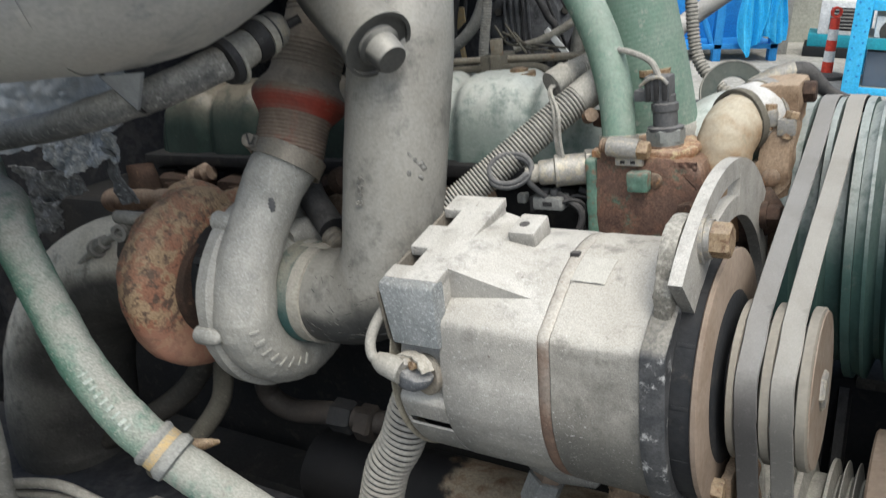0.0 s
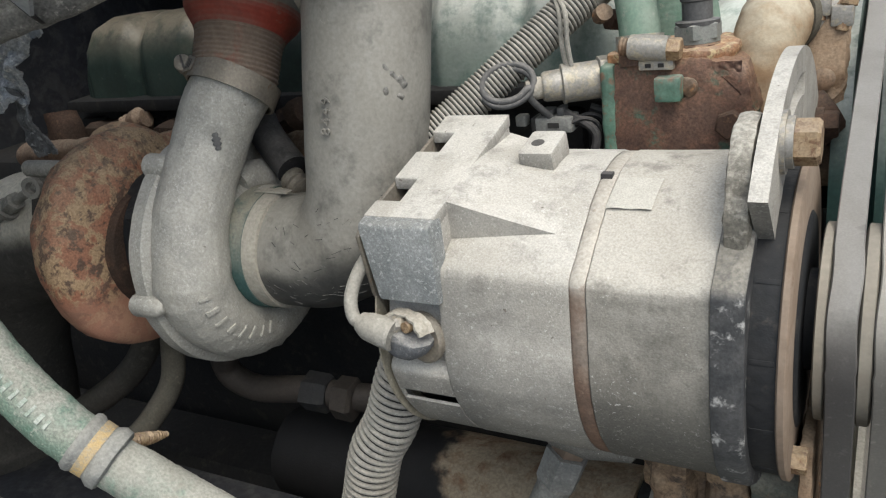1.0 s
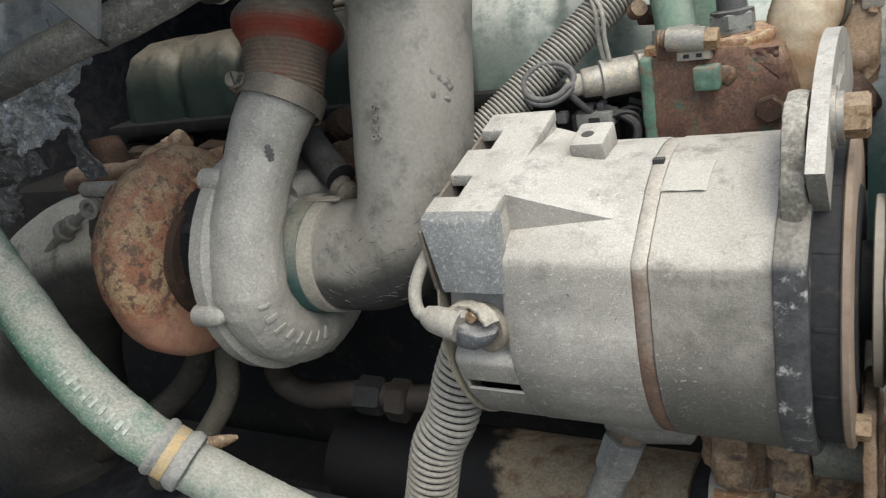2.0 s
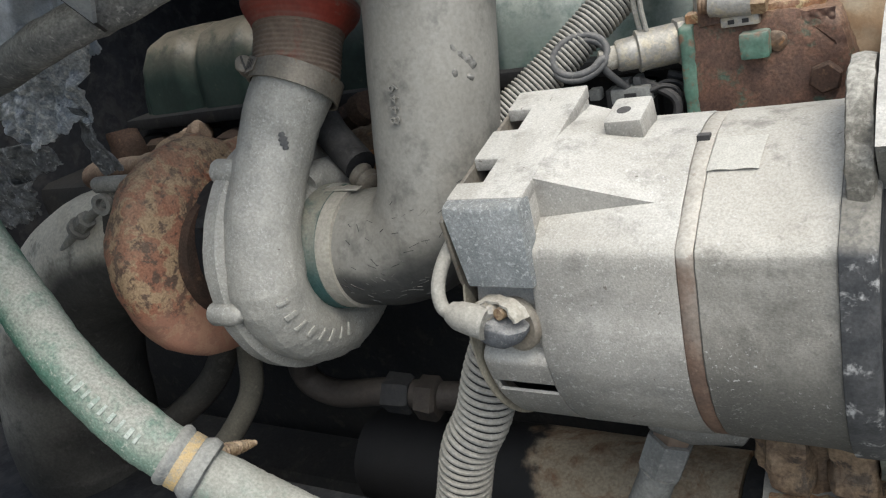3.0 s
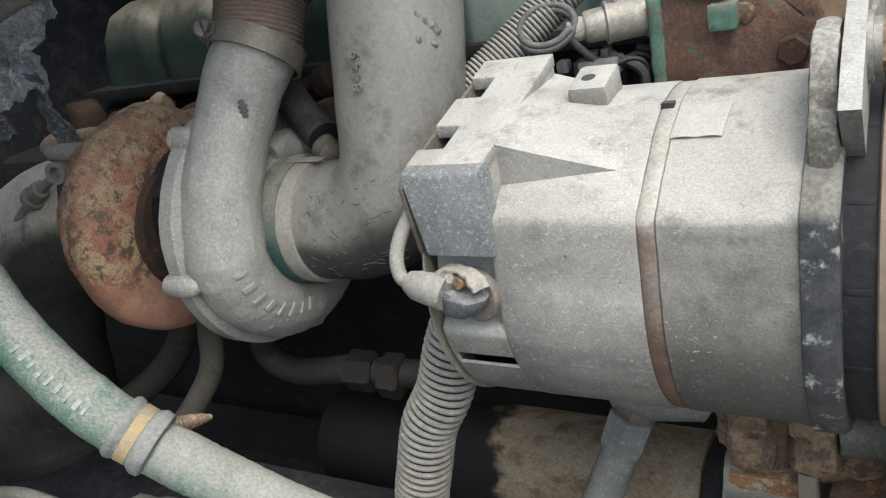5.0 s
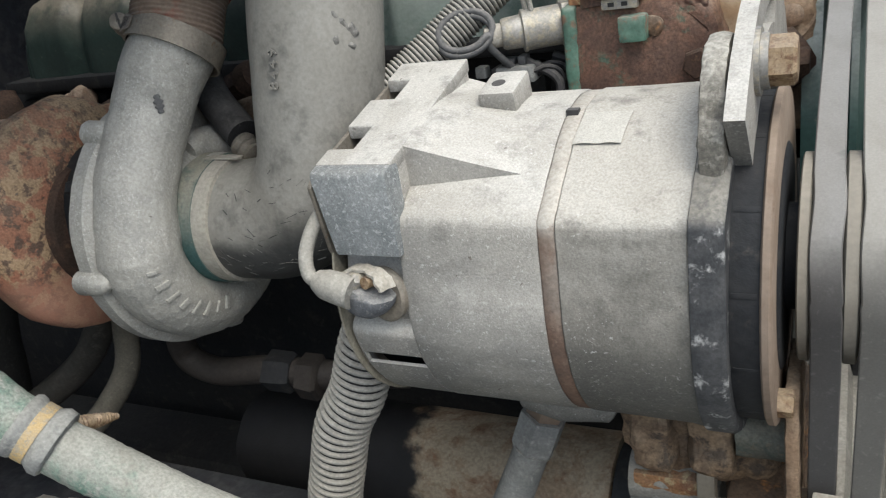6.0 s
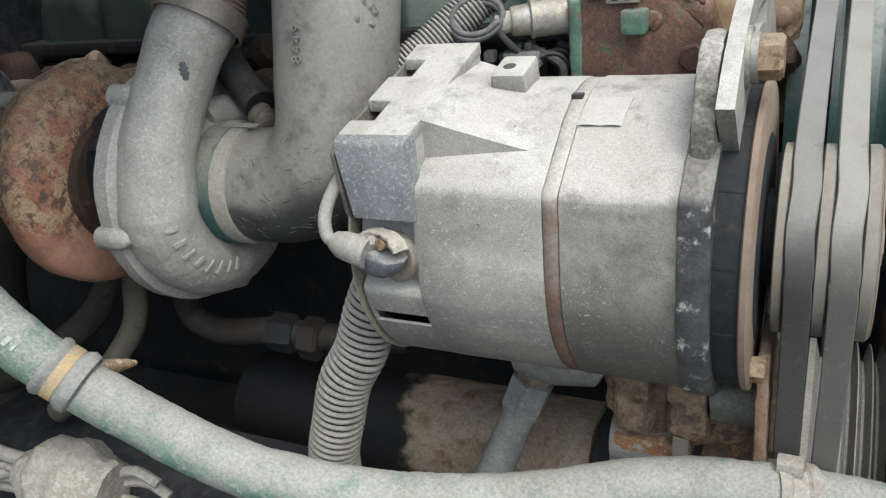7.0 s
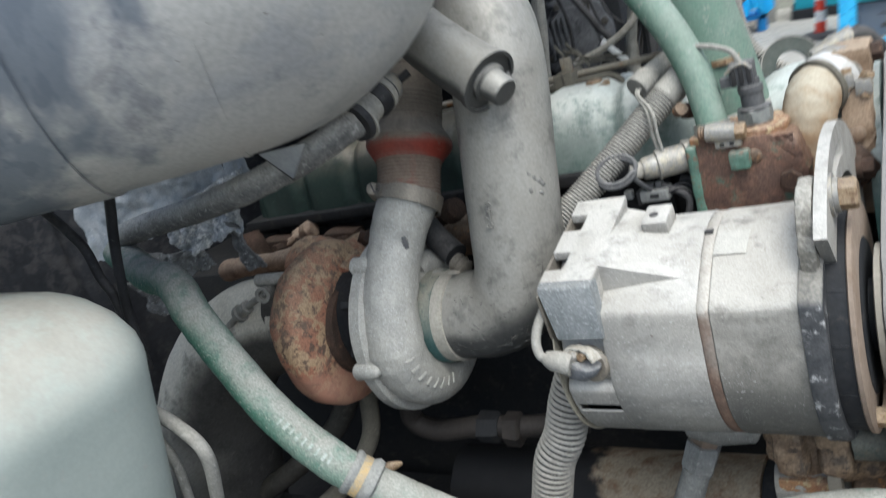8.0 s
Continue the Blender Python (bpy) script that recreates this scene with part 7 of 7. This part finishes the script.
for k, (pts, r, m) in enumerate((
        ([(-0.40, 0.50, 0.14), (-0.39, 0.48, 0.22), (-0.41, 0.47, 0.32), (-0.40, 0.5, 0.42)], 0.014, M_BLACK),
        ([(-0.355, 0.47, 0.14), (-0.36, 0.46, 0.22), (-0.35, 0.47, 0.30), (-0.37, 0.49, 0.4)], 0.012, M_BLACK),
        ([(-0.213, 0.45, 0.14), (-0.2105, 0.45, 0.172), (-0.2045, 0.45, 0.1915), (-0.1965, 0.45, 0.219), (-0.2061, 0.45, 0.2331), (-0.217, 0.45, 0.255), (-0.27, 0.47, 0.33)], 0.0048, M_BLACK),
        ([(-0.42, 0.44, 0.15), (-0.36, 0.44, 0.19), (-0.30, 0.44, 0.24), (-0.27, 0.45, 0.34)], 0.008, M_COND),
        ([(-0.24, 0.42, 0.20), (-0.20, 0.42, 0.21), (-0.155, 0.43, 0.235), (-0.14, 0.44, 0.28)], 0.005, M_TAPE))):
    solo("hose_line", tube(pts, r, 12, 8), m, pts[0], "black hose among the machinery behind" if m is M_BLACK else "dusty thin line among the machinery behind", "hose", "rubber hoses")
rnd = random.Random(21)
for k in range(16):
    x, y = rnd.choice((rnd.uniform(-0.46, -0.36), rnd.uniform(-0.24, -0.14))), rnd.uniform(0.43, 0.56)
    sx = rnd.uniform(-0.10, 0.10)
    pts = [(x, y, 0.12), (x + 0.3 * sx + rnd.uniform(-0.02, 0.02), y, rnd.uniform(0.17, 0.22)), (x + 0.7 * sx + rnd.uniform(-0.03, 0.03), y + rnd.uniform(-0.02, 0.02), rnd.uniform(0.25, 0.31)), (x + sx, y + 0.02, 0.42)]
    m = (M_BLACK, M_BLACK, M_DTUBE)[k % 3]
    solo("hose_line", tube(pts, rnd.choice((0.0022, 0.003, 0.0035, 0.006)), 8, 8), m, pts[0], "black hose among the machinery behind" if m is M_BLACK else "dusty thin line among the machinery behind", "hose", "rubber hoses")
solo("rear_conduit", ribbed([(-0.277, 0.40, 0.16), (-0.2745, 0.40, 0.20), (-0.2705, 0.40, 0.2224), (-0.2629, 0.40, 0.2626), (-0.25, 0.40, 0.36)], 0.0066, 0.0034, 0.0012, 18), M_COND, (-0.235, 0.36, 0.2), "grey corrugated conduit rising behind the valve cover", "conduit", "corrugated conduits", smooth=70)
for k, (pts, r) in enumerate((([(-0.42, 0.315, 0.200), (-0.25, 0.315, 0.2013), (-0.16, 0.315, 0.202), (-0.06, 0.315, 0.203), (0.0, 0.315, 0.204)], 0.0042), ([(-0.42, 0.302, 0.192), (-0.22, 0.302, 0.194), (-0.165, 0.302, 0.195), (-0.147, 0.302, 0.192), (-0.140, 0.302, 0.184), (-0.138, 0.30, 0.174)], 0.0042), ([(-0.42, 0.325, 0.186), (-0.2, 0.325, 0.1855), (-0.15, 0.325, 0.186)], 0.004))):
    solo("fuel_pipe", tube(pts, r, 12, 8), M_TANH if k else M_FUEL, pts[0], "brown dusty steel fuel pipe over the valve cover", "pipe", "fuel pipes")
pc = thing("pipe_clip", (-0.22, 0.315, 0.19), "dusty block clip holding the fuel pipes", "clip")
part("block", rough(block((-0.221, 0.293, 0.184), (-0.1955, 0.335, 0.209), 0.004), 0.001, 0.008), M_TANH, pc)
part("tab", rough(block((-0.210, 0.300, 0.208), (-0.196, 0.306, 0.226), 0.001), 0.001, 0.008), M_FUEL, pc)
part("ridge", block((-0.209, 0.2915, 0.185), (-0.207, 0.2935, 0.208), 0.0005), M_DTUBE, pc)
for k, (x, z, h) in enumerate(((-0.3565, 0.232, 0.019), (-0.3600, 0.190, 0.011))):
    solo("yellow_tag", rough(block((x - 0.008, 0.488, z - h), (x + 0.008 - 0.003 * k, 0.494, z + h), 0.003), 0.004, 0.012), M_YELLOW, (x, 0.49, z), "faded yellow plastic tag on the hoses behind", "tag", "yellow tags")
# dark backing added so no bright sky shows between the machinery
solo("sky_block_panel", block((-1.4, 0.86, -0.5), (-0.26, 0.95, 0.9), 0.01), M_DARK, (-0.8, 0.9, -0.5), "dark panel added behind the engine to block the sky", "cab wall")

# overhead blocker out of view, added to shade the rear valve cover
solo("shade_roof_panel", block((-1.5, 0.18, 0.56), (-0.06, 1.0, 0.62), 0.01), M_DARK, (-0.9, 0.5, 0.5), "unseen black panel added above the engine to shade it", "cab floor")

# ---- the yard ----
IDENT = Matrix()
gm = bmesh.new()
bmesh.ops.create_grid(gm, x_segments=40, y_segments=40, size=300)
solo("ground", gm, M_CONC, (0, 0, 0), "dusty pale concrete yard", "ground", kind="structure", place=IDENT, smooth=0)
solo("backdrop_wall", block((-25, 9.3, 0), (30, 9.6, 3.4), 0), M_WALL, (0, 9.3, 0), "grey-green panel wall closing the yard", "wall", kind="structure", place=IDENT, smooth=0)


def marker_post():
    t = thing("marker_post", (3.47, 7.36, 0), "red and white banded plastic marker post", "post", place=IDENT)
    part("base", lathe([(0, 0.0), (0, 0.16), (0.03, 0.15), (0.05, 0.06), (0.05, 0)], (3.47, 7.36, 0), Z, 32), M_BLACK, t)
    z = 0.05
    for k in range(5):
        r = 0.048 - 0.002 * k
        part("band", lathe([(0, 0), (0, r), (0.094, r - 0.001), (0.094, 0)], (3.47, 7.36, z), Z, 28), M_PRED if k % 2 == 0 else M_PWHITE, t)
        z += 0.0945
    part("handle", ring((3.47, 7.36, z + 0.05), Y, 0.03, 0.03, 0.018, 24), M_PRED, t)
    return t


marker_post()


RACK = Matrix.Translation((3.31, 6.72, 0)) @ Matrix.Rotation(radians(-26.6), 4, "Z")


def storage_rack():
    t = thing("storage_rack", (0, 0, 0), "bright blue bolted steel storage rack", "rack", place=RACK)
    for x, y in ((0.0, 0.0), (1.9, 0.0), (0.02, 0.6), (1.9, 0.6)):
        up_ = part("upright", block((x, y, 0.0), (x + 0.13, y + 0.07, 2.2), 0.006), M_TARP, t)
        if y == 0:
            for k in range(20):
                part("bolt_hole", lathe([(0, 0.0), (0, 0.009), (0.002, 0.009), (0.002, 0)], (x + 0.03 + 0.07 * (k % 2), y - 0.001, 0.10 + 0.045 * k), (0, -1, 0), 10), M_BLUE, up_)
    for z, h, m in ((0.0, 0.055, M_TARP), (0.367, 0.087, M_TEAL), (0.67, 0.08, M_TARP), (1.3, 0.08, M_TARP)):
        part("beam", block((0.13, 0.01, z), (1.9, 0.05, z + h), 0.004), m, t)
        part("shelf", block((0.02, 0.05, z + h - 0.02), (2.0, 0.62, z + h), 0.002), M_WALL, t)
    return t


storage_rack()
bxs = thing("white_machine", (0.4, 0.2, 0.454), "white boxy machine with a round opening on the rack shelf", "machine", place=RACK)
part("case", block((0.17, 0.06, 0.454), (0.9, 0.5, 0.625), 0.015), M_PWHITE, bxs)
part("opening", lathe([(0, 0), (0, 0.095), (0.004, 0.095), (0.004, 0)], (0.30, 0.06, 0.505), (0, -1, 0), 28), M_DTUBE, bxs)
gc = thing("grey_crate", (0.4, 0.2, 0.055), "grey steel crate with a dark slot on the lower shelf", "crate", place=RACK)
part("case", block((0.15, 0.08, 0.055), (1.2, 0.55, 0.34), 0.01), M_DRUM, gc)
part("slot", block((0.32, 0.074, 0.13), (0.9, 0.081, 0.17), 0.002), M_DTUBE, gc)
part("slot", block((0.30, 0.074, 0.24), (0.9, 0.081, 0.25), 0.002), M_DTUBE, gc)


def tarp_rack():
    t = thing("low_rack", (2.9, 8.3, 0), "blue steel rack partly under a tarpaulin", "rack", place=IDENT)
    for x in (2.74, 3.30):
        part("upright", block((x - 0.04, 8.2, 0), (x + 0.04, 8.28, 1.8), 0.005), M_BLUE, t)
    part("brace", tube([(2.55, 8.24, 0.5), (2.74, 8.24, 0.04)], 0.03, 8, 2), M_BLUE, t)
    part("back", block((2.1, 8.62, 0.12), (3.34, 8.66, 1.6), 0.004), M_BLUE, t)
    part("shelf", block((2.1, 8.2, 0.12), (3.34, 8.62, 0.17), 0.004), M_BLUE, t)
    return t


tarp_rack()


def tarp(u, v):
    x = 2.90 + 0.44 * u
    drop = 0.95 - (0.66 + 0.22 * math.exp(-((u - 0.2) / 0.16) ** 2) + 0.10 * u + 0.03 * math.sin(u * 17)) * v
    return (x + 0.02 * math.sin(v * 6 + u * 9), 8.10 + 0.040 * math.sin(u * 21 + v * 2) + 0.025 * math.sin(u * 47), drop)


solo("tarpaulin", sheet(tarp, 60, 24, 0.004), M_TARP, (3.0, 8.1, 0.9), "bright blue creased tarpaulin draped over the rack", "tarpaulin", place=IDENT)
solo("wall_post", block((3.45, 8.55, 0), (3.58, 8.68, 3), 0.004), M_COND, (3.5, 8.6, 0), "dull grey steel post by the wall", "post", place=IDENT)
UNIT = Matrix.Translation((3.72, 8.43, 0)) @ Matrix.Rotation(radians(-24.5), 4, "Z")
ac = thing("cooling_unit", (0.3, 0.2, 0), "white cooling unit with a dark grille on a teal cabinet", "cooling unit", place=UNIT)
part("cabinet", block((0.0, 0.02, 0.10), (0.75, 0.45, 0.224), 0.01), M_TEAL, ac)
part("foot", block((-0.03, 0.0, 0), (0.6, 0.45, 0.10), 0.004), M_DARK, ac)
cs = part("case", block((0.08, 0.03, 0.224), (0.60, 0.4, 0.56), 0.015), M_PWHITE, ac)
part("grille", block((0.18, 0.022, 0.27), (0.46, 0.034, 0.49), 0.002), M_BLACK, cs)
for k in range(6):
    part("slat", block((0.18, 0.016, 0.29 + 0.034 * k), (0.46, 0.024, 0.302 + 0.034 * k), 0.001), M_COND, cs)
